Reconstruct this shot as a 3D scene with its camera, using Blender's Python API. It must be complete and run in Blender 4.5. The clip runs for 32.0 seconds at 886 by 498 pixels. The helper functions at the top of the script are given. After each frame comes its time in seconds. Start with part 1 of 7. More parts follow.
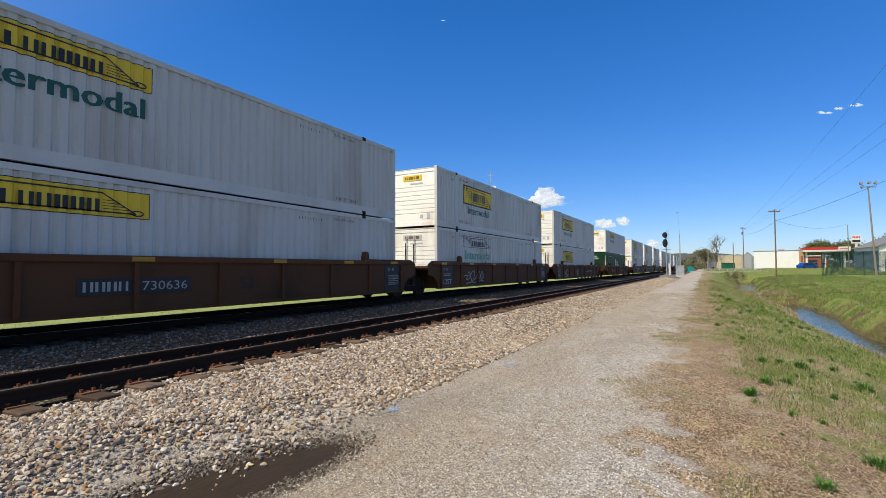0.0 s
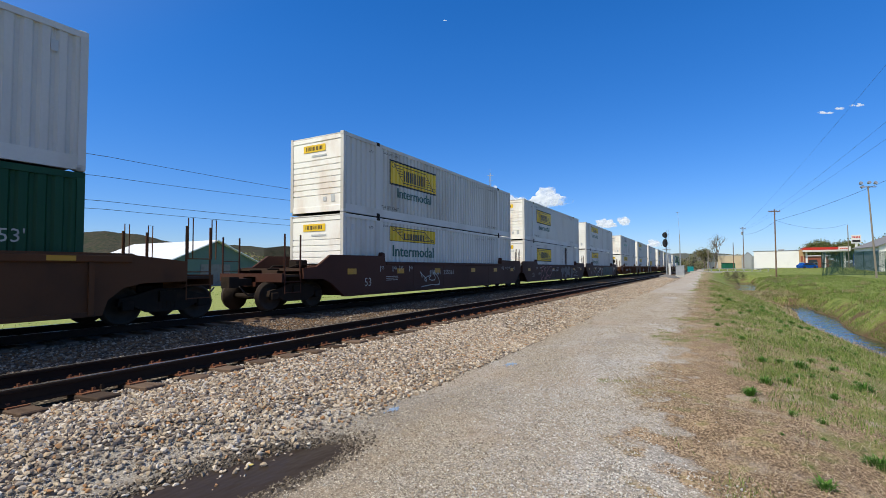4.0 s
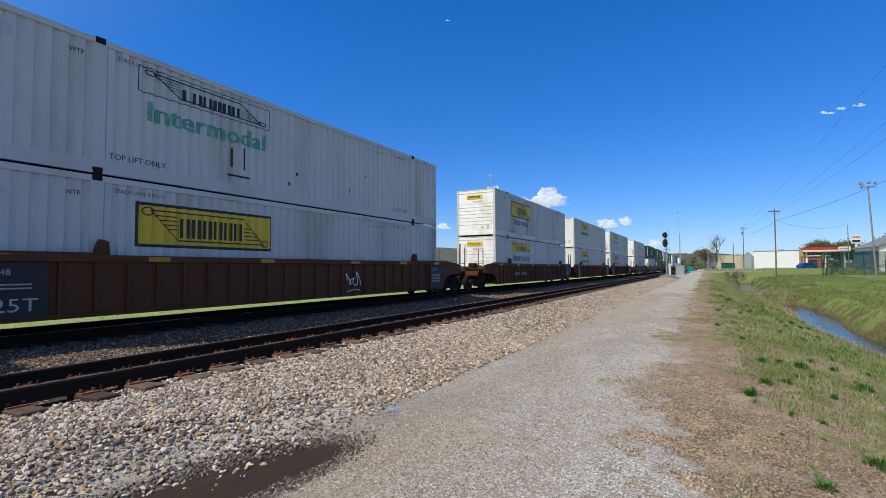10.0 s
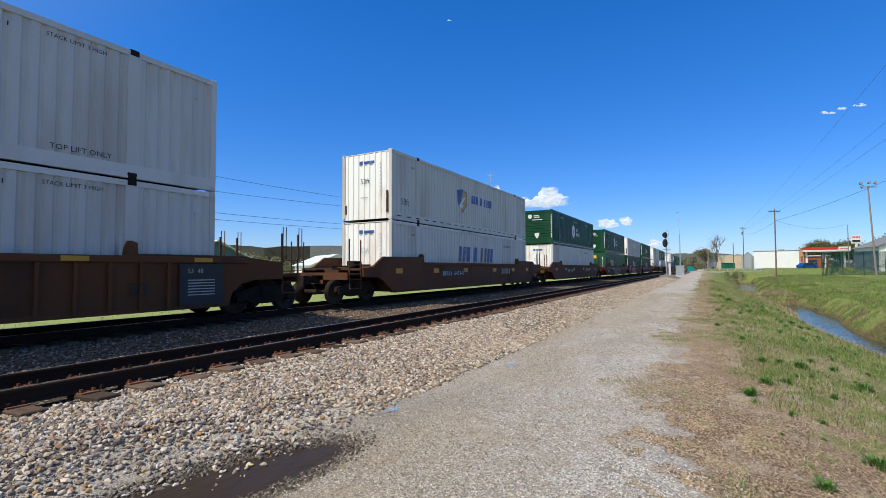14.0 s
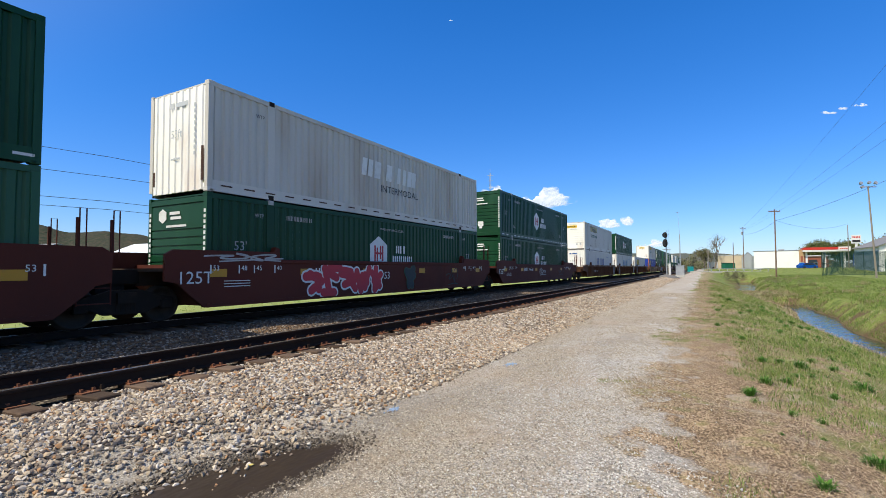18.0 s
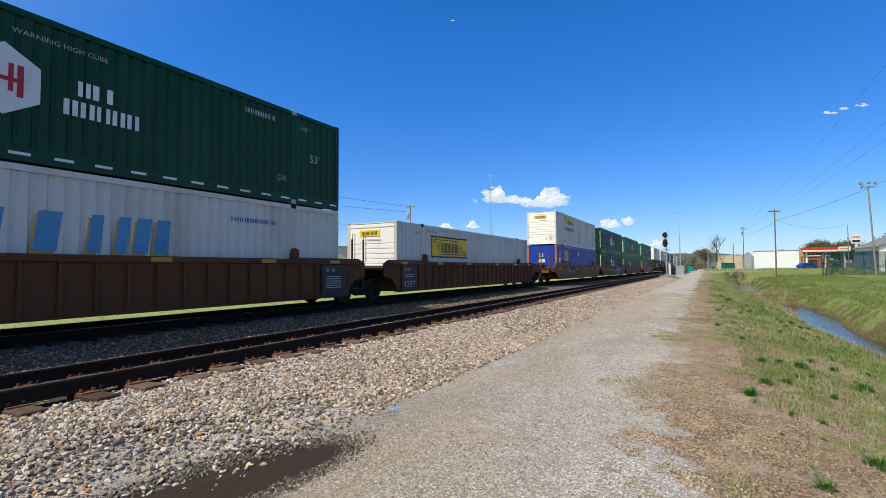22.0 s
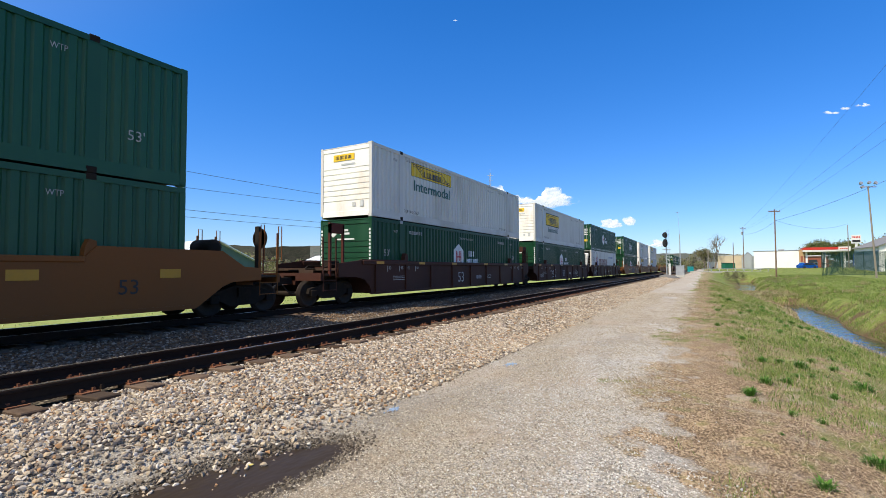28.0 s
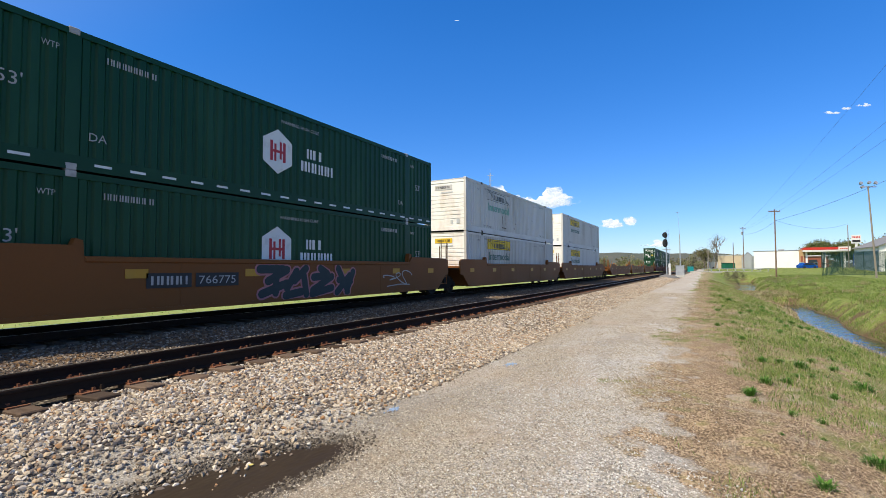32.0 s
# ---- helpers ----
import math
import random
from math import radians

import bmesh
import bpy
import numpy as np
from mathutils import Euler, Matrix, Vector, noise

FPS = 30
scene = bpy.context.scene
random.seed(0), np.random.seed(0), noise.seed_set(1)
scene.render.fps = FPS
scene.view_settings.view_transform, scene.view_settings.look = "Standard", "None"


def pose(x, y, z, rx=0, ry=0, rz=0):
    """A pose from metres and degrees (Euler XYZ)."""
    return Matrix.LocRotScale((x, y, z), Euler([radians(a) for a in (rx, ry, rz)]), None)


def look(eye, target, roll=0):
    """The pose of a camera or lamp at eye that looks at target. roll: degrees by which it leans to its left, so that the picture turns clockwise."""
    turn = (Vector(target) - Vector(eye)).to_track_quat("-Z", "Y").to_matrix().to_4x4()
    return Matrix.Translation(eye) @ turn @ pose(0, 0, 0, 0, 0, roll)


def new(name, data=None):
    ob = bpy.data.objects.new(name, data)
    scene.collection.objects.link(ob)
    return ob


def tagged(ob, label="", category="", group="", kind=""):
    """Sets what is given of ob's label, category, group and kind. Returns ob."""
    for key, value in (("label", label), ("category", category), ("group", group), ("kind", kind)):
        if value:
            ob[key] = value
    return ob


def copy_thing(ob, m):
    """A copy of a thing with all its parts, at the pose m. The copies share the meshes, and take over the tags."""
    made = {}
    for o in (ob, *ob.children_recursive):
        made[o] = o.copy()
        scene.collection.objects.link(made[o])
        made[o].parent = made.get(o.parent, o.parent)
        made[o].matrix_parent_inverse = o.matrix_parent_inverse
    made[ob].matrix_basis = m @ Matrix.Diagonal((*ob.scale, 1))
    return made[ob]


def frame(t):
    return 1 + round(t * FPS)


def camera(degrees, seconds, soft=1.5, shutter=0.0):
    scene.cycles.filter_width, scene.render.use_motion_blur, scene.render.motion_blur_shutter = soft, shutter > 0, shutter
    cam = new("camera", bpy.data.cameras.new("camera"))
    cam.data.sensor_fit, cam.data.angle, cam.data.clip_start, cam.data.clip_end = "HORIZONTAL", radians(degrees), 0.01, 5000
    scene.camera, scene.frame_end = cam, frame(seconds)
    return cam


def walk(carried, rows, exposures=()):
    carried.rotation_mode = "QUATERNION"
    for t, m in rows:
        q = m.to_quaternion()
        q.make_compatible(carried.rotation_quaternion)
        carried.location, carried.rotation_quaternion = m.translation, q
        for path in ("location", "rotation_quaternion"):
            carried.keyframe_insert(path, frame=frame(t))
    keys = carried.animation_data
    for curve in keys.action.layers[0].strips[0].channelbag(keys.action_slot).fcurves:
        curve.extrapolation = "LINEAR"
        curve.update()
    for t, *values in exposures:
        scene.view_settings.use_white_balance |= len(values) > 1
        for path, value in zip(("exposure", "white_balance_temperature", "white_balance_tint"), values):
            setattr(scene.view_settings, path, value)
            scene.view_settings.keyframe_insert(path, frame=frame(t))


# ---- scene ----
EYE = Vector((0.0, 0.0, 1.24))
YAW, TILT = radians(-29.169), radians(2.396)
AIM = Vector((math.sin(YAW) * math.cos(TILT), math.cos(YAW) * math.cos(TILT), math.sin(TILT)))
cam = camera(86.52, 32.0, soft=0.75, shutter=0.0)
STAND = look(EYE, EYE + AIM, -0.268)
# the camera's own exposure and white balance drift as white and dark cars fill the view
walk(cam, [(0.0, STAND), (32.0, STAND)],
     [(0.0, 0.0, 6650, 10), (1.5, 0.0, 6630, 10), (3.0, -0.03, 6450, 10), (7.0, -0.08, 6100, 10), (10.0, -0.12, 6000, 10), (13.0, -0.06, 6050, 10), (15.5, 0.08, 6200, 10),
      (17.0, 0.16, 6300, 10), (19.0, 0.18, 6400, 10), (20.0, 0.12, 6400, 10), (21.0, 0.06, 6350, 10), (23.0, 0.04, 6250, 10), (24.0, 0.0, 6300, 10), (25.0, 0.24, 6350, 10),
      (28.0, 0.26, 6500, 10), (30.0, 0.14, 6550, 10), (31.0, 0.24, 6600, 10), (32.0, 0.26, 6600, 10)])


# ---- light ----
SUN_WAY = Vector((-0.29, -0.60, 1.0)).normalized()
world = bpy.data.worlds.new("sky")
scene.world = world
world.use_nodes = True
wn = world.node_tree.nodes
sky = wn.new("ShaderNodeTexSky")
sky.sky_type = "NISHITA"
sky.sun_disc = False
sky.sun_elevation = math.asin(SUN_WAY.z)
sky.sun_rotation = math.atan2(SUN_WAY.x, SUN_WAY.y)
sky.altitude = 150.0
sky.air_density, sky.dust_density, sky.ozone_density = 1.0, 0.30, 3.2
rich = wn.new("ShaderNodeHueSaturation")
rich.inputs["Saturation"].default_value = 1.25
deep = wn.new("ShaderNodeMix")
deep.data_type, deep.blend_type = "RGBA", "MULTIPLY"
deep.inputs[0].default_value = 1.0
deep.inputs[7].default_value = (0.95, 1.02, 1.26, 1.0)
world.node_tree.links.new(sky.outputs["Color"], deep.inputs[6])
world.node_tree.links.new(deep.outputs[2], rich.inputs["Color"])
# deeper blue low in the sky
low = wn.new("ShaderNodeMix")
low.data_type, low.blend_type = "RGBA", "MULTIPLY"
low.inputs[7].default_value = (0.71, 0.765, 0.835, 1.0)
up = wn.new("ShaderNodeSeparateXYZ")
fall = wn.new("ShaderNodeMapRange")
fall.inputs["From Min"].default_value, fall.inputs["From Max"].default_value = 0.42, 0.0
world.node_tree.links.new(wn.new("ShaderNodeTexCoord").outputs["Generated"], up.inputs[0])
world.node_tree.links.new(up.outputs[2], fall.inputs["Value"])
world.node_tree.links.new(fall.outputs["Result"], low.inputs[0])
world.node_tree.links.new(rich.outputs["Color"], low.inputs[6])
# whiter towards the sun
pale_sky = wn.new("ShaderNodeHueSaturation")
pale_sky.inputs["Saturation"].default_value = 0.45
nearness = wn.new("ShaderNodeVectorMath")
nearness.operation = "DOT_PRODUCT"
nearness.inputs[1].default_value = SUN_WAY
glare = wn.new("ShaderNodeMapRange")
glare.interpolation_type = "SMOOTHSTEP"
glare.inputs["From Min"].default_value, glare.inputs["From Max"].default_value = 0.25, 0.95
halo = wn.new("ShaderNodeMix")
halo.data_type = "RGBA"
world.node_tree.links.new(up.inputs[0].links[0].from_socket, nearness.inputs[0])
world.node_tree.links.new(nearness.outputs["Value"], glare.inputs["Value"])
world.node_tree.links.new(sky.outputs["Color"], pale_sky.inputs["Color"])
world.node_tree.links.new(glare.outputs["Result"], halo.inputs[0])
world.node_tree.links.new(low.outputs[2], halo.inputs[6])
world.node_tree.links.new(pale_sky.outputs["Color"], halo.inputs[7])
world.node_tree.links.new(halo.outputs[2], wn["Background"].inputs["Color"])
wn["Background"].inputs["Strength"].default_value = 0.134

sun_data = bpy.data.lights.new("sun", "SUN")
sun_data.energy, sun_data.angle, sun_data.color = 4.95, radians(0.53), (1.0, 0.91, 0.74)
sun = new("sun", sun_data)
sun.matrix_world = look(SUN_WAY * 60, (0, 0, 0))


# ---- materials ----
def shader(name):
    m = bpy.data.materials.new(name)
    m.use_nodes = True
    return m, m.node_tree.nodes, m.node_tree.links, m.node_tree.nodes["Principled BSDF"]


def node(nt, kind, links=None, **values):
    n = nt.new(kind)
    for k, v in values.items():
        if k in n.inputs:
            n.inputs[k].default_value = v
    return n


def mixed(nt, ln, fac, a, b, blend="MIX"):
    n = nt.new("ShaderNodeMix")
    n.data_type, n.blend_type = "RGBA", blend
    for sock, v in ((n.inputs[0], fac), (n.inputs[6], a), (n.inputs[7], b)):
        if isinstance(v, (int, float)):
            sock.default_value = v
        elif isinstance(v, tuple):
            sock.default_value = (*v, 1)
        else:
            ln.new(v, sock)
    return n.outputs[2]


def calc(nt, ln, op, a, b=0.0, clamp=False):
    n = nt.new("ShaderNodeMath")
    n.operation, n.use_clamp = op, clamp
    for sock, v in zip(n.inputs, (a, b)):
        if isinstance(v, (int, float)):
            sock.default_value = v
        else:
            ln.new(v, sock)
    return n.outputs[0]


def ramp(nt, ln, v, lo, hi):
    n = nt.new("ShaderNodeMapRange")
    n.interpolation_type = "SMOOTHSTEP"
    n.inputs["From Min"].default_value, n.inputs["From Max"].default_value = lo, hi
    ln.new(v, n.inputs["Value"])
    return n.outputs["Result"]


def grain(nt, ln, where, scale, detail=4.0, stretch=None):
    src = where
    if stretch:
        mp = nt.new("ShaderNodeMapping")
        mp.inputs["Scale"].default_value = stretch
        ln.new(where, mp.inputs["Vector"])
        src = mp.outputs["Vector"]
    n = nt.new("ShaderNodeTexNoise")
    n.inputs["Scale"].default_value, n.inputs["Detail"].default_value = scale, detail
    ln.new(src, n.inputs["Vector"])
    return n.outputs["Fac"]


def relief(nt, ln, bsdf, height, strength, distance):
    n = nt.new("ShaderNodeBump")
    n.inputs["Strength"].default_value, n.inputs["Distance"].default_value = strength, distance
    ln.new(height, n.inputs["Height"])
    ln.new(n.outputs["Normal"], bsdf.inputs["Normal"])


def surface(name, base, rough=0.6, metal=0.0, dirt=(0.12, 0.09, 0.06), amount=0.35, scale=2.0, streak=None, tint=0.06,
            fine=40.0, bump=0.15, depth=0.004, spec=0.4):
    """Paint, metal or wood: a base colour, patches of dirt at one scale, fine grain at another, and a little shift from piece to piece."""
    m, nt, ln, b = shader(name)
    co = nt.new("ShaderNodeTexCoord").outputs["Object"]
    rnd = nt.new("ShaderNodeObjectInfo").outputs["Random"]
    shift = nt.new("ShaderNodeVectorMath")
    shift.operation = "ADD"
    ln.new(co, shift.inputs[0])
    sx = nt.new("ShaderNodeCombineXYZ")
    ln.new(calc(nt, ln, "MULTIPLY", rnd, 37.0), sx.inputs[2])
    ln.new(sx.outputs[0], shift.inputs[1])
    at = shift.outputs[0]
    big = grain(nt, ln, at, scale, 5.0, streak)
    small = grain(nt, ln, at, fine, 3.0)
    light = calc(nt, ln, "MULTIPLY_ADD", rnd, tint * 2)
    light.node.inputs[2].default_value = 1 - tint
    col = mixed(nt, ln, 1.0, base, light, "MULTIPLY")
    col = mixed(nt, ln, calc(nt, ln, "MULTIPLY", ramp(nt, ln, big, 0.48, 0.78), amount, True), col, dirt)
    col = mixed(nt, ln, 0.25, col, mixed(nt, ln, small, (0.62, 0.62, 0.62), (1.0, 1.0, 1.0)), "MULTIPLY")
    ln.new(col, b.inputs["Base Color"])
    b.inputs["Metallic"].default_value = metal
    b.inputs["Specular IOR Level"].default_value = spec
    ln.new(calc(nt, ln, "MULTIPLY_ADD", big, 0.3).node.outputs[0], b.inputs["Roughness"])
    b.inputs["Roughness"].links[0].from_node.inputs[2].default_value = max(0.05, rough - 0.15)
    relief(nt, ln, b, small, bump, depth)
    return m


def island(name, colours, rough=0.85, leafy=0.0):
    """Loose pieces in one mesh, each with its own colour out of a row."""
    m, nt, ln, b = shader(name)
    r = nt.new("ShaderNodeNewGeometry").outputs["Random Per Island"]
    cr = nt.new("ShaderNodeValToRGB")
    cr.color_ramp.interpolation = "CONSTANT"
    for i, c in enumerate(colours):
        e = cr.color_ramp.elements[0] if i == 0 else cr.color_ramp.elements.new(i / len(colours))
        e.color = (*c, 1)
    cr.color_ramp.elements[-1].position = max(cr.color_ramp.elements[-1].position, 0.01)
    ln.new(r, cr.inputs[0])
    co = nt.new("ShaderNodeTexCoord").outputs["Object"]
    g = grain(nt, ln, co, 30.0, 3.0)
    ln.new(mixed(nt, ln, 0.45, cr.outputs[0], mixed(nt, ln, g, (0.45, 0.43, 0.4), (1, 1, 1)), "MULTIPLY"), b.inputs["Base Color"])
    b.inputs["Roughness"].default_value = rough
    b.inputs["Specular IOR Level"].default_value = 0.25
    if leafy:
        thin = nt.new("ShaderNodeBsdfTranslucent")
        ln.new(b.inputs["Base Color"].links[0].from_socket, thin.inputs["Color"])
        both = node(nt, "ShaderNodeMixShader", Fac=leafy)
        ln.new(b.outputs[0], both.inputs[1]), ln.new(thin.outputs[0], both.inputs[2])
        ln.new(both.outputs[0], nt["Material Output"].inputs["Surface"])
    return m


# white sides set darker than the ends, part of their shade put into the paint
WHITE = surface("white_container_paint", (0.60, 0.58, 0.545), 0.5, 0, (0.32, 0.26, 0.19), 0.6, 0.9, (1, 0.6, 0.16), 0.05, 14.0, 0.05)
CREAM = surface("aged_white_container_paint", (0.60, 0.575, 0.52), 0.55, 0, (0.34, 0.25, 0.17), 0.6, 0.9, (1, 0.7, 0.16), 0.05, 14.0, 0.05)
# the same white raised for the end walls, sunlight painted into the colour
LITWHITE = surface("end_wall_white_paint", (0.92, 0.90, 0.84), 0.5, 0, (0.50, 0.27, 0.12), 0.40, 1.3, (1, 1, 0.4), 0.05, 14.0, 0.05)
GREEN = surface("green_container_paint", (0.0041, 0.046, 0.0168), 0.45, 0, (0.03, 0.11, 0.06), 0.45, 0.9, (1, 0.6, 0.2), 0.12, 14.0, 0.05, spec=0.25)
LIME = surface("olive_green_container_paint", (0.011, 0.078, 0.033), 0.45, 0, (0.05, 0.12, 0.06), 0.45, 0.9, (1, 0.6, 0.2), 0.12, 14.0, 0.05)
BLUE = surface("blue_container_paint", (0.012, 0.045, 0.30), 0.42, 0, (0.03, 0.05, 0.16), 0.5, 0.9, (1, 0.6, 0.2), 0.08, 14.0, 0.05)
BRIGHTBLUE = surface("repainted_blue_patch", (0.01, 0.08, 0.46), 0.4, 0, (0.03, 0.06, 0.2), 0.3, 1.2)
ORANGEPOST = surface("orange_corner_paint", (0.55, 0.16, 0.055), 0.5, 0, (0.2, 0.08, 0.04), 0.4, 2.0)
BROWN = surface("weathered_brown_car_paint", (0.122, 0.047, 0.018), 0.7, 0, (0.05, 0.026, 0.016), 0.8, 0.9, (1, 0.7, 0.45), 0.10, 18.0, 0.12, spec=0.2)
DECK = surface("grimy_end_deck_steel", (0.060, 0.038, 0.027), 0.85, 0.0, (0.11, 0.055, 0.03), 0.5, 2.5, spec=0.15)
WEBBROWN = surface("grimy_brown_web_paint", (0.115, 0.047, 0.02), 0.75, 0, (0.05, 0.027, 0.018), 0.8, 0.9, (1, 0.7, 0.45), 0.10, 18.0, 0.12, spec=0.2)
RUST = surface("rust_brown_car_paint", (0.19, 0.074, 0.022), 0.65, 0, (0.06, 0.028, 0.016), 0.6, 0.8, (1, 0.5, 0.35), 0.10, 18.0, 0.1, spec=0.2)
ORANGE = surface("orange_car_paint", (0.20, 0.069, 0.0155), 0.55, 0, (0.15, 0.065, 0.025), 0.5, 0.7, (1, 0.5, 0.35), 0.06, 18.0, 0.08, spec=0.2)
MAROON = surface("maroon_car_paint", (0.092, 0.021, 0.012), 0.7, 0, (0.05, 0.02, 0.015), 0.55, 0.8, (1, 0.5, 0.35), 0.08, 18.0, 0.08, spec=0.2)
DARKRED = surface("dark_oxide_car_paint", (0.062, 0.022, 0.013), 0.65, 0, (0.035, 0.02, 0.015), 0.55, 0.8, (1, 0.5, 0.35), 0.08, 18.0, 0.08, spec=0.2)
GRIME = surface("greasy_cast_steel", (0.022, 0.016, 0.012), 0.85, 0.0, (0.055, 0.034, 0.02), 0.5, 3.0, spec=0.15)
WHEELSTEEL = surface("wheel_steel", (0.045, 0.032, 0.023), 0.75, 0.1, (0.02, 0.016, 0.012), 0.6, 5.0, spec=0.2)
BLACK = surface("black_panel_paint", (0.02, 0.02, 0.022), 0.55, 0, (0.06, 0.05, 0.04), 0.4, 2.0)
INK = surface("black_marking_paint", (0.018, 0.018, 0.02), 0.5, 0, (0.1, 0.1, 0.1), 0.15, 4.0)
GREENINK = surface("dark_green_marking_paint", (0.012, 0.085, 0.065), 0.5, 0, (0.1, 0.2, 0.15), 0.25, 4.0)
FADEINK = surface("faded_green_marking_paint", (0.10, 0.36, 0.24), 0.5, 0, (0.6, 0.62, 0.6), 0.5, 6.0)
BLUEINK = surface("blue_marking_paint", (0.03, 0.085, 0.29), 0.5, 0, (0.45, 0.5, 0.55), 0.35, 5.0)
GREYINK = surface("faded_grey_marking_paint", (0.52, 0.54, 0.55), 0.6, 0, (0.7, 0.68, 0.62), 0.5, 5.0)
YELLOW = surface("yellow_sign_paint", (0.80, 0.53, 0.025), 0.45, 0, (0.45, 0.32, 0.06), 0.35, 2.0)
FADEYELLOW = surface("faded_yellow_sign_paint", (0.50, 0.42, 0.20), 0.55, 0, (0.55, 0.5, 0.4), 0.6, 3.0)
MARK = surface("white_marking_paint", (0.72, 0.72, 0.70), 0.55, 0, (0.3, 0.28, 0.25), 0.3, 5.0)
DULLMARK = surface("dull_white_stencil_paint", (0.42, 0.40, 0.38), 0.6, 0, (0.15, 0.12, 0.1), 0.4, 5.0)
OXBLOOD = surface("faded_oxblood_marking_paint", (0.17, 0.03, 0.027), 0.55, 0, (0.3, 0.16, 0.14), 0.35, 5.0)
REDINK = surface("red_marking_paint", (0.42, 0.02, 0.03), 0.5, 0, (0.3, 0.1, 0.1), 0.2, 5.0)
GOLD = surface("gold_marking_paint", (0.55, 0.33, 0.06), 0.5, 0, (0.3, 0.2, 0.1), 0.3, 5.0)
STAIN = surface("rust_stain", (0.055, 0.023, 0.014), 0.8, 0, (0.2, 0.1, 0.06), 0.6, 3.0, (1, 2.0, 0.3))
REFLECT = surface("amber_reflector", (0.50, 0.24, 0.012), 0.35, 0, (0.25, 0.15, 0.04), 0.3, 6.0)
PINKTAG = surface("pink_spray_paint", (0.42, 0.16, 0.17), 0.6, 0, (0.2, 0.08, 0.08), 0.5, 4.0)
GREYTAG = surface("silver_spray_paint", (0.42, 0.42, 0.42), 0.5, 0.1, (0.15, 0.12, 0.1), 0.4, 4.0)
DARKTAG = surface("dark_spray_paint", (0.022, 0.034, 0.036), 0.6, 0, (0.05, 0.06, 0.06), 0.4, 4.0)
LAVENDER = surface("dusty_lavender_spray_paint", (0.115, 0.095, 0.10), 0.6, 0, (0.10, 0.075, 0.06), 0.6, 1.6)
MURKTEAL = surface("murky_teal_spray_paint", (0.03, 0.062, 0.052), 0.6, 0, (0.05, 0.03, 0.025), 0.4, 3.0)
BLUETAG = surface("light_blue_spray_paint", (0.09, 0.28, 0.48), 0.6, 0, (0.05, 0.1, 0.2), 0.4, 4.0)
REDTAG = surface("red_spray_paint", (0.52, 0.035, 0.05), 0.6, 0, (0.3, 0.1, 0.1), 0.3, 4.0)
RAILSIDE = surface("rusty_rail_web", (0.028, 0.018, 0.013), 0.95, 0.0, (0.055, 0.030, 0.018), 0.5, 3.0, (1, 0.3, 1), spec=0.12)
RAILTOP = surface("worn_rail_head", (0.30, 0.27, 0.24), 0.35, 0.85, (0.12, 0.08, 0.05), 0.4, 3.0, (1, 0.1, 1))
TIEWOOD = surface("creosoted_tie_wood", (0.11, 0.076, 0.055), 0.9, 0, (0.045, 0.026, 0.016), 0.8, 3.0, (0.35, 2.5, 1), 0.45, 30.0, 0.7, 0.01, spec=0.15)
PLATE = surface("rusty_tie_plate", (0.20, 0.075, 0.032), 0.85, 0.1, (0.07, 0.04, 0.025), 0.6, 8.0)
POLEWOOD = surface("weathered_pole_wood", (0.20, 0.13, 0.085), 0.9, 0, (0.09, 0.06, 0.045), 0.6, 1.5, (3, 3, 0.15), 0.1, 20.0, 0.5)
GREYWOOD = surface("grey_pole_wood", (0.30, 0.26, 0.21), 0.9, 0, (0.16, 0.13, 0.1), 0.5, 1.5, (3, 3, 0.15), 0.1, 20.0, 0.5)
GALV = surface("galvanised_steel", (0.48, 0.50, 0.51), 0.45, 0.55, (0.3, 0.3, 0.3), 0.4, 2.0)
WIRE = surface("dark_wire", (0.05, 0.05, 0.055), 0.6, 0.2)
WALLWHITE = surface("white_painted_block_wall", (0.85, 0.85, 0.83), 0.7, 0, (0.6, 0.58, 0.54), 0.3, 0.6, None, 0.02, 8.0, 0.1)
TAN = surface("tan_stone_facing", (0.46, 0.30, 0.16), 0.85, 0, (0.26, 0.17, 0.09), 0.7, 1.6, None, 0.1, 12.0, 0.5)
BEIGE = surface("beige_block_wall", (0.62, 0.52, 0.37), 0.8, 0, (0.45, 0.38, 0.28), 0.4, 0.7)
REDTRIM = surface("red_canopy_trim", (0.55, 0.035, 0.02), 0.4, 0, (0.3, 0.05, 0.03), 0.2, 1.0)
BRICK = surface("red_brick_wall", (0.28, 0.09, 0.055), 0.85, 0, (0.2, 0.09, 0.06), 0.4, 2.0)
GREYROOF = surface("grey_shingle_roof", (0.19, 0.19, 0.20), 0.85, 0, (0.1, 0.1, 0.1), 0.5, 1.5, (1, 4, 1))
WHITEROOF = surface("white_metal_roof", (0.78, 0.79, 0.80), 0.4, 0.1, (0.6, 0.6, 0.6), 0.3, 0.5)
TEAL = surface("teal_siding", (0.085, 0.15, 0.145), 0.7, 0, (0.06, 0.1, 0.1), 0.4, 1.0)
BLUEGREY = surface("blue_grey_siding", (0.20, 0.27, 0.33), 0.7, 0, (0.15, 0.2, 0.24), 0.3, 1.0)
FENCEGREEN = surface("dark_green_fence_coating", (0.012, 0.055, 0.04), 0.55, 0, (0.03, 0.05, 0.04), 0.3, 3.0)
DUMPSTER = surface("green_dumpster_paint", (0.01, 0.14, 0.085), 0.55, 0, (0.05, 0.06, 0.04), 0.4, 1.5)
TOILET = surface("teal_plastic", (0.01, 0.30, 0.30), 0.45, 0, (0.05, 0.2, 0.2), 0.2, 2.0)
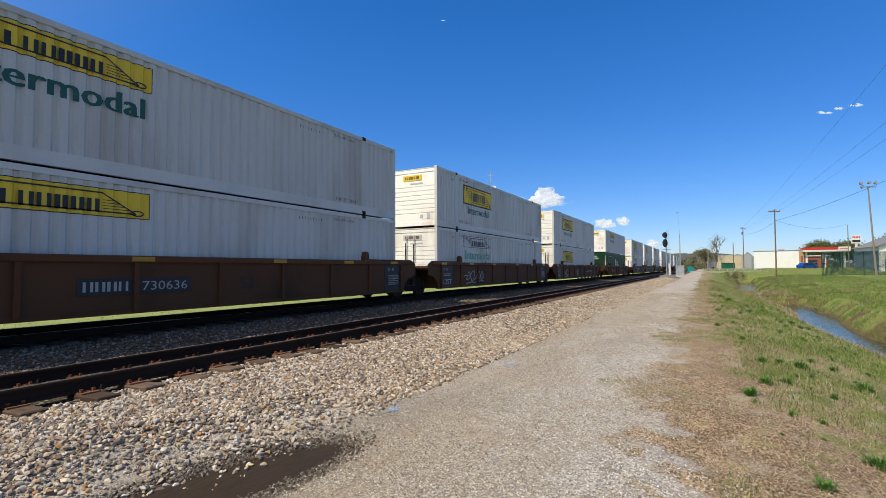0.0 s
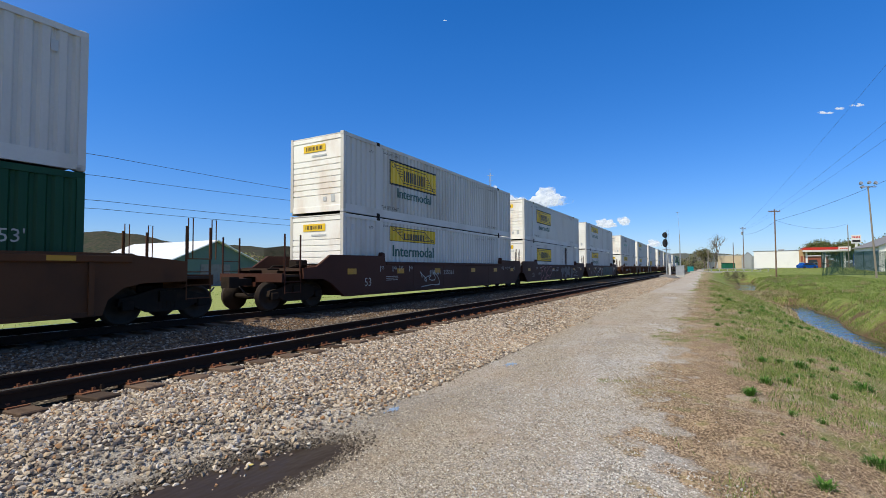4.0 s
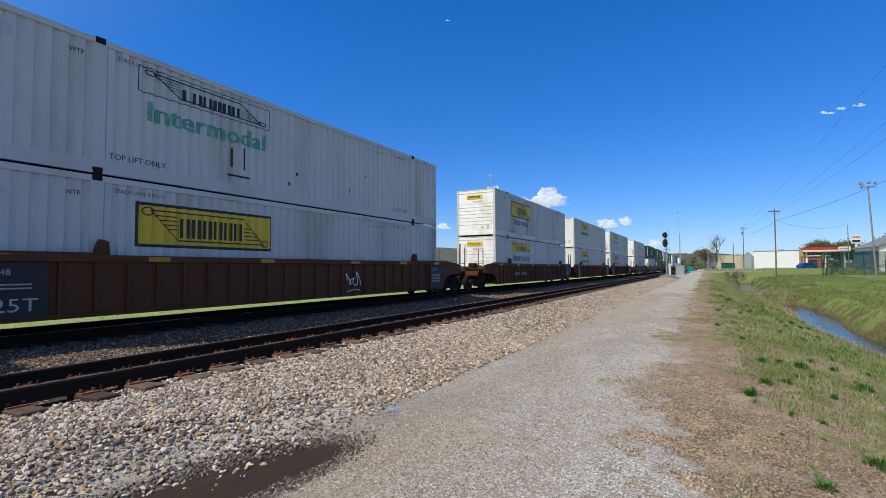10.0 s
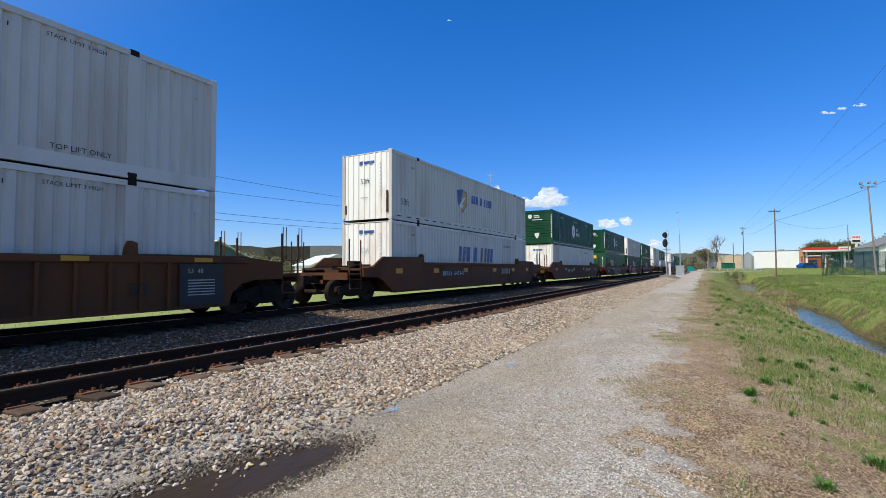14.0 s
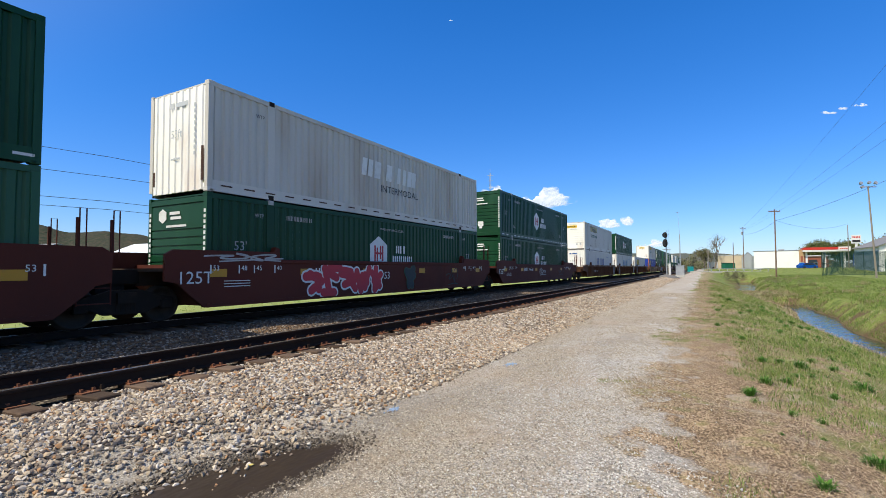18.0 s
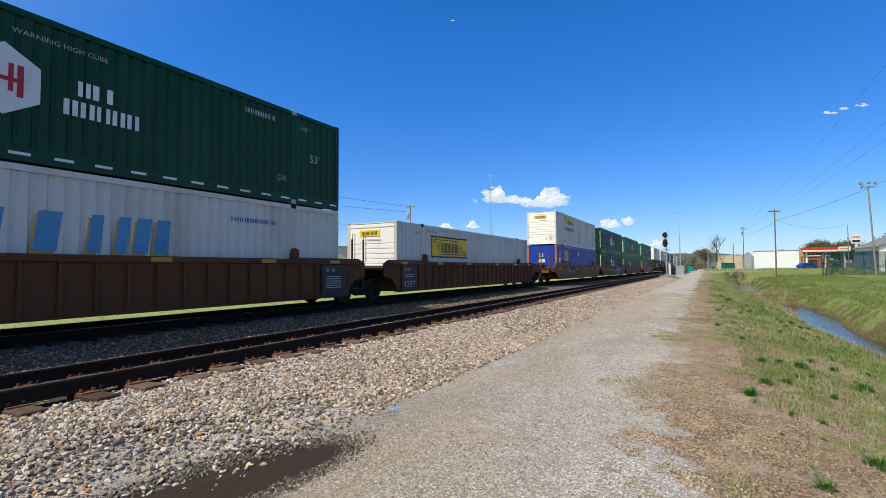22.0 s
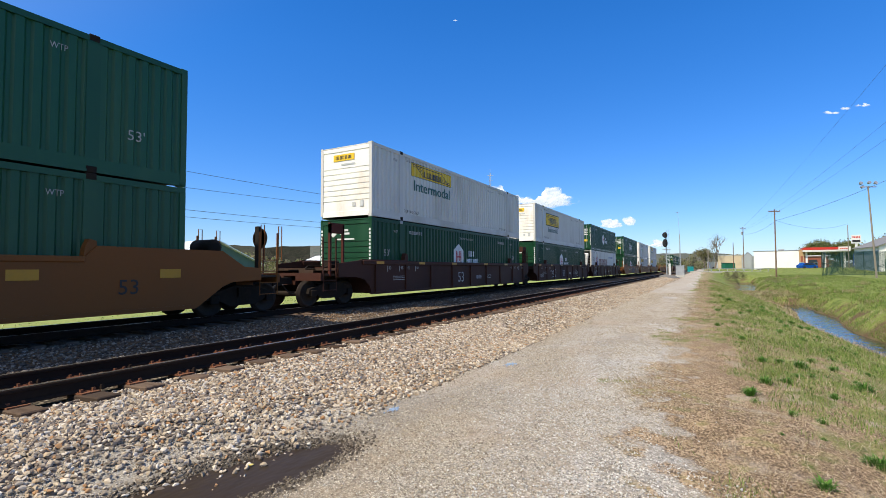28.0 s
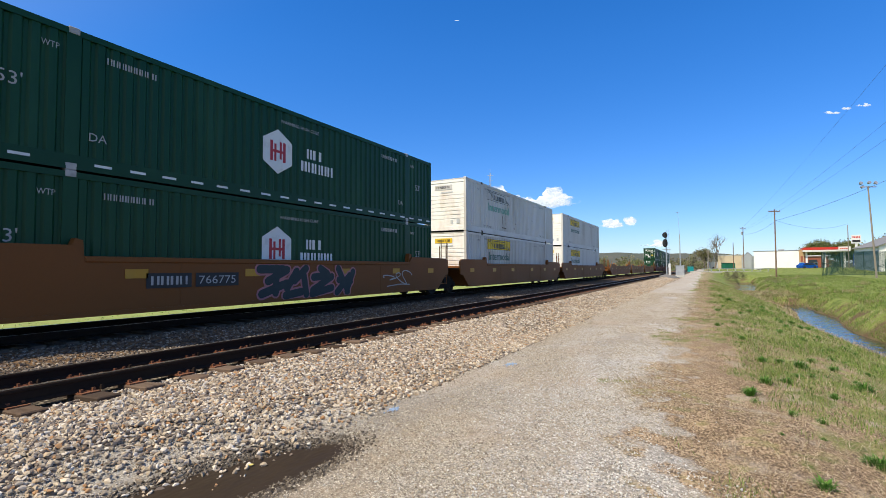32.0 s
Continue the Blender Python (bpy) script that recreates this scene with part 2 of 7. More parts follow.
CARBLUE = surface("blue_car_paint", (0.01, 0.09, 0.42), 0.25, 0.2, (0.02, 0.06, 0.2), 0.15, 2.0)
TYRE = surface("tyre_rubber", (0.02, 0.02, 0.02), 0.85)
LENS = surface("dark_signal_lens", (0.03, 0.02, 0.02), 0.15, 0, (0.05, 0.02, 0.02), 0.3, 5.0)
CONCRETE = surface("pale_concrete", (0.50, 0.48, 0.44), 0.9, 0, (0.35, 0.32, 0.28), 0.5, 1.2, None, 0.05, 25.0, 0.3)
ASPHALT = surface("parking_asphalt", (0.16, 0.155, 0.15), 0.9, 0, (0.08, 0.08, 0.08), 0.5, 0.5)
BARK = surface("tree_bark", (0.24, 0.20, 0.16), 0.9, 0, (0.07, 0.05, 0.04), 0.5, 3.0, (2, 2, 0.4), 0.1, 15.0, 0.6)
BLUECHALK = surface("blue_marking_chalk", (0.26, 0.36, 0.52), 0.9, 0, (0.35, 0.36, 0.4), 0.5, 12.0)
LITTER = surface("yellow_litter", (0.72, 0.58, 0.16), 0.6)
GLASSY = surface("dark_window_glass", (0.03, 0.04, 0.05), 0.08, 0, (0.05, 0.06, 0.07), 0.2, 1.0)

STONE = island("ballast_stone", [(0.359, 0.291, 0.218), (0.500, 0.414, 0.314), (0.240, 0.192, 0.153), (0.599, 0.512, 0.405), (0.400, 0.231, 0.116), (0.330, 0.286, 0.248),
                                 (0.680, 0.611, 0.517), (0.449, 0.345, 0.233), (0.149, 0.118, 0.097), (0.529, 0.433, 0.314), (0.400, 0.325, 0.238), (0.280, 0.227, 0.172), (0.570, 0.512, 0.446), (0.200, 0.158, 0.126)])
CHIP = island("road_chip", [(0.43, 0.375, 0.30), (0.36, 0.31, 0.24), (0.52, 0.46, 0.37), (0.29, 0.24, 0.18), (0.62, 0.57, 0.48), (0.40, 0.32, 0.23), (0.56, 0.50, 0.41), (0.22, 0.18, 0.14)])
WHITECHIP = island("pale_limestone_chip", [(0.62, 0.60, 0.56), (0.50, 0.48, 0.45), (0.72, 0.70, 0.66), (0.38, 0.36, 0.33), (0.56, 0.53, 0.48), (0.66, 0.65, 0.63), (0.27, 0.25, 0.22)])
WETCHIP = island("wet_chip", [(0.10, 0.08, 0.06), (0.15, 0.12, 0.09), (0.07, 0.055, 0.04), (0.20, 0.165, 0.125), (0.28, 0.24, 0.19)], 0.5)
# ballast darkened and browned to stand for the deep shade beside the train
SHADESTONE = island("oily_ballast_stone", [(0.15, 0.115, 0.085), (0.21, 0.165, 0.125), (0.11, 0.082, 0.06), (0.26, 0.21, 0.16), (0.16, 0.11, 0.075), (0.08, 0.058, 0.043), (0.38, 0.32, 0.25)])
STRAW = island("dry_grass", [(0.36, 0.27, 0.175), (0.48, 0.375, 0.25), (0.29, 0.205, 0.13), (0.22, 0.15, 0.10), (0.32, 0.26, 0.13), (0.62, 0.52, 0.38)], 0.8)
BLADE = island("green_grass", [(0.155, 0.255, 0.048), (0.215, 0.32, 0.06), (0.11, 0.195, 0.034), (0.27, 0.35, 0.085), (0.36, 0.35, 0.15)], 0.6, 0.35)
WEED = island("leafy_weed", [(0.08, 0.20, 0.03), (0.12, 0.27, 0.04), (0.15, 0.31, 0.055)], 0.55, 0.35)
LEAF = island("tree_leaf", [(0.17, 0.20, 0.07), (0.22, 0.25, 0.085), (0.13, 0.155, 0.055), (0.26, 0.27, 0.11)], 0.7, 0.4)
BUD = island("spring_bud", [(0.26, 0.26, 0.12), (0.22, 0.19, 0.12), (0.30, 0.26, 0.17), (0.18, 0.21, 0.08)], 0.8, 0.4)


def ground_material():
    """Soil, road gravel, ballast and turf, each in its strip along the line, with ragged borders."""
    m, nt, ln, b = shader("ground_cover")
    pos = nt.new("ShaderNodeNewGeometry").outputs["Position"]
    xyz = nt.new("ShaderNodeSeparateXYZ")
    ln.new(pos, xyz.inputs[0])
    n1 = grain(nt, ln, pos, 0.55, 5.0)
    n2 = grain(nt, ln, pos, 3.2, 5.0)
    n3 = grain(nt, ln, pos, 26.0, 4.0)
    fine = grain(nt, ln, pos, 110.0, 3.0)
    wob = calc(nt, ln, "MULTIPLY_ADD", calc(nt, ln, "ADD", n1, calc(nt, ln, "MULTIPLY", n2, 1.1)), 2.3)
    wob.node.inputs[2].default_value = -2.42
    xw = calc(nt, ln, "SUBTRACT", calc(nt, ln, "ADD", xyz.outputs[0], wob), calc(nt, ln, "MULTIPLY", ramp(nt, ln, xyz.outputs[1], 5.2, 4.0), 0.62))
    reach = calc(nt, ln, "MULTIPLY_ADD", ramp(nt, ln, xyz.outputs[1], 0.0, 8.5), 1.2)
    reach.node.inputs[2].default_value = -4.85
    reach = calc(nt, ln, "SUBTRACT", reach, calc(nt, ln, "MULTIPLY", ramp(nt, ln, xyz.outputs[1], 18.0, 60.0), 0.45))
    off_ballast = calc(nt, ln, "SUBTRACT", calc(nt, ln, "ADD", xyz.outputs[0], calc(nt, ln, "MULTIPLY", wob, 0.35)), reach)
    vor = nt.new("ShaderNodeTexVoronoi")
    vor.inputs["Scale"].default_value = 21.0
    ln.new(pos, vor.inputs["Vector"])
    vsep = nt.new("ShaderNodeSeparateColor")
    ln.new(vor.outputs["Color"], vsep.inputs[0])
    ballast = mixed(nt, ln, vsep.outputs[0], (0.07, 0.058, 0.045), (0.30, 0.26, 0.21))
    # gaps between the stones darkened, crevice shade put into the colour
    ballast = mixed(nt, ln, ramp(nt, ln, vor.outputs["Distance"], 0.25, 0.62), ballast, (0.05, 0.042, 0.034))
    chips = nt.new("ShaderNodeTexVoronoi")
    chips.inputs["Scale"].default_value = 62.0
    ln.new(pos, chips.inputs["Vector"])
    csep = nt.new("ShaderNodeSeparateColor")
    ln.new(chips.outputs["Color"], csep.inputs[0])
    road = mixed(nt, ln, csep.outputs[0], (0.165, 0.148, 0.125), (0.63, 0.59, 0.53))
    road = mixed(nt, ln, calc(nt, ln, "MULTIPLY", ramp(nt, ln, chips.outputs["Distance"], 0.3, 0.65), 0.8), road, (0.17, 0.14, 0.11))
    road = mixed(nt, ln, calc(nt, ln, "MULTIPLY", ramp(nt, ln, n3, 0.45, 0.7), 0.5), road, (0.40, 0.36, 0.30))
    pale = grain(nt, ln, pos, 0.8, 4.0, (1.0, 0.35, 1.0))
    grey = calc(nt, ln, "ADD", calc(nt, ln, "MULTIPLY", ramp(nt, ln, pale, 0.42, 0.62), 0.55), calc(nt, ln, "MULTIPLY", ramp(nt, ln, xw, -2.9, -1.7), 0.5), True)
    road = mixed(nt, ln, calc(nt, ln, "MULTIPLY", grey, 0.7), road, mixed(nt, ln, csep.outputs[0], (0.21, 0.215, 0.235), (0.68, 0.69, 0.73)))
    road = mixed(nt, ln, calc(nt, ln, "MULTIPLY", ramp(nt, ln, n1, 0.48, 0.68), 0.5), road, (0.34, 0.26, 0.185))
    road = mixed(nt, ln, calc(nt, ln, "MULTIPLY", ramp(nt, ln, fine, 0.52, 0.68), 0.45), road, (0.66, 0.63, 0.57))
    pale_band = calc(nt, ln, "MULTIPLY", ramp(nt, ln, off_ballast, 1.1, 0.2), ramp(nt, ln, xyz.outputs[1], 9.0, 3.0))
    road = mixed(nt, ln, calc(nt, ln, "MULTIPLY", pale_band, 0.4), road, mixed(nt, ln, csep.outputs[1], (0.30, 0.275, 0.24), (0.74, 0.70, 0.63)))
    ruts = calc(nt, ln, "ABSOLUTE", calc(nt, ln, "SUBTRACT", calc(nt, ln, "ABSOLUTE", calc(nt, ln, "ADD", xw, 2.7)), 0.85))
    road = mixed(nt, ln, calc(nt, ln, "MULTIPLY", ramp(nt, ln, ruts, 0.5, 0.1), 0.4), road, (0.30, 0.245, 0.185))
    oily = grain(nt, ln, pos, 0.7, 5.0, (1.4, 0.45, 1.0))
    road = mixed(nt, ln, calc(nt, ln, "MULTIPLY", ramp(nt, ln, oily, 0.50, 0.66), 0.55), road, mixed(nt, ln, csep.outputs[1], (0.13, 0.125, 0.12), (0.36, 0.345, 0.33)))
    worn = grain(nt, ln, pos, 0.22, 5.0, (1.6, 0.5, 1.0))
    packed = calc(nt, ln, "MULTIPLY", ramp(nt, ln, xyz.outputs[1], 9.0, 20.0), calc(nt, ln, "ADD", ramp(nt, ln, worn, 0.40, 0.62), 0.25, True))
    road = mixed(nt, ln, calc(nt, ln, "MULTIPLY", packed, 0.8), road, mixed(nt, ln, n2, (0.27, 0.245, 0.22), (0.47, 0.44, 0.405)))
    turf = mixed(nt, ln, ramp(nt, ln, n2, 0.36, 0.66), (0.20, 0.138, 0.092), (0.38, 0.278, 0.19))
    turf = mixed(nt, ln, calc(nt, ln, "MULTIPLY", ramp(nt, ln, fine, 0.45, 0.62), 0.5), turf, (0.46, 0.37, 0.26))
    mat = grain(nt, ln, pos, 48.0, 4.0, (1.0, 0.55, 1.0))
    turf = mixed(nt, ln, calc(nt, ln, "MULTIPLY", ramp(nt, ln, mat, 0.52, 0.40), 0.75), turf, (0.07, 0.05, 0.034))
    turf = mixed(nt, ln, calc(nt, ln, "MULTIPLY", ramp(nt, ln, mat, 0.54, 0.64), 0.6), turf, (0.56, 0.46, 0.34))
    turf = mixed(nt, ln, calc(nt, ln, "MULTIPLY", ramp(nt, ln, grain(nt, ln, pos, 1.4, 4.0), 0.56, 0.68), 0.55), turf, (0.40, 0.37, 0.33))
    lush = mixed(nt, ln, ramp(nt, ln, n3, 0.3, 0.75), (0.10, 0.155, 0.03), (0.25, 0.30, 0.08))
    lush = mixed(nt, ln, calc(nt, ln, "MULTIPLY", ramp(nt, ln, n2, 0.50, 0.70), 0.55), lush, (0.33, 0.28, 0.15))
    clumps = grain(nt, ln, pos, 1.1, 5.0)
    lush = mixed(nt, ln, calc(nt, ln, "MULTIPLY", ramp(nt, ln, clumps, 0.45, 0.62), 0.6), lush, (0.06, 0.10, 0.02))
    patch = calc(nt, ln, "MULTIPLY", calc(nt, ln, "SUBTRACT", calc(nt, ln, "ADD", n2, n1), 1.0), 1.9)
    how = calc(nt, ln, "ADD", calc(nt, ln, "ADD", calc(nt, ln, "MULTIPLY", ramp(nt, ln, xyz.outputs[0], -0.3, 3.2), 0.60), calc(nt, ln, "MULTIPLY", ramp(nt, ln, xyz.outputs[1], 5.0, 22.0), 0.24)), patch, True)
    turf = mixed(nt, ln, ramp(nt, ln, how, 0.16, 0.54), turf, lush)
    mud = ramp(nt, ln, calc(nt, ln, "ADD", xyz.outputs[2], calc(nt, ln, "MULTIPLY", n1, 1.6)), -0.80, -1.15)
    turf = mixed(nt, ln, calc(nt, ln, "MULTIPLY", mud, 0.8), turf, (0.115, 0.08, 0.052))
    cut = calc(nt, ln, "MULTIPLY", ramp(nt, ln, calc(nt, ln, "ADD", xyz.outputs[2], calc(nt, ln, "MULTIPLY", n2, 0.5)), -0.55, -1.0), ramp(nt, ln, n1, 0.46, 0.60))
    turf = mixed(nt, ln, calc(nt, ln, "MULTIPLY", cut, 0.9), turf, (0.13, 0.085, 0.055))
    col = mixed(nt, ln, ramp(nt, ln, xw, -0.95, -0.62), road, turf)
    col = mixed(nt, ln, ramp(nt, ln, off_ballast, 0.25, -0.25), col, ballast)
    # bed by the main track painted dark brown to deepen the train's shade
    col = mixed(nt, ln, calc(nt, ln, "MULTIPLY", ramp(nt, ln, xyz.outputs[0], -9.2, -10.0), 0.9), col, mixed(nt, ln, vsep.outputs[1], (0.09, 0.052, 0.027), (0.22, 0.135, 0.072)))
    col = mixed(nt, ln, ramp(nt, ln, calc(nt, ln, "ADD", xyz.outputs[0], calc(nt, ln, "MULTIPLY", wob, 0.5)), -15.3, -16.0), col, mixed(nt, ln, n2, (0.20, 0.26, 0.075), (0.29, 0.33, 0.12)))
    # wet earth round the puddle
    px, py = calc(nt, ln, "ADD", xyz.outputs[0], 3.32), calc(nt, ln, "SUBTRACT", xyz.outputs[1], 2.45)
    along = calc(nt, ln, "DIVIDE", calc(nt, ln, "ADD", calc(nt, ln, "MULTIPLY", px, 0.24), calc(nt, ln, "MULTIPLY", py, 0.97)), 1.28)
    aside = calc(nt, ln, "DIVIDE", calc(nt, ln, "SUBTRACT", calc(nt, ln, "MULTIPLY", px, 0.97), calc(nt, ln, "MULTIPLY", py, 0.24)), 0.56)
    far = calc(nt, ln, "SQRT", calc(nt, ln, "ADD", calc(nt, ln, "MULTIPLY", along, along), calc(nt, ln, "MULTIPLY", aside, aside)))
    wet = ramp(nt, ln, calc(nt, ln, "ADD", far, calc(nt, ln, "MULTIPLY", calc(nt, ln, "ADD", n2, calc(nt, ln, "MULTIPLY", n3, 0.5)), 0.7)), 1.62, 1.32)
    col = mixed(nt, ln, calc(nt, ln, "MULTIPLY", wet, 0.82), col, (0.055, 0.045, 0.035))
    col = mixed(nt, ln, 1.0, col, (1.04, 1.0, 0.93), "MULTIPLY")
    ln.new(col, b.inputs["Base Color"])
    b.inputs["Specular IOR Level"].default_value = 0.2
    ro = calc(nt, ln, "MULTIPLY_ADD", wet, -0.45)
    ro.node.inputs[2].default_value = 0.92
    ln.new(ro, b.inputs["Roughness"])
    relief(nt, ln, b, calc(nt, ln, "ADD", calc(nt, ln, "MULTIPLY", n3, 0.7), calc(nt, ln, "MULTIPLY", fine, 0.3)), 1.0, 0.045)
    return m


GROUND = ground_material()


def water_material(name, tone, rough):
    m, nt, ln, b = shader(name)
    b.inputs["Base Color"].default_value = (*tone, 1)
    b.inputs["Roughness"].default_value = rough
    b.inputs["Specular IOR Level"].default_value = 0.5
    b.inputs["IOR"].default_value = 1.33
    pos = nt.new("ShaderNodeNewGeometry").outputs["Position"]
    relief(nt, ln, b, grain(nt, ln, pos, 3.0, 3.0, (1.0, 0.5, 1.0)), 0.5, 0.10)
    return m


CREEK = water_material("creek_water", (0.045, 0.05, 0.035), 0.06)
PUDDLE = water_material("muddy_puddle_water", (0.038, 0.027, 0.018), 0.42)
PUDDLE.node_tree.nodes["Principled BSDF"].inputs["Specular IOR Level"].default_value = 0.22


def cloud_material():
    m, nt, ln, b = shader("cloud_white")
    nt.remove(b)
    out = nt["Material Output"]
    co = nt.new("ShaderNodeTexCoord").outputs["Object"]
    d = node(nt, "ShaderNodeBsdfDiffuse", Color=(0.36, 0.36, 0.36, 1))
    t = node(nt, "ShaderNodeBsdfTranslucent", Color=(0.36, 0.36, 0.36, 1))
    both = node(nt, "ShaderNodeMixShader", Fac=0.5)
    ln.new(d.outputs[0], both.inputs[1]), ln.new(t.outputs[0], both.inputs[2])
    # added glow brightens the clouds' shaded parts in place of scattered sunlight
    glow = node(nt, "ShaderNodeEmission", Color=(0.80, 0.88, 1.0, 1), Strength=0.62)
    lit = nt.new("ShaderNodeAddShader")
    ln.new(both.outputs[0], lit.inputs[0]), ln.new(glow.outputs[0], lit.inputs[1])
    clear = nt.new("ShaderNodeBsdfTransparent")
    end = nt.new("ShaderNodeMixShader")
    box_at = nt.new("ShaderNodeVectorMath")
    box_at.operation = "MULTIPLY_ADD"
    box_at.inputs[1].default_value, box_at.inputs[2].default_value = (2, 0, 2), (-1, 0, -0.9)
    ln.new(nt.new("ShaderNodeTexCoord").outputs["Generated"], box_at.inputs[0])
    out_by = nt.new("ShaderNodeVectorMath")
    out_by.operation = "LENGTH"
    ln.new(box_at.outputs[0], out_by.inputs[0])
    ragged = calc(nt, ln, "ADD", out_by.outputs["Value"], calc(nt, ln, "MULTIPLY", calc(nt, ln, "SUBTRACT", grain(nt, ln, co, 0.016, 7.0), 0.5), 2.0))
    ln.new(ramp(nt, ln, ragged, 1.05, 0.22), end.inputs[0])
    ln.new(clear.outputs[0], end.inputs[1]), ln.new(lit.outputs[0], end.inputs[2])
    ln.new(end.outputs[0], out.inputs["Surface"])
    return m


CLOUD = cloud_material()


def hill_material(name, lit, dull, bare):
    m, nt, ln, b = shader(name)
    pos = nt.new("ShaderNodeNewGeometry").outputs["Position"]
    a = grain(nt, ln, pos, 0.012, 6.0)
    c = grain(nt, ln, pos, 0.09, 4.0)
    col = mixed(nt, ln, ramp(nt, ln, a, 0.35, 0.65), lit, dull)
    col = mixed(nt, ln, ramp(nt, ln, c, 0.35, 0.7), col, bare)
    ln.new(col, b.inputs["Base Color"])
    b.inputs["Roughness"].default_value = 1.0
    b.inputs["Specular IOR Level"].default_value = 0.0
    relief(nt, ln, b, c, 1.0, 6.0)
    return m


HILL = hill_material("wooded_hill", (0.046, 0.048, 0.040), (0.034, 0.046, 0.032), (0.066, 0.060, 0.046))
# distance haze mixed into the far woods' base colour
HAZYHILL = hill_material("budding_hill", (0.098, 0.108, 0.100), (0.08, 0.10, 0.088), (0.12, 0.118, 0.105))


# ---- building helpers ----
def slab(bm, x0, x1, y0, y1, z0, z1):
    v = [bm.verts.new((x, y, z)) for z in (z0, z1) for x, y in ((x0, y0), (x1, y0), (x1, y1), (x0, y1))]
    for f in ((3, 2, 1, 0), (4, 5, 6, 7), (0, 1, 5, 4), (1, 2, 6, 5), (2, 3, 7, 6), (3, 0, 4, 7)):
        bm.faces.new([v[i] for i in f])


def box(*b, bevel=0.0):
    bm = bmesh.new()
    slab(bm, *b)
    if bevel:
        bmesh.ops.bevel(bm, geom=bm.edges[:], offset=bevel, segments=1, affect="EDGES")
    return bm


def boxes(*many):
    bm = bmesh.new()
    for b in many:
        slab(bm, *b)
    return bm


def prism(outline, axis, a, b):
    """An outline of pairs, drawn out along an axis from a to b. Pairs are (y, z) for x, (x, z) for y, (x, y) for z."""
    bm = bmesh.new()
    put = {"x": lambda p, d: (d, p[0], p[1]), "y": lambda p, d: (p[0], d, p[1]), "z": lambda p, d: (p[0], p[1], d)}[axis]
    lo, hi = [[bm.verts.new(put(p, d)) for p in outline] for d in (a, b)]
    n = len(outline)
    for i in range(n):
        bm.faces.new((lo[i], lo[(i + 1) % n], hi[(i + 1) % n], hi[i]))
    bm.faces.new(lo[::-1]), bm.faces.new(hi)
    bmesh.ops.recalc_face_normals(bm, faces=bm.faces[:])
    return bm


def rod(a, b, r0, r1=None, n=8, bm=None):
    bm = bm or bmesh.new()
    a, b = Vector(a), Vector(b)
    q = (b - a).to_track_quat("Z", "Y")
    rings = []
    for p, r in ((a, r0), (b, r0 if r1 is None else r1)):
        rings.append([bm.verts.new(p + q @ Vector((r * math.cos(k * math.tau / n), r * math.sin(k * math.tau / n), 0))) for k in range(n)])
    for k in range(n):
        bm.faces.new((rings[0][k], rings[0][(k + 1) % n], rings[1][(k + 1) % n], rings[1][k]))
    bm.faces.new(rings[0][::-1]), bm.faces.new(rings[1])
    return bm


def tube(points, r, n=6):
    bm = bmesh.new()
    pts = [Vector(p) for p in points]
    rings = []
    for i, p in enumerate(pts):
        q = (pts[min(i + 1, len(pts) - 1)] - pts[max(i - 1, 0)]).to_track_quat("Z", "Y")
        rings.append([bm.verts.new(p + q @ Vector((r * math.cos(k * math.tau / n), r * math.sin(k * math.tau / n), 0))) for k in range(n)])
    for a, b in zip(rings, rings[1:]):
        for k in range(n):
            bm.faces.new((a[k], a[(k + 1) % n], b[(k + 1) % n], b[k]))
    bm.faces.new(rings[0][::-1]), bm.faces.new(rings[-1])
    return bm


def lathe(profile, axis="x", n=20):
    """(along, radius) pairs turned round an axis."""
    bm = bmesh.new()
    rings = []
    for d, r in profile:
        ring = []
        for k in range(n):
            c, s = r * math.cos(k * math.tau / n), r * math.sin(k * math.tau / n)
            ring.append(bm.verts.new({"x": (d, c, s), "y": (c, d, s), "z": (c, s, d)}[axis]))
        rings.append(ring)
    for p, q in zip(rings, rings[1:]):
        for k in range(n):
            bm.faces.new((p[k], p[(k + 1) % n], q[(k + 1) % n], q[k]))
    bm.faces.new(rings[0][::-1]), bm.faces.new(rings[-1])
    bmesh.ops.recalc_face_normals(bm, faces=bm.faces[:])
    return bm


def baked(bm, name, material, smooth=False):
    me = bpy.data.meshes.new(name)
    bm.to_mesh(me)
    bm.free()
    me.materials.append(material)
    if smooth:
        me.polygons.foreach_set("use_smooth", [True] * len(me.polygons))
    return me


def part(name, bm, material, parent, label="", smooth=False):
    ob = new(name, baked(bm, name, material, smooth))
    ob.parent = parent
    return tagged(ob, label)


def again(ob, m):
    """The same part once more, on the same mesh, under the same thing."""
    o = new(ob.name.split(".")[0], ob.data)
    o.parent = ob.parent
    o.matrix_basis = m
    for k in ("label",):
        if k in ob:
            o[k] = ob[k]
    return o


def thing(name, label, category, group="", kind="", at=None):
    ob = new(name)
    ob.empty_display_size = 0.3
    if at is not None:
        ob.matrix_basis = at
    return tagged(ob, label, category, group, kind)


def single(name, bm, material, label, category, group="", kind="", at=None, smooth=False):
    ob = new(name, baked(bm, name, material, smooth))
    if at is not None:
        ob.matrix_basis = at
    return tagged(ob, label, category, group, kind)


FONT_CACHE = {}


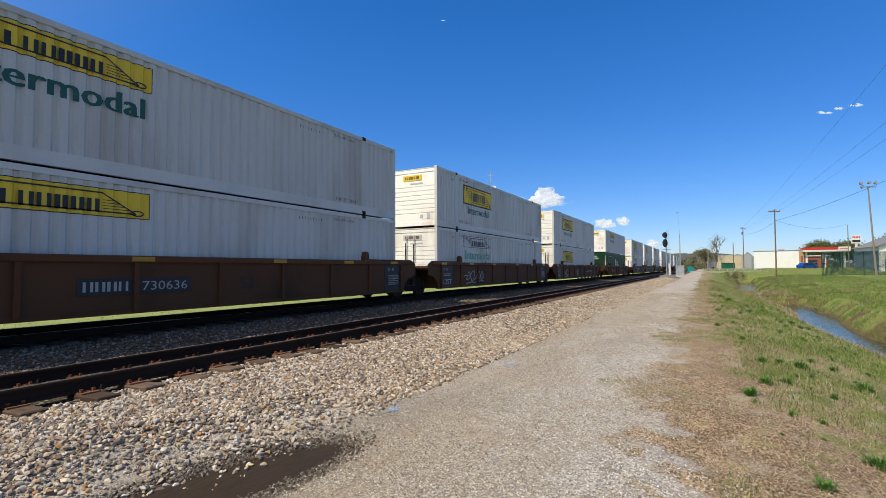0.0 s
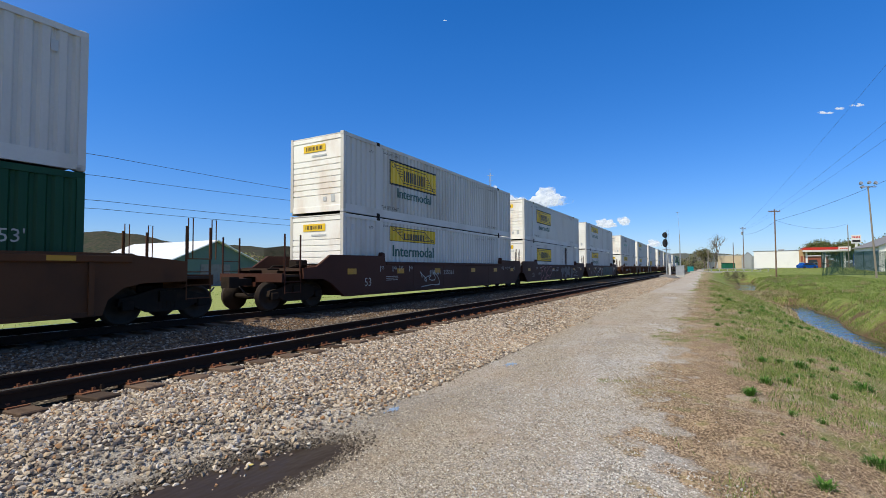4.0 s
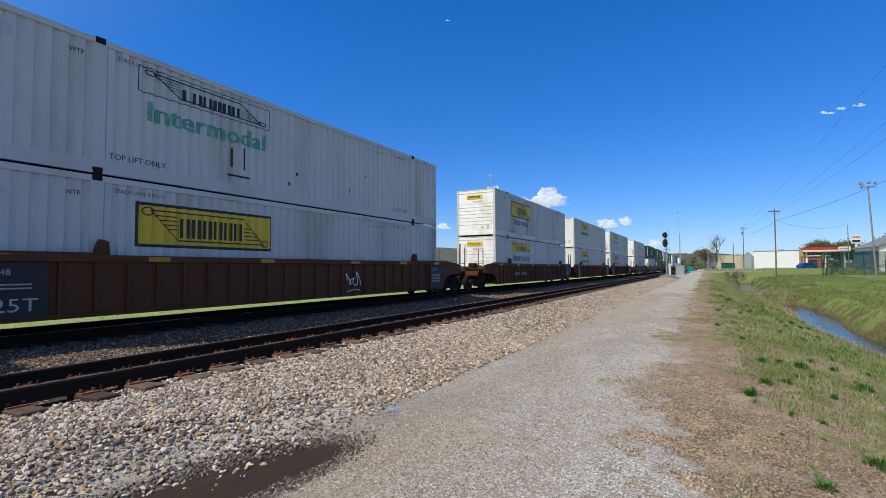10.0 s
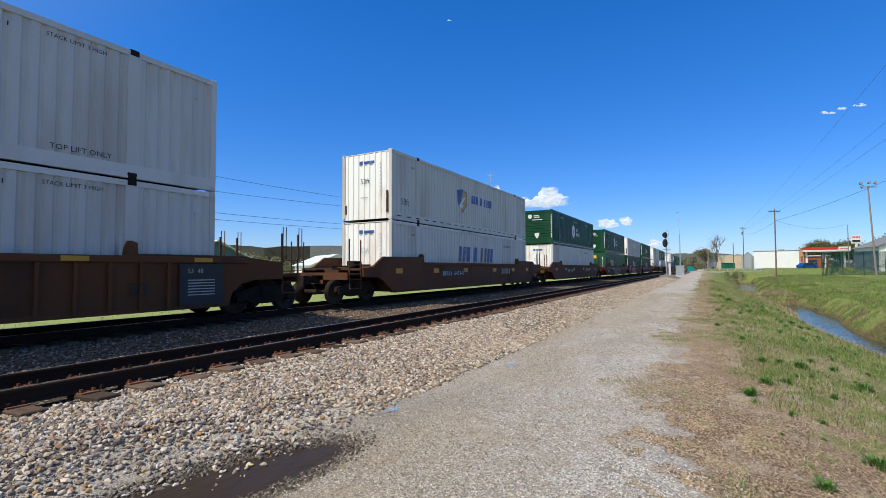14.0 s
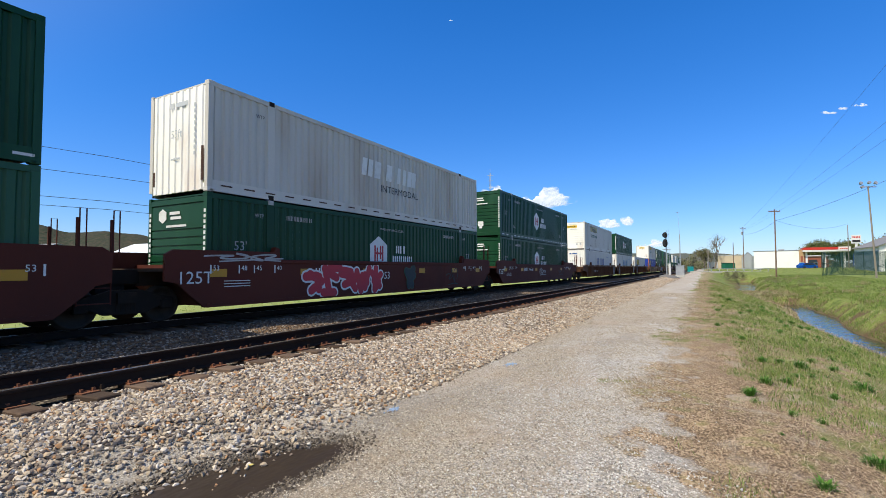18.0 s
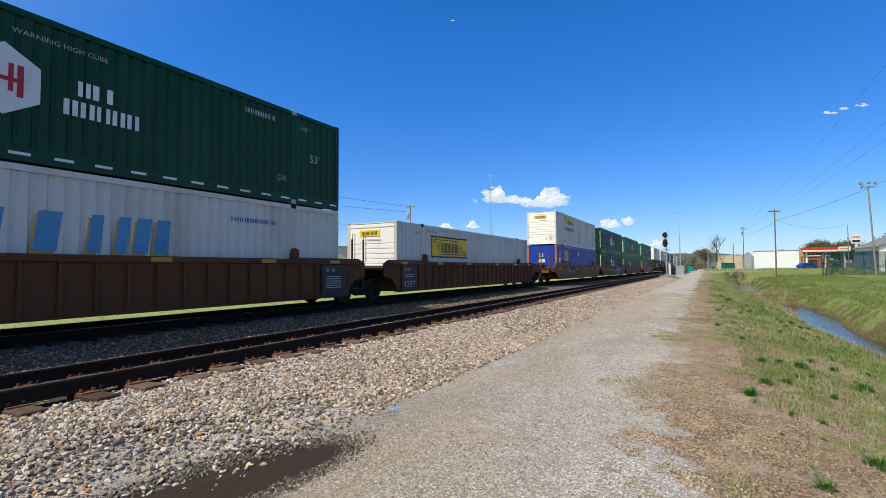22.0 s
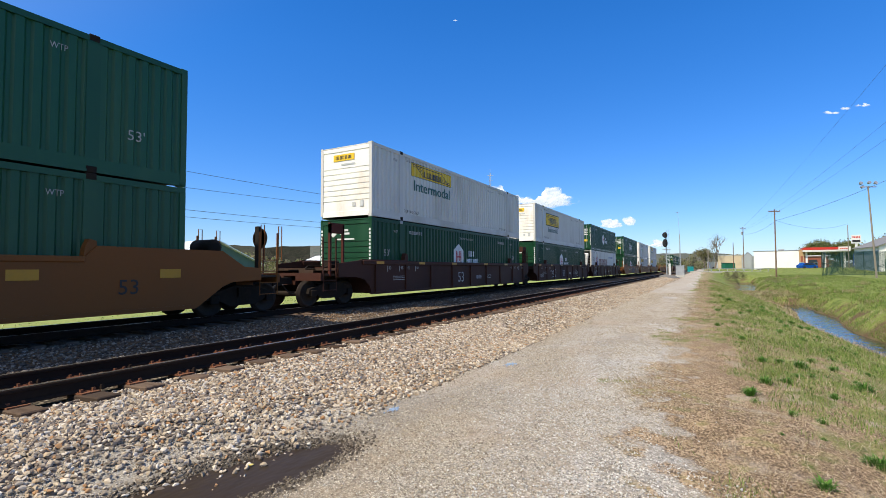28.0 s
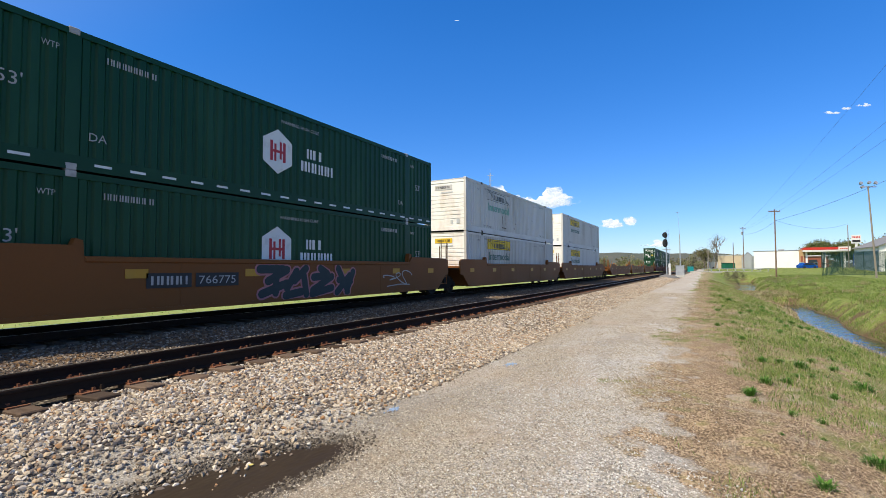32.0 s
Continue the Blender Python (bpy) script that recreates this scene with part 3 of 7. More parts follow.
def words(text, size, spacing=1.0):
    """Letters of the built-in font as flat triangles in x and y, with the lower left corner at the origin, and their width."""
    key = (text, size, spacing)
    if key not in FONT_CACHE:
        cu = bpy.data.curves.new("letters", "FONT")
        cu.body, cu.size, cu.space_character, cu.resolution_u = text, size, spacing, 2
        ob = bpy.data.objects.new("letters", cu)
        me = bpy.data.meshes.new_from_object(ob)
        co = np.empty(len(me.vertices) * 3)
        me.vertices.foreach_get("co", co)
        co = co.reshape(-1, 3)
        faces = [tuple(p.vertices) for p in me.polygons]
        lo = co.min(0)
        FONT_CACHE[key] = ([(float(a - lo[0]), float(b - lo[1])) for a, b, _ in co], faces, float(co[:, 0].max() - lo[0]), float(co[:, 1].max() - lo[1]))
        bpy.data.objects.remove(ob), bpy.data.curves.remove(cu), bpy.data.meshes.remove(me)
    return FONT_CACHE[key]


def lettering(text, height, u0, v0, place, width=None, bold=0.0):
    """Words of a given height (and width) laid on a wall; place turns (u, v) into a point."""
    pts, faces, w, h = words(text, 1.0)
    sy = height / h
    sx = width / w if width else sy
    bm = bmesh.new()
    for dx in ((0.0, bold) if bold else (0.0,)):
        vs = [bm.verts.new(place(u0 + a * sx + dx, v0 + b * sy)) for a, b in pts]
        for f in faces:
            if len(set(f)) > 2:
                try:
                    bm.faces.new([vs[i] for i in f])
                except ValueError:
                    pass
    return bm


def panel(quads, place):
    """Flat plates on a wall from outlines of (u, v) pairs."""
    bm = bmesh.new()
    for q in quads:
        bm.faces.new([bm.verts.new(place(*p)) for p in q])
    return bm


def ribbon(points, r, place):
    """A flat painted line along points."""
    bm = bmesh.new()
    rows = []
    for k, p in enumerate(points):
        a, b = points[max(0, k - 1)], points[min(len(points) - 1, k + 1)]
        d = math.hypot(b[0] - a[0], b[1] - a[1]) or 1.0
        nx, ny = -(b[1] - a[1]) / d * r, (b[0] - a[0]) / d * r
        rows.append([bm.verts.new(place(p[0] + nx, p[1] + ny)), bm.verts.new(place(p[0] - nx, p[1] - ny))])
    for a, b in zip(rows, rows[1:]):
        bm.faces.new((a[0], a[1], b[1], b[0]))
    return bm


def rect(u0, u1, v0, v1):
    return [(u0, v0), (u1, v0), (u1, v1), (u0, v1)]


def strokes(u0, u1, v0, v1, n, slant=0.0, seed=1, stem=0.30):
    """Plain upright bars, in place of lettering that is not spelled out."""
    rnd = random.Random(seed)
    out, w = [], (u1 - u0) / n
    for i in range(n):
        a, b = u0 + i * w, u0 + (i + 0.84) * w
        s = w * stem * rnd.uniform(0.85, 1.2)
        for p0, p1 in ((a, a + s), (b - s, b)) if rnd.random() < 0.85 else ((a, a + s * 1.3),):
            out.append([(p0, v0), (p1, v0), (p1 + slant * (v1 - v0), v1), (p0 + slant * (v1 - v0), v1)])
    return out


def each(name, bm, material, parent, label=""):
    """Every face of a flat mesh as a part of its own."""
    for f in bm.faces:
        one = bmesh.new()
        one.faces.new([one.verts.new(v.co) for v in f.verts])
        ob = part(name, one, material, parent, label)
    bm.free()
    return ob


def scatter(name, verts, tris, spots, sizes, turns, material, label, category, kind="stuff", squash=None):
    """Many small copies of one small shape, joined in one mesh."""
    verts, tris = np.asarray(verts, float), np.asarray(tris, int)
    n, k = len(spots), len(verts)
    c, s = np.cos(turns), np.sin(turns)
    v = verts[None] * np.asarray(sizes)[:, None, :]
    if squash is not None:
        v = v * squash
    x = v[..., 0] * c[:, None] - v[..., 1] * s[:, None]
    y = v[..., 0] * s[:, None] + v[..., 1] * c[:, None]
    co = np.stack([x, y, v[..., 2]], -1) + np.asarray(spots)[:, None, :]
    me = bpy.data.meshes.new(name)
    me.vertices.add(n * k)
    me.vertices.foreach_set("co", co.reshape(-1))
    t = (tris[None] + (np.arange(n) * k)[:, None, None]).reshape(-1)
    me.loops.add(len(t))
    me.loops.foreach_set("vertex_index", t)
    me.polygons.add(len(t) // 3)
    me.polygons.foreach_set("loop_start", np.arange(0, len(t), 3))
    me.update(calc_edges=True)
    me.shade_flat()
    me.materials.append(material)
    return tagged(new(name, me), label, category, kind=kind)


# ---- lie of the land ----
TRACK_X, NEAR_X, GAUGE = -12.34, -6.89, 0.7525
BEND_FROM, BEND_RADIUS = 235.0, 1100.0


def bend(y):
    """How far the line has swung aside at y."""
    return 0.0 if y < BEND_FROM else -(y - BEND_FROM) ** 2 / (2 * BEND_RADIUS)


def creek_x(y):
    return float(np.interp(y, [0, 17, 21, 25.6, 29, 33, 37, 42, 48, 56, 62, 68, 78, 92, 112], [6.9, 6.5, 6.1, 5.75, 5.5, 5.75, 6.3, 6.1, 6.3, 6.0, 4.6, 4.5, 5.2, 6.6, 6.5]))


PROFILE_X = [-4000, -60, -16.6, -15.3, -14.3, -11.0, -9.6, -8.2, -7.72, -7.5, -6.28, -6.06, -5.9, -5.62, -5.4, -5.2, -4.2, -0.8, 0.8, 2.0, 3.2]
PROFILE_Z = [-0.6, -0.75, -0.75, -0.55, -0.24, -0.24, -0.33, -0.28, -0.28, -0.25, -0.15, -0.175, -0.175, -0.165, -0.135, -0.15, -0.40, -0.40, -0.43, -0.62, -1.02]


def ballast_edge(y):
    """Where the coarse ballast gives way to the road's fine gravel."""
    return -4.85 + 1.2 * smooth(0.0, 8.5, y) - 0.45 * smooth(18, 60, y)


def smooth(a, b, v):
    t = min(1.0, max(0.0, (v - a) / (b - a)))
    return t * t * (3 - 2 * t)


def height(x, y, rough=True):
    xs = x - bend(y)
    field = -0.25 + 1.35 * smooth(95, 160, y)
    if xs <= min(3.2, creek_x(y) - 2.0):
        z = float(np.interp(xs, PROFILE_X, PROFILE_Z))
        foot = min(-4.0, ballast_edge(y) + 0.6)
        if -5.4 < xs < foot:
            z = -0.135 - 0.265 * (xs + 5.4) / (foot + 5.4)
        z += smooth(60, 130, y) * 0.55 * smooth(-4.6, -2.0, xs)
    else:
        c = creek_x(y)
        left = float(np.interp(x, [min(3.2, c - 2.0), c - 1.5, c - 1.0], [-1.02, -1.62, -2.3]))
        right = float(np.interp(x, [c + 0.35, c + 0.75, c + 1.5, c + 2.6, c + 5.0, c + 7.0], [-2.3, -1.75, -1.05, -0.72, -0.35, field]))
        z = left if x < c else right
        if x >= c + 7.0:
            z = field
        close = smooth(104, 118, y)
        z = z * (1 - close) + max(z, field * 0.7 - 0.1) * close
    if x < creek_x(y):
        z -= 0.34 * smooth(34, 58, y) * smooth(0.3, 2.2, x) * (1 - smooth(96, 112, y))
    if x > 3.0:
        z = max(z, -1.32 - 1.6 * (1 - smooth(47, 50, y) * (1 - smooth(57.5, 60.5, y))))
    if rough:
        p = Vector((x, y, 0))
        amp = 0.02 if -15 < xs < -0.8 else 0.07
        z += amp * noise.noise(p * 0.9) + 0.4 * amp * noise.noise(p * 3.1)
        px, py = x + 3.32, y - 2.45
        u, w = px * 0.24 + py * 0.97, -px * 0.97 + py * 0.24
        if abs(px) < 1.4 and abs(py) < 2:
            z += 0.010 * noise.noise(p * 5.0) + 0.008 * noise.noise(p * 13.0)
        z -= 0.062 * max(0.0, 1 - (u / 1.45) ** 2 - (w / 0.50) ** 2)
    return z


def steps(*runs):
    out = []
    for a, b, d in runs:
        out += list(np.arange(a, b, d))
    return out


def build_ground():
    xs = steps((-4000, -400, 300), (-400, -60, 20), (-60, -20, 3), (-20, -6, 0.4), (-6, -4.2, 0.22), (-4.2, -2.4, 0.045), (-2.4, 10, 0.22), (10, 16, 0.5), (16, 60, 3), (60, 400, 25), (400, 4001, 300))
    ys = steps((-600, -60, 60), (-60, -8, 4), (-8, 0, 0.6), (0, 1.2, 0.22), (1.2, 4.2, 0.045), (4.2, 14, 0.22), (14, 60, 0.6), (60, 130, 1.6), (130, 330, 10), (330, 4001, 230))
    co = [(x, y, height(x, y)) for y in ys for x in xs]
    w = len(xs)
    faces = [(j * w + i, j * w + i + 1, (j + 1) * w + i + 1, (j + 1) * w + i) for j in range(len(ys) - 1) for i in range(w - 1)]
    me = bpy.data.meshes.new("ground")
    me.from_pydata(co, [], faces)
    me.polygons.foreach_set("use_smooth", [True] * len(me.polygons))
    me.materials.append(GROUND)
    tagged(new("ground", me), "gravel service road, ballast bed and rough spring grass", "ground", kind="structure")


def build_water():
    ys = np.arange(8.0, 112.0, 1.0)
    bm = bmesh.new()
    rows = [[bm.verts.new((creek_x(y) + d, y, -1.93)) for d in (-1.7, 0.0, 1.6)] for y in ys]
    for a, b in zip(rows, rows[1:]):
        for k in range(2):
            bm.faces.new((a[k], a[k + 1], b[k + 1], b[k]))
    single("creek_water", bm, CREEK, "narrow creek reflecting the blue sky between grassy banks", "water", kind="structure")
    bm = bmesh.new()
    ring = []
    for k in range(40):
        t = k * math.tau / 40
        r = 1 + 0.16 * math.sin(3 * t + 1) + 0.09 * math.sin(7 * t) + 0.06 * math.sin(11 * t + 2)
        u, w = 1.40 * r * math.cos(t), 0.56 * r * math.sin(t)
        ring.append(bm.verts.new((-3.32 + u * 0.24 - w * 0.97, 2.45 + u * 0.97 + w * 0.24, -0.428)))
    bm.faces.new(ring)
    single("puddle_water", bm, PUDDLE, "shallow muddy puddle beside the gravel road", "water", kind="structure")


build_ground()
build_water()


# ---- the two tracks ----
RAIL_HALF = [(0.0, 0.0), (0.030, -0.002), (0.0365, -0.010), (0.0365, -0.036), (0.010, -0.048), (0.008, -0.132), (0.070, -0.152), (0.070, -0.162)]


def build_rail(x, parent, dz=0.0):
    outline = RAIL_HALF[1:] + [(-a, z) for a, z in reversed(RAIL_HALF[1:])]
    bm = bmesh.new()
    ys = [-60.0, 0.0, 60.0, 120.0, 180.0] + list(np.arange(235.0, 760.0, 25.0))
    rows = [[bm.verts.new((x + bend(y) + a, y, z + dz)) for a, z in outline] for y in ys]
    n = len(outline)
    for a, b in zip(rows, rows[1:]):
        for k in range(n):
            bm.faces.new((a[k], b[k], b[(k + 1) % n], a[(k + 1) % n]))
    rail = part("rail", bm, RAILSIDE, parent, "dark rust-brown steel rail")
    bm = bmesh.new()
    rows = [[bm.verts.new((x + bend(y) + a, y, dz + 0.0015)) for a in (-0.028, 0.028)] for y in ys]
    for a, b in zip(rows, rows[1:]):
        bm.faces.new((a[0], a[1], b[1], b[0]))
    part("running_band", bm, RAILTOP, rail, "worn dull steel running surface")


BANK = 0.05  # the near track leans away from the road


def build_tracks():
    rnd = random.Random(5)
    near = thing("railway_track", "empty near track of rusty rails on worn wooden ties", "railway track", "parallel tracks", "structure")
    far = thing("railway_track", "main track of dark rails carrying the freight train", "railway track", "parallel tracks", "structure")
    for tr, x in ((near, NEAR_X), (far, TRACK_X)):
        for s in (-GAUGE, GAUGE):
            build_rail(x + s, tr, math.copysign(BANK, s) if tr is near else 0.0)
    tie = baked(box(-1.3, 1.3, -0.115, 0.115, -0.17, 0.0, bevel=0.012), "tie", TIEWOOD)
    worn = baked(box(-1.27, 1.31, -0.105, 0.11, -0.17, -0.006, bevel=0.02), "tie", TIEWOOD)
    bm = boxes((-0.18, 0.18, -0.095, 0.095, 0.0, 0.016), (-0.085, -0.07, -0.09, 0.09, 0.016, 0.026), (0.07, 0.085, -0.09, 0.09, 0.016, 0.026))
    for sx, sy in ((-0.095, -0.06), (-0.095, 0.06), (0.095, -0.06), (0.095, 0.06)):
        slab(bm, sx - 0.014, sx + 0.014, sy - 0.014, sy + 0.014, 0.016, 0.05)
    plate = baked(bm, "tie_plate", PLATE)
    anchor = baked(boxes((-0.10, 0.10, -0.012, 0.012, -0.004, 0.03), (-0.105, -0.075, -0.016, 0.016, 0.0, 0.055), (0.075, 0.105, -0.016, 0.016, 0.0, 0.055)), "rail_anchor", RAILSIDE)
    y = -5.0
    for k in range(285):
        t = new("tie", tie if rnd.random() < 0.6 else worn)
        t.parent = near
        t.matrix_basis = pose(NEAR_X + rnd.uniform(-0.05, 0.05), y, -0.178 + rnd.uniform(-0.008, 0.004), 0, -math.degrees(math.atan(BANK / GAUGE)), rnd.uniform(-1.2, 1.2))
        if y < 34:
            for s in (-GAUGE, GAUGE):
                p = new("tie_plate", plate)
                p.parent = t
                p.matrix_basis = pose(s, 0, 0.0)
                if k % 2 == 0:
                    a = new("rail_anchor", anchor)
                    a.parent = t
                    a.matrix_basis = pose(s, 0.15, 0.01)
        y += 0.545 + rnd.uniform(-0.03, 0.03)
    bm = bmesh.new()
    for k in range(330):
        yy = -8 + k * 0.55
        slab(bm, TRACK_X - 1.3, TRACK_X + 1.3, yy - 0.115, yy + 0.115, -0.36, -0.185)
    tagged(part("tie", bm, TIEWOOD, far, "dark wooden ties deep in shade"), kind="stuff")


build_tracks()

# ---- loose stones ----
ICO = [(0, 0, 1), (0.894, 0, 0.447), (0.276, 0.851, 0.447), (-0.724, 0.526, 0.447), (-0.724, -0.526, 0.447), (0.276, -0.851, 0.447),
       (0.724, 0.526, -0.447), (-0.276, 0.851, -0.447), (-0.894, 0, -0.447), (-0.276, -0.851, -0.447), (0.724, -0.526, -0.447), (0, 0, -1)]
ICO_F = [(0, 1, 2), (0, 2, 3), (0, 3, 4), (0, 4, 5), (0, 5, 1), (1, 6, 2), (2, 7, 3), (3, 8, 4), (4, 9, 5), (5, 10, 1),
         (6, 7, 2), (7, 8, 3), (8, 9, 4), (9, 10, 5), (10, 6, 1)]


OCTA = [(1, 0.1, 0), (-1, 0, 0.15), (0, 1, -0.1), (0.1, -1, 0), (0, 0.15, 1), (0, 0, -1)]
OCTA_F = [(0, 2, 4), (2, 1, 4), (1, 3, 4), (3, 0, 4), (2, 0, 5), (1, 2, 5), (3, 1, 5), (0, 3, 5)]


def stones(name, count, spot, size, material, label, category, rng, plain=False):
    pts, sz = [], []
    for _ in range(count):
        x, y = spot(rng)
        s = size(rng, y)
        pts.append((x, y, height(x, y) + s * (0.3 if plain else 0.3 + 0.9 * rng.random())))
        sz.append((s * rng.uniform(0.75, 1.5), s * rng.uniform(0.5, 1.0), s * rng.uniform(0.5, 0.95)))
    pts, sz = np.array(pts), np.array(sz)
    for k in range(6):
        q = Euler((rng.uniform(0, 6), rng.uniform(0, 6), rng.uniform(0, 6))).to_matrix()
        shape = [tuple(q @ (Vector(v) * rng.uniform(0.6, 1.4))) for v in (OCTA if plain else ICO)]
        pick = slice(k, None, 6)
        n = len(pts[pick])
        scatter(name, shape, OCTA_F if plain else ICO_F + [(11, 7, 6), (11, 8, 7), (11, 9, 8), (11, 10, 9), (11, 6, 10)], pts[pick], sz[pick], np.array([rng.uniform(0, 6.28) for _ in range(n)]), material, label, category)


def near_first(rng, a, b, power=2.2):
    return a + (b - a) * rng.random() ** power


def shoulder(a, b, power):
    """A place on the ballast shoulder between two distances; a few stones stray out over the road."""
    def f(rng):
        while True:
            y = near_first(rng, a, b, power)
            x = rng.uniform(-5.95, -3.3)
            if -5.92 < x < -5.52 and rng.random() < 0.8:
                continue
            over = x - ballast_edge(y) - 0.4 * noise.noise(Vector((x * 0.8, y * 0.7, 5)))
            if over < 0.0 or rng.random() < 0.45 * math.exp(-over / 0.45):
                return x, y
    return f


def build_stones():
    rng = random.Random(11)
    stones("ballast_stones", 60000, shoulder(0.6, 11, 1.5), lambda r, y: r.uniform(0.011, 0.0275), STONE,
           "pale grey and tan crushed stone of the ballast shoulder", "ballast", rng)
    stones("ballast_stones", 42000, shoulder(9, 85, 1.9), lambda r, y: r.uniform(0.015, 0.034) * (1 + y / 70), STONE,
           "pale grey and tan crushed stone of the ballast shoulder", "ballast", rng, True)
    stones("ballast_stones", 7000, lambda r: (r.uniform(-7.45, -6.3), near_first(r, -1, 46, 1.6)), lambda r, y: r.uniform(0.018, 0.034), STONE,
           "crushed stone between the rails and beside the ties", "ballast", rng, True)
    # stones between the tracks carry the train's shade in their colour
    stones("ballast_stones", 26000, lambda r: (r.uniform(-11.2, -8.0), near_first(r, 0.5, 46, 1.6)), lambda r, y: r.uniform(0.017, 0.036), SHADESTONE,
           "crushed stone between the two tracks, darkened for the train's shade", "ballast", rng, True)

    def lane(r):
        y = near_first(r, 0.8, 34, 2.3)
        while True:
            x = r.uniform(-5.3, -0.5)
            if x < ballast_edge(y):
                continue
            u, w = (x + 3.32) * 0.24 + (y - 2.45) * 0.97, (x + 3.32) * 0.97 - (y - 2.45) * 0.24
            if (u / 1.3) ** 2 + (w / 0.5) ** 2 < r.uniform(0.55, 1.1):
                continue
            if noise.noise(Vector((x * 0.9, y * 0.6, 2))) > r.uniform(-0.55, 0.25):
                return x, y
    stones("gravel_chips", 85000, lane, lambda r, y: r.uniform(0.004, 0.0105) * (1 + y / 34), CHIP, "small grey chips strewn over the gravel road", "gravel", rng, True)

    def shore(r):
        a, d = r.uniform(0, 6.28), r.gauss(0.92, 0.14)
        u, w = 1.2 * d * math.cos(a), 0.44 * d * math.sin(a)
        return -3.32 + u * 0.24 + w * 0.97, 2.45 + u * 0.97 - w * 0.24
    stones("wet_chips", 3400, shore, lambda r, y: r.uniform(0.007, 0.019), WETCHIP, "dark wet chips at the puddle's edge", "gravel", rng, True)

    def fringe(r):
        y = near_first(r, 1.2, 11, 1.5)
        return r.gauss(-1.45, 0.5) + (0.95 + r.uniform(-0.6, 0.2)) * (1 - smooth(4.0, 5.0, y)), y
    stones("gravel_chips", 17000, fringe, lambda r, y: r.uniform(0.0035, 0.0105), WHITECHIP, "pale coarse gravel along the road's edge", "gravel", rng)
    for i, (x, y, s, m, lab) in enumerate(((-3.22, 4.57, 0.032, BLUECHALK, "patch of light blue marking paint on the gravel"),
                                           (-2.97, 7.65, 0.06, BLUECHALK, "patch of light blue marking paint on the gravel"))):
        pts = []
        for _ in range(60):
            a, d = rng.uniform(0, 6.28), abs(rng.gauss(0, s))
            px, py = x + d * math.cos(a), y + 1.6 * d * math.sin(a)
            pts.append((px, py, height(px, py) + 0.008))
        scatter("paint_patch", ICO, ICO_F, pts, np.full((60, 3), 0.010), np.zeros(60), m, lab, "paint mark")
    bm = prism([(0, 0), (0.03, -0.006), (0.042, 0.012), (0.022, 0.024), (0.004, 0.018)], "z", 0.0, 0.006)
    single("litter_scrap", bm, LITTER, "crumpled yellow scrap of litter by the puddle", "litter", at=pose(-3.43, 2.74, -0.418, 8, 5, 30))


build_stones()


# ---- grass ----
def blades(name, count, spot, length, lean, material, label, rng, width=0.006):
    v, t = [], []
    for i in range(count):
        x, y = spot(rng)
        z = height(x, y)
        ln_ = length(rng, x, y)
        a, b = rng.uniform(0, 6.28), rng.uniform(*lean)
        dx, dy = math.cos(a) * ln_ * b, math.sin(a) * ln_ * b
        w = width * (1 + y / 26)
        wx, wy = -math.sin(a) * w, math.cos(a) * w
        up = ln_ * math.sqrt(max(0.05, 1 - b * b))
        k = len(v)
        v += [(x - wx, y - wy, z - 0.01), (x + wx, y + wy, z - 0.01), (x + dx * 0.4 + wx * 0.7, y + dy * 0.4 + wy * 0.7, z + up * 0.62),
              (x + dx * 0.4 - wx * 0.7, y + dy * 0.4 - wy * 0.7, z + up * 0.62), (x + dx, y + dy, z + up)]
        t += [(k, k + 1, k + 2), (k, k + 2, k + 3), (k + 3, k + 2, k + 4)]
    me = bpy.data.meshes.new(name)
    me.from_pydata(v, [], t)
    me.materials.append(material)
    tagged(new(name, me), label, "grass", kind="stuff")


def greenness(x, y):
    """Where the verge is green rather than straw: patches, more of them further on and towards the creek."""
    n = noise.noise(Vector((x * 0.55, y * 0.33, 9))) + 0.6 * noise.noise(Vector((x * 1.7, y * 1.2, 4)))
    return 1.25 * n + 0.38 * smooth(6, 16, y) * smooth(-0.9, 0.9, x) + 0.30 * smooth(0.8, 3.0, x) - 0.36 - 0.55 * (1 - smooth(-0.5, 0.9, x))


def verge(lo, hi, green):
    def f(r):
        while True:
            y = near_first(r, 1.0, 70, 2.0)
            x = r.uniform(lo, hi)
            edge = -0.75 + 0.62 * (1 - smooth(4.0, 5.2, y)) + 0.5 * noise.noise(Vector((1, y * 0.5, 7)))
            if x <= edge:
                continue
            g = greenness(x, y)
            if (g if green else -g + 0.35) > r.uniform(-0.35, 0.45):
                return x, y
    return f


TUFTS = [(1.38, 10.26, 0.15), (2.03, 9.3, 0.14), (0.81, 6.56, 0.07), (1.27, 5.43, 0.13), (0.24, 15.33, 0.12), (0.93, 27.06, 0.2)]


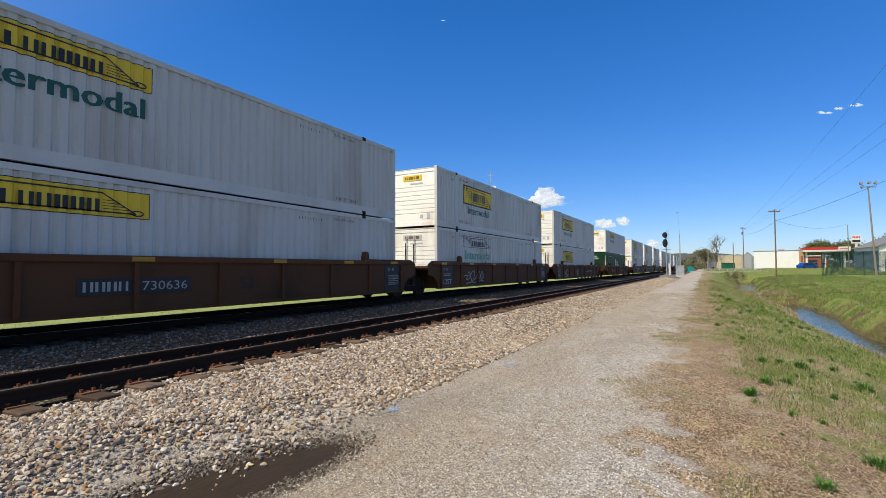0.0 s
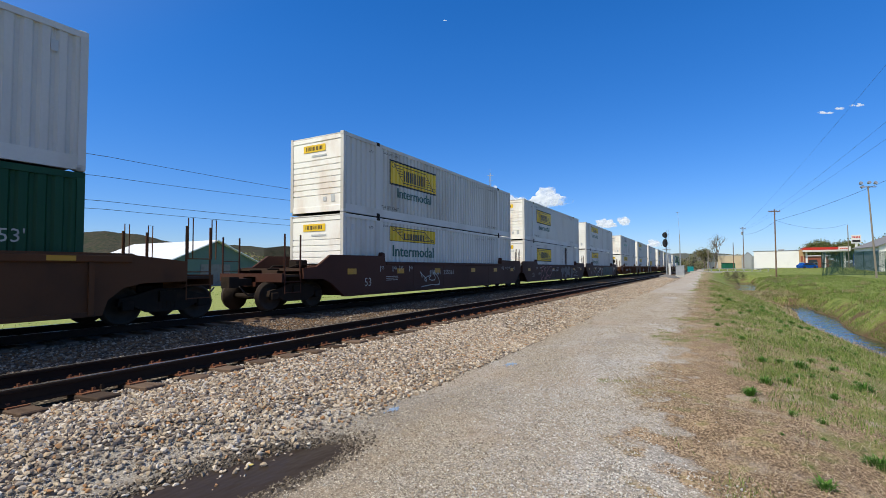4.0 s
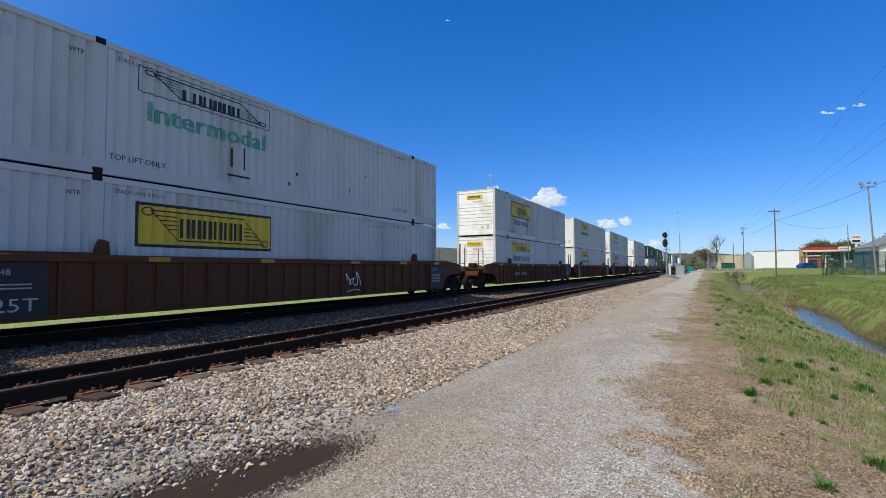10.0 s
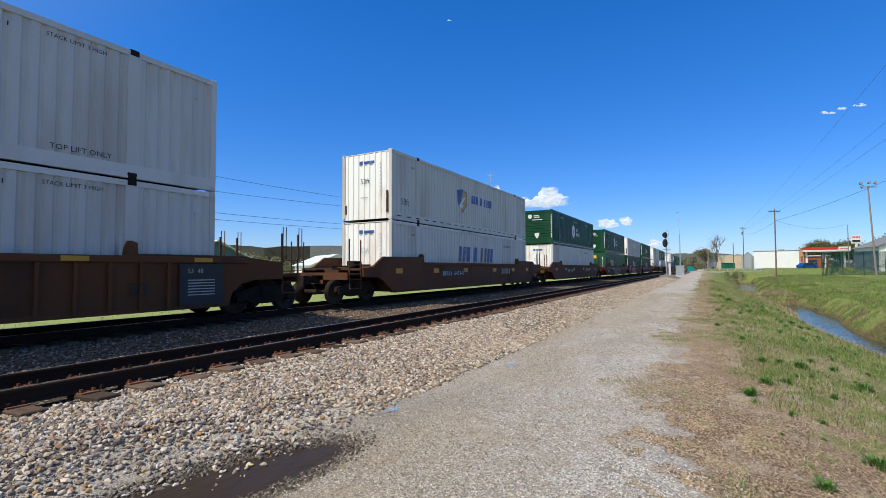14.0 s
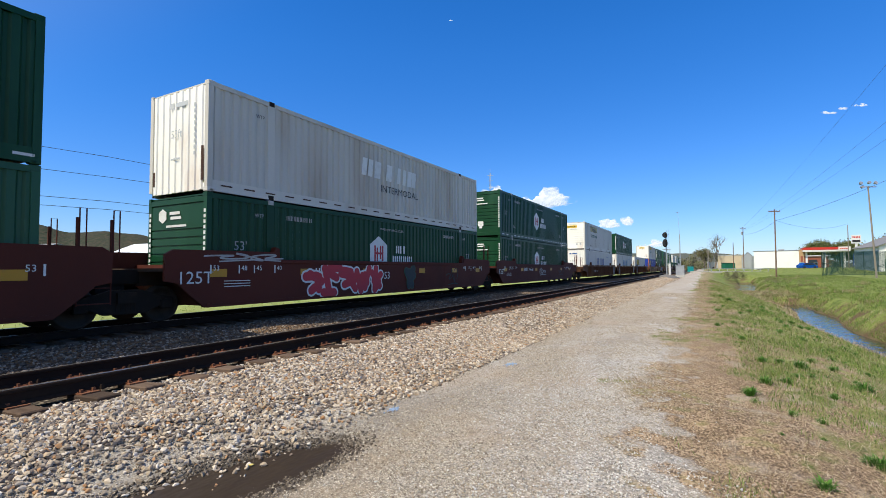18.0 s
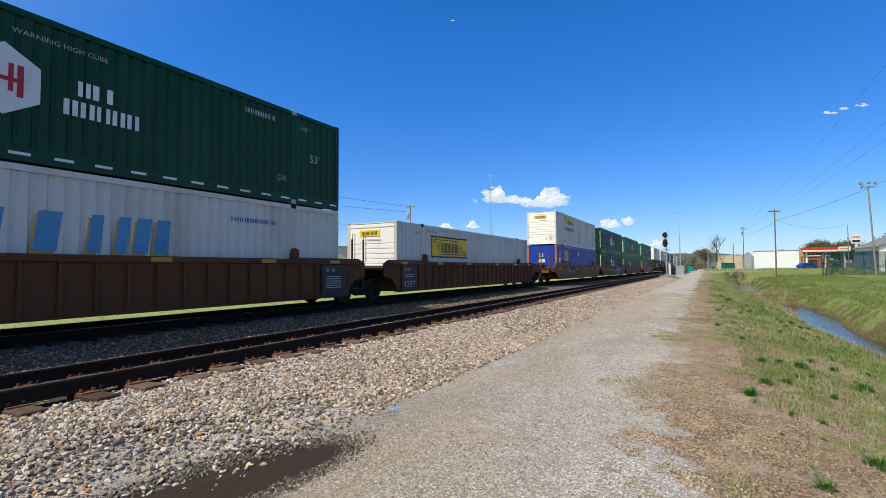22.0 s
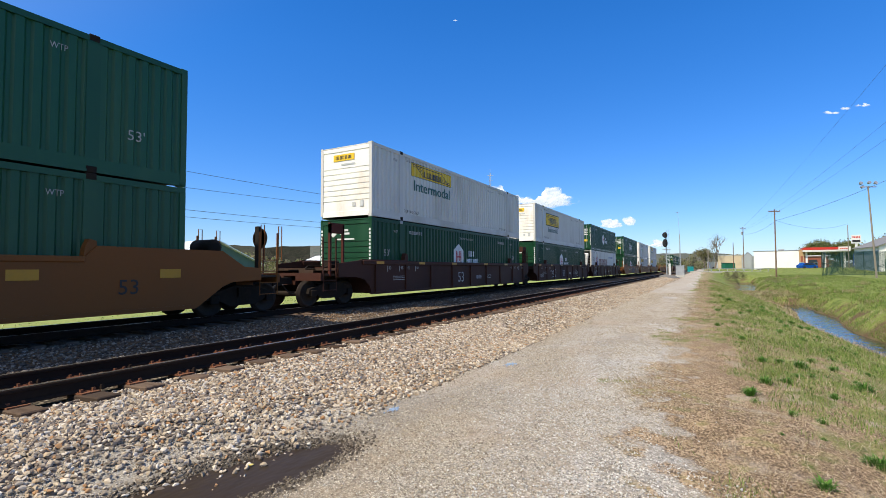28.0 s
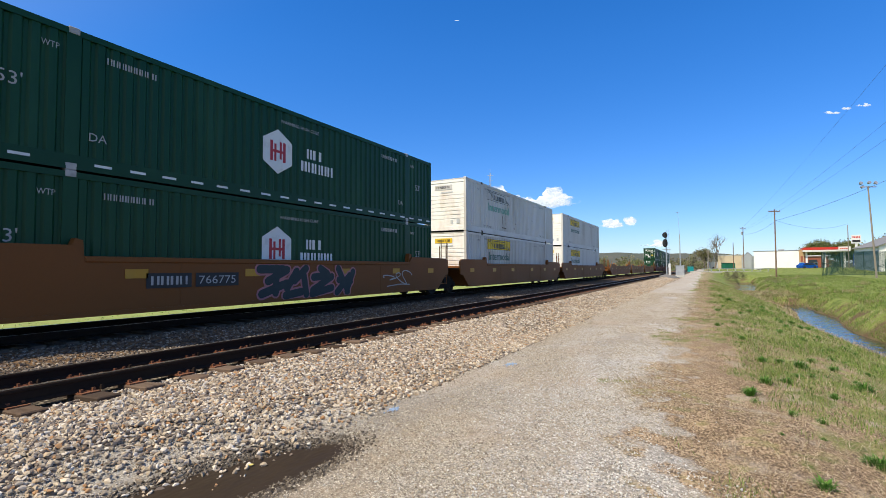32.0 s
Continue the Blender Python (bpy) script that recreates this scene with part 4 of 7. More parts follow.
def build_grass():
    rng = random.Random(21)
    blades("dry_grass", 170000, verge(-1.1, 5.0, False), lambda r, x, y: r.uniform(0.05, 0.19), (0.9, 0.999), STRAW, "matted dry straw-coloured grass on the verge", rng, 0.0013)
    blades("green_grass", 150000, verge(-0.9, 4.9, True), lambda r, x, y: r.uniform(0.03, 0.10) * (1 + 0.6 * smooth(8, 20, y)), (0.5, 0.96), BLADE, "short spring grass on the creek bank", rng, 0.0026)
    blades("dry_grass", 9000, verge(-0.4, 4.9, True), lambda r, x, y: r.uniform(0.12, 0.30), (0.35, 0.95), STRAW, "bleached dead stalks standing in the green", rng, 0.0014)

    def right_bank(r):
        y = 15 + 92 * r.random() ** 1.4
        while True:
            d = 0.66 + 12 * r.random() ** 1.3
            if d > 1.9 or noise.noise(Vector((d * 0.5, y * 0.22, 13))) < 0.0 or r.random() < 0.12:
                return creek_x(y) + d, y
    blades("green_grass", 120000, right_bank, lambda r, x, y: r.uniform(0.05, 0.12) + 0.16 * (1 - smooth(2.0, 4.5, x - creek_x(y))) * r.random(), (0.4, 0.95), BLADE, "long green grass on the far creek bank", rng, 0.0028)

    def thick(r):
        while True:
            x, y = right_bank(r)
            if noise.noise(Vector((x * 0.7, y * 0.35, 3))) > 0.12 + 0.05 * (x - creek_x(y)):
                return x, y
    blades("green_grass", 16000, thick, lambda r, x, y: r.uniform(0.07, 0.20), (0.3, 0.85), BLADE, "thick green clumps on the far creek bank", rng, 0.0035)
    blades("dry_grass", 7000, thick, lambda r, x, y: r.uniform(0.10, 0.30), (0.3, 0.9), STRAW, "dead stalks among the bank grass", rng, 0.003)

    def waterside(r):
        y = r.uniform(10, 60)
        return creek_x(y) - 1.30 - abs(r.gauss(0, 0.4)), y
    blades("dry_grass", 6500, waterside, lambda r, x, y: r.uniform(0.10, 0.30), (0.2, 0.85), STRAW, "dead stalks along the water's edge", rng, 0.003)
    blades("green_grass", 9000, lambda r: (r.uniform(3.0, 8.0), r.uniform(46.5, 61)), lambda r, x, y: r.uniform(0.10, 0.30), (0.3, 0.9), BLADE, "rank grass on the spit across the creek", rng, 0.004)
    blades("dry_grass", 4000, lambda r: (r.uniform(3.0, 7.0), r.uniform(44, 60)), lambda r, x, y: r.uniform(0.15, 0.40), (0.3, 0.9), STRAW, "dead reeds on the spit across the creek", rng, 0.004)
    q = random.Random(900)
    tufts = list(TUFTS)
    while len(tufts) < 230:
        cx, cy = q.uniform(0.3, 4.4), 3.0 + 30 * q.random() ** 1.5
        if q.random() < 0.25 + 0.75 * smooth(0.3, 2.2, cx - 0.02 * cy):
            tufts.append((cx, cy, q.uniform(0.03, 0.10) * (1 + cy / 40)))
    v, t = [], []
    for cx, cy, size in tufts:
        for i in range(int(90 + 300 * size)):
            a, lean, ln_ = rng.uniform(0, 6.28), rng.uniform(0.3, 0.95), size * rng.uniform(0.5, 1.15)
            d0 = abs(rng.gauss(0, size * 0.35))
            x, y = cx + d0 * math.cos(a), cy + d0 * math.sin(a)
            z, up = height(x, y), ln_ * math.sqrt(1 - lean * lean)
            dx, dy, w = math.cos(a) * ln_ * lean, math.sin(a) * ln_ * lean, size * 0.042
            wx, wy, k = -math.sin(a) * w, math.cos(a) * w, len(v)
            v += [(x - wx * 0.4, y - wy * 0.4, z - 0.01), (x + wx * 0.4, y + wy * 0.4, z - 0.01), (x + dx * 0.5 + wx, y + dy * 0.5 + wy, z + up * 0.75),
                  (x + dx * 0.5 - wx, y + dy * 0.5 - wy, z + up * 0.75), (x + dx, y + dy, z + up * 0.9)]
            t += [(k, k + 1, k + 2), (k, k + 2, k + 3), (k + 3, k + 2, k + 4)]
    me = bpy.data.meshes.new("leafy_weeds")
    me.from_pydata(v, [], t)
    me.materials.append(WEED)
    tagged(new("leafy_weeds", me), "bright green rosettes of leafy weeds", "weeds", kind="stuff")
    blades("green_grass", 12000, lambda r: (-16.6 - 26 * r.random() ** 1.5, r.uniform(0, 60)), lambda r, x, y: r.uniform(0.03, 0.07), (0.4, 0.9), BLADE,
           "mown grass beyond the main track", rng, 0.012)


build_grass()


# ---- containers ----
LONG, HALF, TALL = 8.077, 1.295, 2.895
PITCH = 0.281
FACE, VALLEY = 1.272, 1.226
SHAPE = ((0.0, FACE), (0.46, FACE), (0.62, VALLEY), (0.84, VALLEY), (1.0, FACE))


def side_at(u, v):
    return (FACE + 0.0035, u, v)


def near_end(u, v):
    return (u, -LONG - 0.004, v)


def ribs_between(u0, u1):
    """Stations along a corrugated wall from u0 to u1, and how far out the sheet stands there."""
    out = []
    k = math.floor(u0 / PITCH)
    while k * PITCH < u1:
        for t, x in SHAPE[:-1]:
            u = (k + t) * PITCH
            if u0 < u < u1:
                out.append((u, x))
        k += 1

    def x_at(u):
        t = (u / PITCH) % 1.0
        for (a, xa), (b, xb) in zip(SHAPE, SHAPE[1:]):
            if a <= t <= b:
                return xa + (xb - xa) * (t - a) / (b - a)
        return FACE
    return [(u0, x_at(u0))] + out + [(u1, x_at(u1))]


def sheet(u0, u1, v0, v1, lift=0.0, sign=1):
    bm = bmesh.new()
    cols = [[bm.verts.new((sign * (x + lift), u, v)) for v in (v0, v1)] for u, x in ribs_between(u0, u1)]
    for a, b in zip(cols, cols[1:]):
        f = (a[0], b[0], b[1], a[1])
        bm.faces.new(f if sign > 0 else f[::-1])
    return bm


def stickers(quads, lift=0.0):
    """Plates that follow the corrugated side."""
    bm = bmesh.new()
    for u0, u1, v0, v1 in quads:
        b2 = sheet(u0, u1, v0, v1, 0.004 + lift)
        me = bpy.data.meshes.new("tmp")
        b2.to_mesh(me)
        b2.free()
        bm.from_mesh(me)
        bpy.data.meshes.remove(me)
    return bm


def shell(label, category, wall, frame_mat, end_mat, end="ribbed", trim=None):
    """A 53-foot container without its markings: walls, roof, posts, rails, corner fittings and the end that leads."""
    c = thing("shipping_container", label, category, "containers on the train")
    trim = trim or frame_mat
    part("side_wall", sheet(-LONG + 0.10, LONG - 0.10, 0.30, 2.76), wall, c)
    part("side_wall", sheet(-LONG + 0.10, LONG - 0.10, 0.30, 2.76, 0, -1), wall, c)
    bm = boxes((-1.25, 1.25, -LONG + 0.05, LONG - 0.05, 2.83, 2.865))
    for k in range(26):
        y = -7.6 + k * 0.6
        slab(bm, -1.15, 1.15, y, y + 0.18, 2.865, 2.885)
    part("roof", bm, wall, c)
    part("floor", box(-1.22, 1.22, -LONG + 0.06, LONG - 0.06, 0.10, 0.24), GRIME, c)
    for s in (-1, 1):
        part("top_rail", boxes((min(s * 1.20, s * HALF), max(s * 1.20, s * HALF), -LONG, LONG, 2.75, 2.875)), frame_mat, c)
        bm = boxes((min(s * 1.19, s * (HALF - 0.004)), max(s * 1.19, s * (HALF - 0.004)), -LONG + 0.08, LONG - 0.08, 0.015, 0.31))
        slab(bm, min(s * 1.2, s * (HALF + 0.006)), max(s * 1.2, s * (HALF + 0.006)), -LONG + 0.08, LONG - 0.08, 0.015, 0.07)
        part("bottom_rail", bm, frame_mat, c)
        for e in (-1, 1):
            part("corner_post", boxes((min(s * 1.16, s * (HALF + 0.003)), max(s * 1.16, s * (HALF + 0.003)), min(e * (LONG - 0.14), e * (LONG + 0.003)), max(e * (LONG - 0.14), e * (LONG + 0.003)), 0.12, 2.78)), trim, c)
            if s < 0:
                continue
            part("lifting_post", boxes((min(s * 1.20, s * (HALF - 0.006)), max(s * 1.20, s * (HALF - 0.006)), e * 6.06 - 0.13, e * 6.06 + 0.13, 0.30, 2.76)), wall, c)
            for z in (0.0, TALL - 0.13):
                part("corner_casting", box(min(s * 1.13, s * (HALF + 0.006)), max(s * 1.13, s * (HALF + 0.006)), min(e * (LONG - 0.17), e * (LONG + 0.006)), max(e * (LONG - 0.17), e * (LONG + 0.006)), z, z + 0.13, bevel=0.012), trim, c)
                part("lifting_casting", box(min(s * 1.13, s * (HALF + 0.008)), max(s * 1.13, s * (HALF + 0.008)), e * 6.06 - 0.10, e * 6.06 + 0.10, z, z + 0.14, bevel=0.012), GRIME if trim is not GREEN else DULLMARK, c, "dark lifting casting")
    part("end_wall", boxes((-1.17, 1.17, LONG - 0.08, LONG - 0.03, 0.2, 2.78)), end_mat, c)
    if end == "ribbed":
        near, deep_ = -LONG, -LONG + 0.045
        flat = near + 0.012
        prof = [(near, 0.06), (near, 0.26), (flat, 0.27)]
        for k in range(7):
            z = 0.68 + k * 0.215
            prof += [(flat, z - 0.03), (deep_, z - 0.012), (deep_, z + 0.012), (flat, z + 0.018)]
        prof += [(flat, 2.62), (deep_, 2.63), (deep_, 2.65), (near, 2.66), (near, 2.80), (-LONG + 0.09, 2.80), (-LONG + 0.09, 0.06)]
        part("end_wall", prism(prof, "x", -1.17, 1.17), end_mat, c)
    elif end == "flat":
        prof = [(-1.17, -LONG + 0.09), (1.17, -LONG + 0.09), (1.17, -LONG + 0.035)]
        for k in range(8):
            u = 1.06 - k * 0.29
            prof += [(u, -LONG + 0.035), (u - 0.03, -LONG + 0.004), (u - 0.14, -LONG + 0.004), (u - 0.17, -LONG + 0.035)]
        part("end_wall", prism(prof + [(-1.17, -LONG + 0.035)], "z", 0.06, 2.80), end_mat, c)
    elif end == "doors":
        part("end_sill", boxes((-1.17, 1.17, -LONG, -LONG + 0.08, 0.06, 0.24)), end_mat, c)
        part("end_header", boxes((-1.17, 1.17, -LONG, -LONG + 0.08, 2.66, 2.80)), end_mat, c)
        for s in (-1, 1):
            bm = boxes((min(s * 0.01, s * 1.16), max(s * 0.01, s * 1.16), -LONG + 0.02, -LONG + 0.07, 0.25, 2.65))
            for k in range(5):
                slab(bm, min(s * 0.1, s * 1.08), max(s * 0.1, s * 1.08), -LONG + 0.004, -LONG + 0.03, 0.42 + k * 0.46, 0.62 + k * 0.46)
            d = part("door", bm, end_mat, c)
            for u in (0.30, 0.82):
                part("locking_rod", rod((s * u, -LONG - 0.02, 0.2), (s * u, -LONG - 0.02, 2.72), 0.017, None, 6), GALV, d, "galvanised locking rod")
            for z in (0.5, 1.1, 1.7, 2.3):
                part("hinge", boxes((min(s * 1.08, s * 1.20), max(s * 1.08, s * 1.20), -LONG - 0.02, -LONG + 0.01, z, z + 0.09)), end_mat, d)
    return c


SMALL = ("number_marking", "sign_marking", "end_marking", "grille", "reflector_row", "edge_stripe", "slot_row", "rust_speckle", "badge_marking")


def mark(c, name, bm, material, label=""):
    """A painted mark; rows of bars and small stencils are stuff."""
    if name == "name_bars":
        return each("name_bar", bm, material, c, label)
    ob = part(name, bm, material, c, label)
    return tagged(ob, label, kind="stuff") if name in SMALL or "stencilled" in label else ob


def small_marks(c, material, right=True, top_lift=True):
    mark(c, "lettering", lettering("WTP", 0.10, -6.62, 2.42, side_at, 0.27), material, "small stencilled letters")
    if top_lift:
        mark(c, "lettering", lettering("TOP LIFT ONLY", 0.125, -5.84, 0.37, side_at, 1.2), material, "black stencilled words")
        mark(c, "lettering", lettering("STACK LIMIT 3 HIGH", 0.085, -5.72, 2.56, side_at, 1.05), material, "small stencilled words")
    if right:
        mark(c, "lettering", lettering("TOP LIFT ONLY", 0.11, 4.55, 0.37, side_at, 1.1), material, "black stencilled words")
        mark(c, "lettering", lettering("STACK LIMIT 3 HIGH", 0.085, 4.45, 2.56, side_at, 1.05), material, "small stencilled words")
        mark(c, "number_marking", panel([rect(2.9 + k * 0.12, 2.92 + k * 0.12, 2.48, 2.57) for k in range(9)], side_at), material)
    mark(c, "grille", panel([rect(-7.62, -7.50, 2.30, 2.52), rect(7.45, 7.57, 2.30, 2.52)], side_at), GREYINK)


def sign_panel(c, v0, v1, fill, frame_mat, seed, ink=INK, framed=True):
    u0, u1 = -5.29, -1.50 if framed else -1.63
    if framed:
        mark(c, "sign_border", stickers([(u0, u1, v0, v1)]), frame_mat, "black sign border")
        e = 0.07
        mark(c, "sign_panel", stickers([(u0 + e, u1 - e, v0 + e, v1 - e)], 0.003), fill, "yellow sign panel")
    else:
        mark(c, "sign_border", stickers([(u0, u1, v0, v1)]), frame_mat, "thin dark sign outline")
        mark(c, "sign_panel", stickers([(u0 + 0.02, u1 - 0.02, v0 + 0.02, v1 - 0.02)], 0.003), fill, "sign panel")
    h = v1 - v0

    def out(u, v):
        return (FACE + 0.0125, u, v)
    a, b = (0.24, 0.62) if framed else (0.14, 0.62)
    mark(c, "sign_marking", panel(strokes(u0 + 1.02, u1 - 0.98, v0 + h * a, v0 + h * (a + 0.46), 6, 0.0, seed, 0.30), out), ink, "bold dark bars on the sign")
    # two rolled scroll ends joined by a slanting banner outline
    lines, e = [], 0.016
    corners = [(u0 + 0.33, v0 + h * 0.83), (u1 - 0.98, v0 + h * 0.83), (u1 - 0.30, v0 + h * 0.17), (u0 + 0.98, v0 + h * 0.17)]
    for a, b in zip(corners, corners[1:] + corners[:1]):
        lines.append([(a[0], a[1] - e), (b[0], b[1] - e), (b[0], b[1] + e), (a[0], a[1] + e)])
    for k in range(4):
        f = 0.15 + 0.16 * k
        lines.append([(u0 + 0.33 + 0.62 * f, v0 + h * (0.80 - 0.62 * f)), (u0 + 0.96, v0 + h * (0.80 - 0.62 * f)), (u0 + 0.96, v0 + h * (0.825 - 0.62 * f)), (u0 + 0.33 + 0.62 * f, v0 + h * (0.825 - 0.62 * f))])
        lines.append([(u1 - 0.96, v0 + h * (0.18 + 0.62 * f)), (u1 - 0.33 - 0.62 * f, v0 + h * (0.18 + 0.62 * f)), (u1 - 0.33 - 0.62 * f, v0 + h * (0.205 + 0.62 * f)), (u1 - 0.96, v0 + h * (0.205 + 0.62 * f))])
    mark(c, "sign_marking", panel(lines, out), ink, "thin dark lines of a scroll on the sign")
    for s, t in ((u0 + 0.27, 0.80), (u1 - 0.27, 0.20)):
        rim = [(s + 0.13 * math.cos(k * math.tau / 12), v0 + h * t + 0.09 * h * math.sin(k * math.tau / 12)) for k in range(13)]
        mark(c, "scroll_roll", ribbon(rim, 0.014, out), ink, "rolled end of the scroll")


def end_badge(c, fill):
    mark(c, "end_sign", panel([rect(-0.62, 0.45, 2.28, 2.54)], lambda u, v: (u, -LONG - 0.006, v)), fill, "small yellow end sign")
    mark(c, "sign_marking", panel(strokes(-0.5, 0.32, 2.34, 2.48, 6, 0, 3, 0.28), lambda u, v: (u, -LONG - 0.009, v)), INK)
    mark(c, "vent", panel([rect(0.72, 0.90, 0.40, 0.66)], lambda u, v: (u, -LONG - 0.005, v)), GREYINK)
    mark(c, "end_marking", panel([rect(0.35, 0.50, 0.44, 0.60), rect(-0.22, 0.5, 2.10, 2.16)], lambda u, v: (u, -LONG - 0.005, v)), GREYINK)


def diamond(c, u, v, material, r=0.20):
    w = 0.022
    q = []
    for a, b in (((u - r, v), (u, v + r)), ((u, v + r), (u + r, v)), ((u + r, v), (u, v - r)), ((u, v - r), (u - r, v))):
        q.append([a, b, (b[0], b[1] - w), (a[0], a[1] - w)] if a[1] <= b[1] else [a, b, (b[0] - w, b[1]), (a[0] - w, a[1])])
    mark(c, "diamond_mark", panel(q, side_at), material)


def white_box(style, wall=None, badge=YELLOW):
    words_on = {"framed": "white corrugated container with a black-bordered yellow sign", "plain": "white corrugated container with a plain yellow sign",
                "faded": "white corrugated container with a faded pale sign", "frameonly": "white corrugated container with a large bordered yellow sign",
                "plainonly": "white corrugated container with a narrow yellow sign", "beige": "white corrugated container with a bleached beige sign"}[style]
    wall = wall or WHITE
    c = shell(words_on, "container", wall, wall, LITWHITE)
    small_marks(c, INK)
    if style in ("framed", "frameonly"):
        sign_panel(c, 1.42, 2.44, YELLOW, INK, 7)
        if style == "framed":
            mark(c, "lettering", lettering("Intermodal", 0.40, -4.74, 0.93, side_at, 2.72, 0.03), GREENINK, "dark green word")
    else:
        fill = {"plain": YELLOW, "plainonly": YELLOW, "faded": WHITE, "beige": FADEYELLOW}[style]
        sign_panel(c, 2.03, 2.63, fill, INK, 8, framed=False)
        if style != "plainonly":
            mark(c, "lettering", lettering("Intermodal", 0.46, -5.08, 1.40, side_at, 3.26, 0.045), FADEINK if style == "faded" else GREENINK, "large green word")
    diamond(c, 0.02, 2.12, GREYINK)
    if style != "plainonly":
        diamond(c, 0.04, 0.72, GREYINK)
    end_badge(c, WHITE if style == "faded" else badge)
    if style in ("faded", "beige"):
        mark(c, "rust_speckle", panel([rect(u, u + w, v, v + h) for u, v, w, h in ((-2.9, 0.75, 0.06, 0.5), (-2.5, 0.72, 0.05, 0.62), (-0.9, 0.55, 0.08, 0.1), (-0.6, 0.9, 0.09, 0.09), (1.9, 0.7, 0.05, 0.16), (2.8, 1.4, 0.05, 0.1), (-3.0, 0.5, 0.7, 0.05))], side_at), STAIN, "brown rust spots")
    return c


def green_box(end="ribbed", wall=None, dashes=True, mirrored=True):
    wall = wall or GREEN
    c = shell("dark green corrugated container with white hexagon badge", "container", wall, wall, wall, end, wall)
    hexa = [(-0.84 + 0.63 * math.sin(k * math.tau / 6), 1.50 + 0.67 * math.cos(k * math.tau / 6)) for k in range(6)][::-1]
    mark(c, "hexagon_badge", panel([hexa], side_at), MARK, "white hexagon badge")
    mark(c, "badge_marking", panel([rect(-1.13, -1.03, 1.20, 1.80), rect(-0.65, -0.55, 1.20, 1.80), rect(-0.98, -0.90, 1.20, 1.72), rect(-0.78, -0.70, 1.28, 1.80), rect(-1.03, -0.65, 1.46, 1.54)],
                                lambda u, v: (FACE + 0.007, u, v)), REDINK, "red bars in the badge")
    mark(c, "name_bars", panel(strokes(0.32, 1.12, 1.53, 1.84, 3, 0, 5, 0.3) + strokes(0.08, 1.56, 1.10, 1.42, 5, 0, 6, 0.3), side_at), MARK, "two rows of bold white bars")
    for u in ((-7.25, 6.75) if mirrored else (-7.25,)):
        mark(c, "lettering", lettering("53'", 0.26, u, 1.42, side_at), DULLMARK, "white stencilled number")
    for u in (-5.75, 5.45):
        mark(c, "lettering", lettering("DA", 0.17, u, 0.66, side_at), DULLMARK, "white stencilled letters")
        mark(c, "lettering", lettering("WTP", 0.12, u - 0.85 if u < 0 else u + 0.9, 2.36, side_at, 0.3), DULLMARK, "white stencilled letters")
    for u in (-5.45, 4.3):
        mark(c, "number_marking", panel(strokes(u, u + 1.05, 2.38, 2.52, 9, 0, 4, 0.25), side_at), DULLMARK)
    mark(c, "lettering", lettering("WARNING HIGH CUBE", 0.10, -0.75, 2.40, side_at, 1.6), DULLMARK, "small white words")
    if dashes:
        us = [-7.75 + k * 0.70 for k in range(23)]
        mark(c, "reflector_row", panel([rect(u, u + 0.33, 0.13, 0.185) for u in us if abs(abs(u + 0.16) - 6.06) > 0.24], lambda u, v: (HALF + 0.003, u, v)), MARK, "row of white reflector dashes")
    for u in (-1.02, 1.02):
        mark(c, "edge_stripe", panel([rect(u - 0.035, u + 0.035, 0.55 + k * 0.14, 0.64 + k * 0.14) for k in range(14)], lambda u, v: (u * 1.19, -LONG - 0.005, v)), MARK, "column of small white marks")
    mark(c, "end_badge", panel([[(-0.62 + 0.20 * math.sin(k * math.tau / 6), 2.36 + 0.2 * math.cos(k * math.tau / 6)) for k in range(6)][::-1], rect(-0.30, 0.16, 2.38, 2.46), rect(-0.26, 0.22, 2.25, 2.33)], lambda u, v: (u, -LONG - 0.006 - (0.03 if end == "doors" else 0), v)), MARK, "white end badge")
    mark(c, "end_marking", panel([rect(-0.45, 0.45, 2.04, 2.10), rect(-0.22, 0.16, 0.66, 0.96), rect(-0.12, 0.06, 0.52, 0.66)], lambda u, v: (u, -LONG - 0.006, v)), MARK)
    if end == "doors":
        mark(c, "end_marking", panel([rect(0.5, 0.9, 0.95, 1.2)], lambda u, v: (u, -LONG - 0.008, v)), YELLOW)
        mark(c, "end_marking", panel([rect(0.42, 0.95, 2.26 - k * 0.2, 2.36 - k * 0.2) for k in range(4)] + [rect(-0.9, -0.55, 1.1, 1.4), rect(-0.4, -0.12, 0.9, 1.3)], lambda u, v: (u, -LONG - 0.008, v)), MARK)
    return c


def square_badge(c, u, v0=1.02):
    mark(c, "sign_panel", stickers([(u, u + 1.46, v0, v0 + 0.92)]), YELLOW, "yellow square sign")
    o = lambda p, q: (FACE + 0.009, p, q)
    mark(c, "sign_marking", panel([rect(u + 0.16, u + 0.32, v0 + 0.1, v0 + 0.82), rect(u + 0.42, u + 0.56, v0 + 0.1, v0 + 0.82)], o), INK, "bold black bars")
    mark(c, "sign_marking", panel(strokes(u + 0.64, u + 1.36, v0 + 0.24, v0 + 0.72, 2, 0, 9, 0.26), o), BLUEINK, "blue bars")


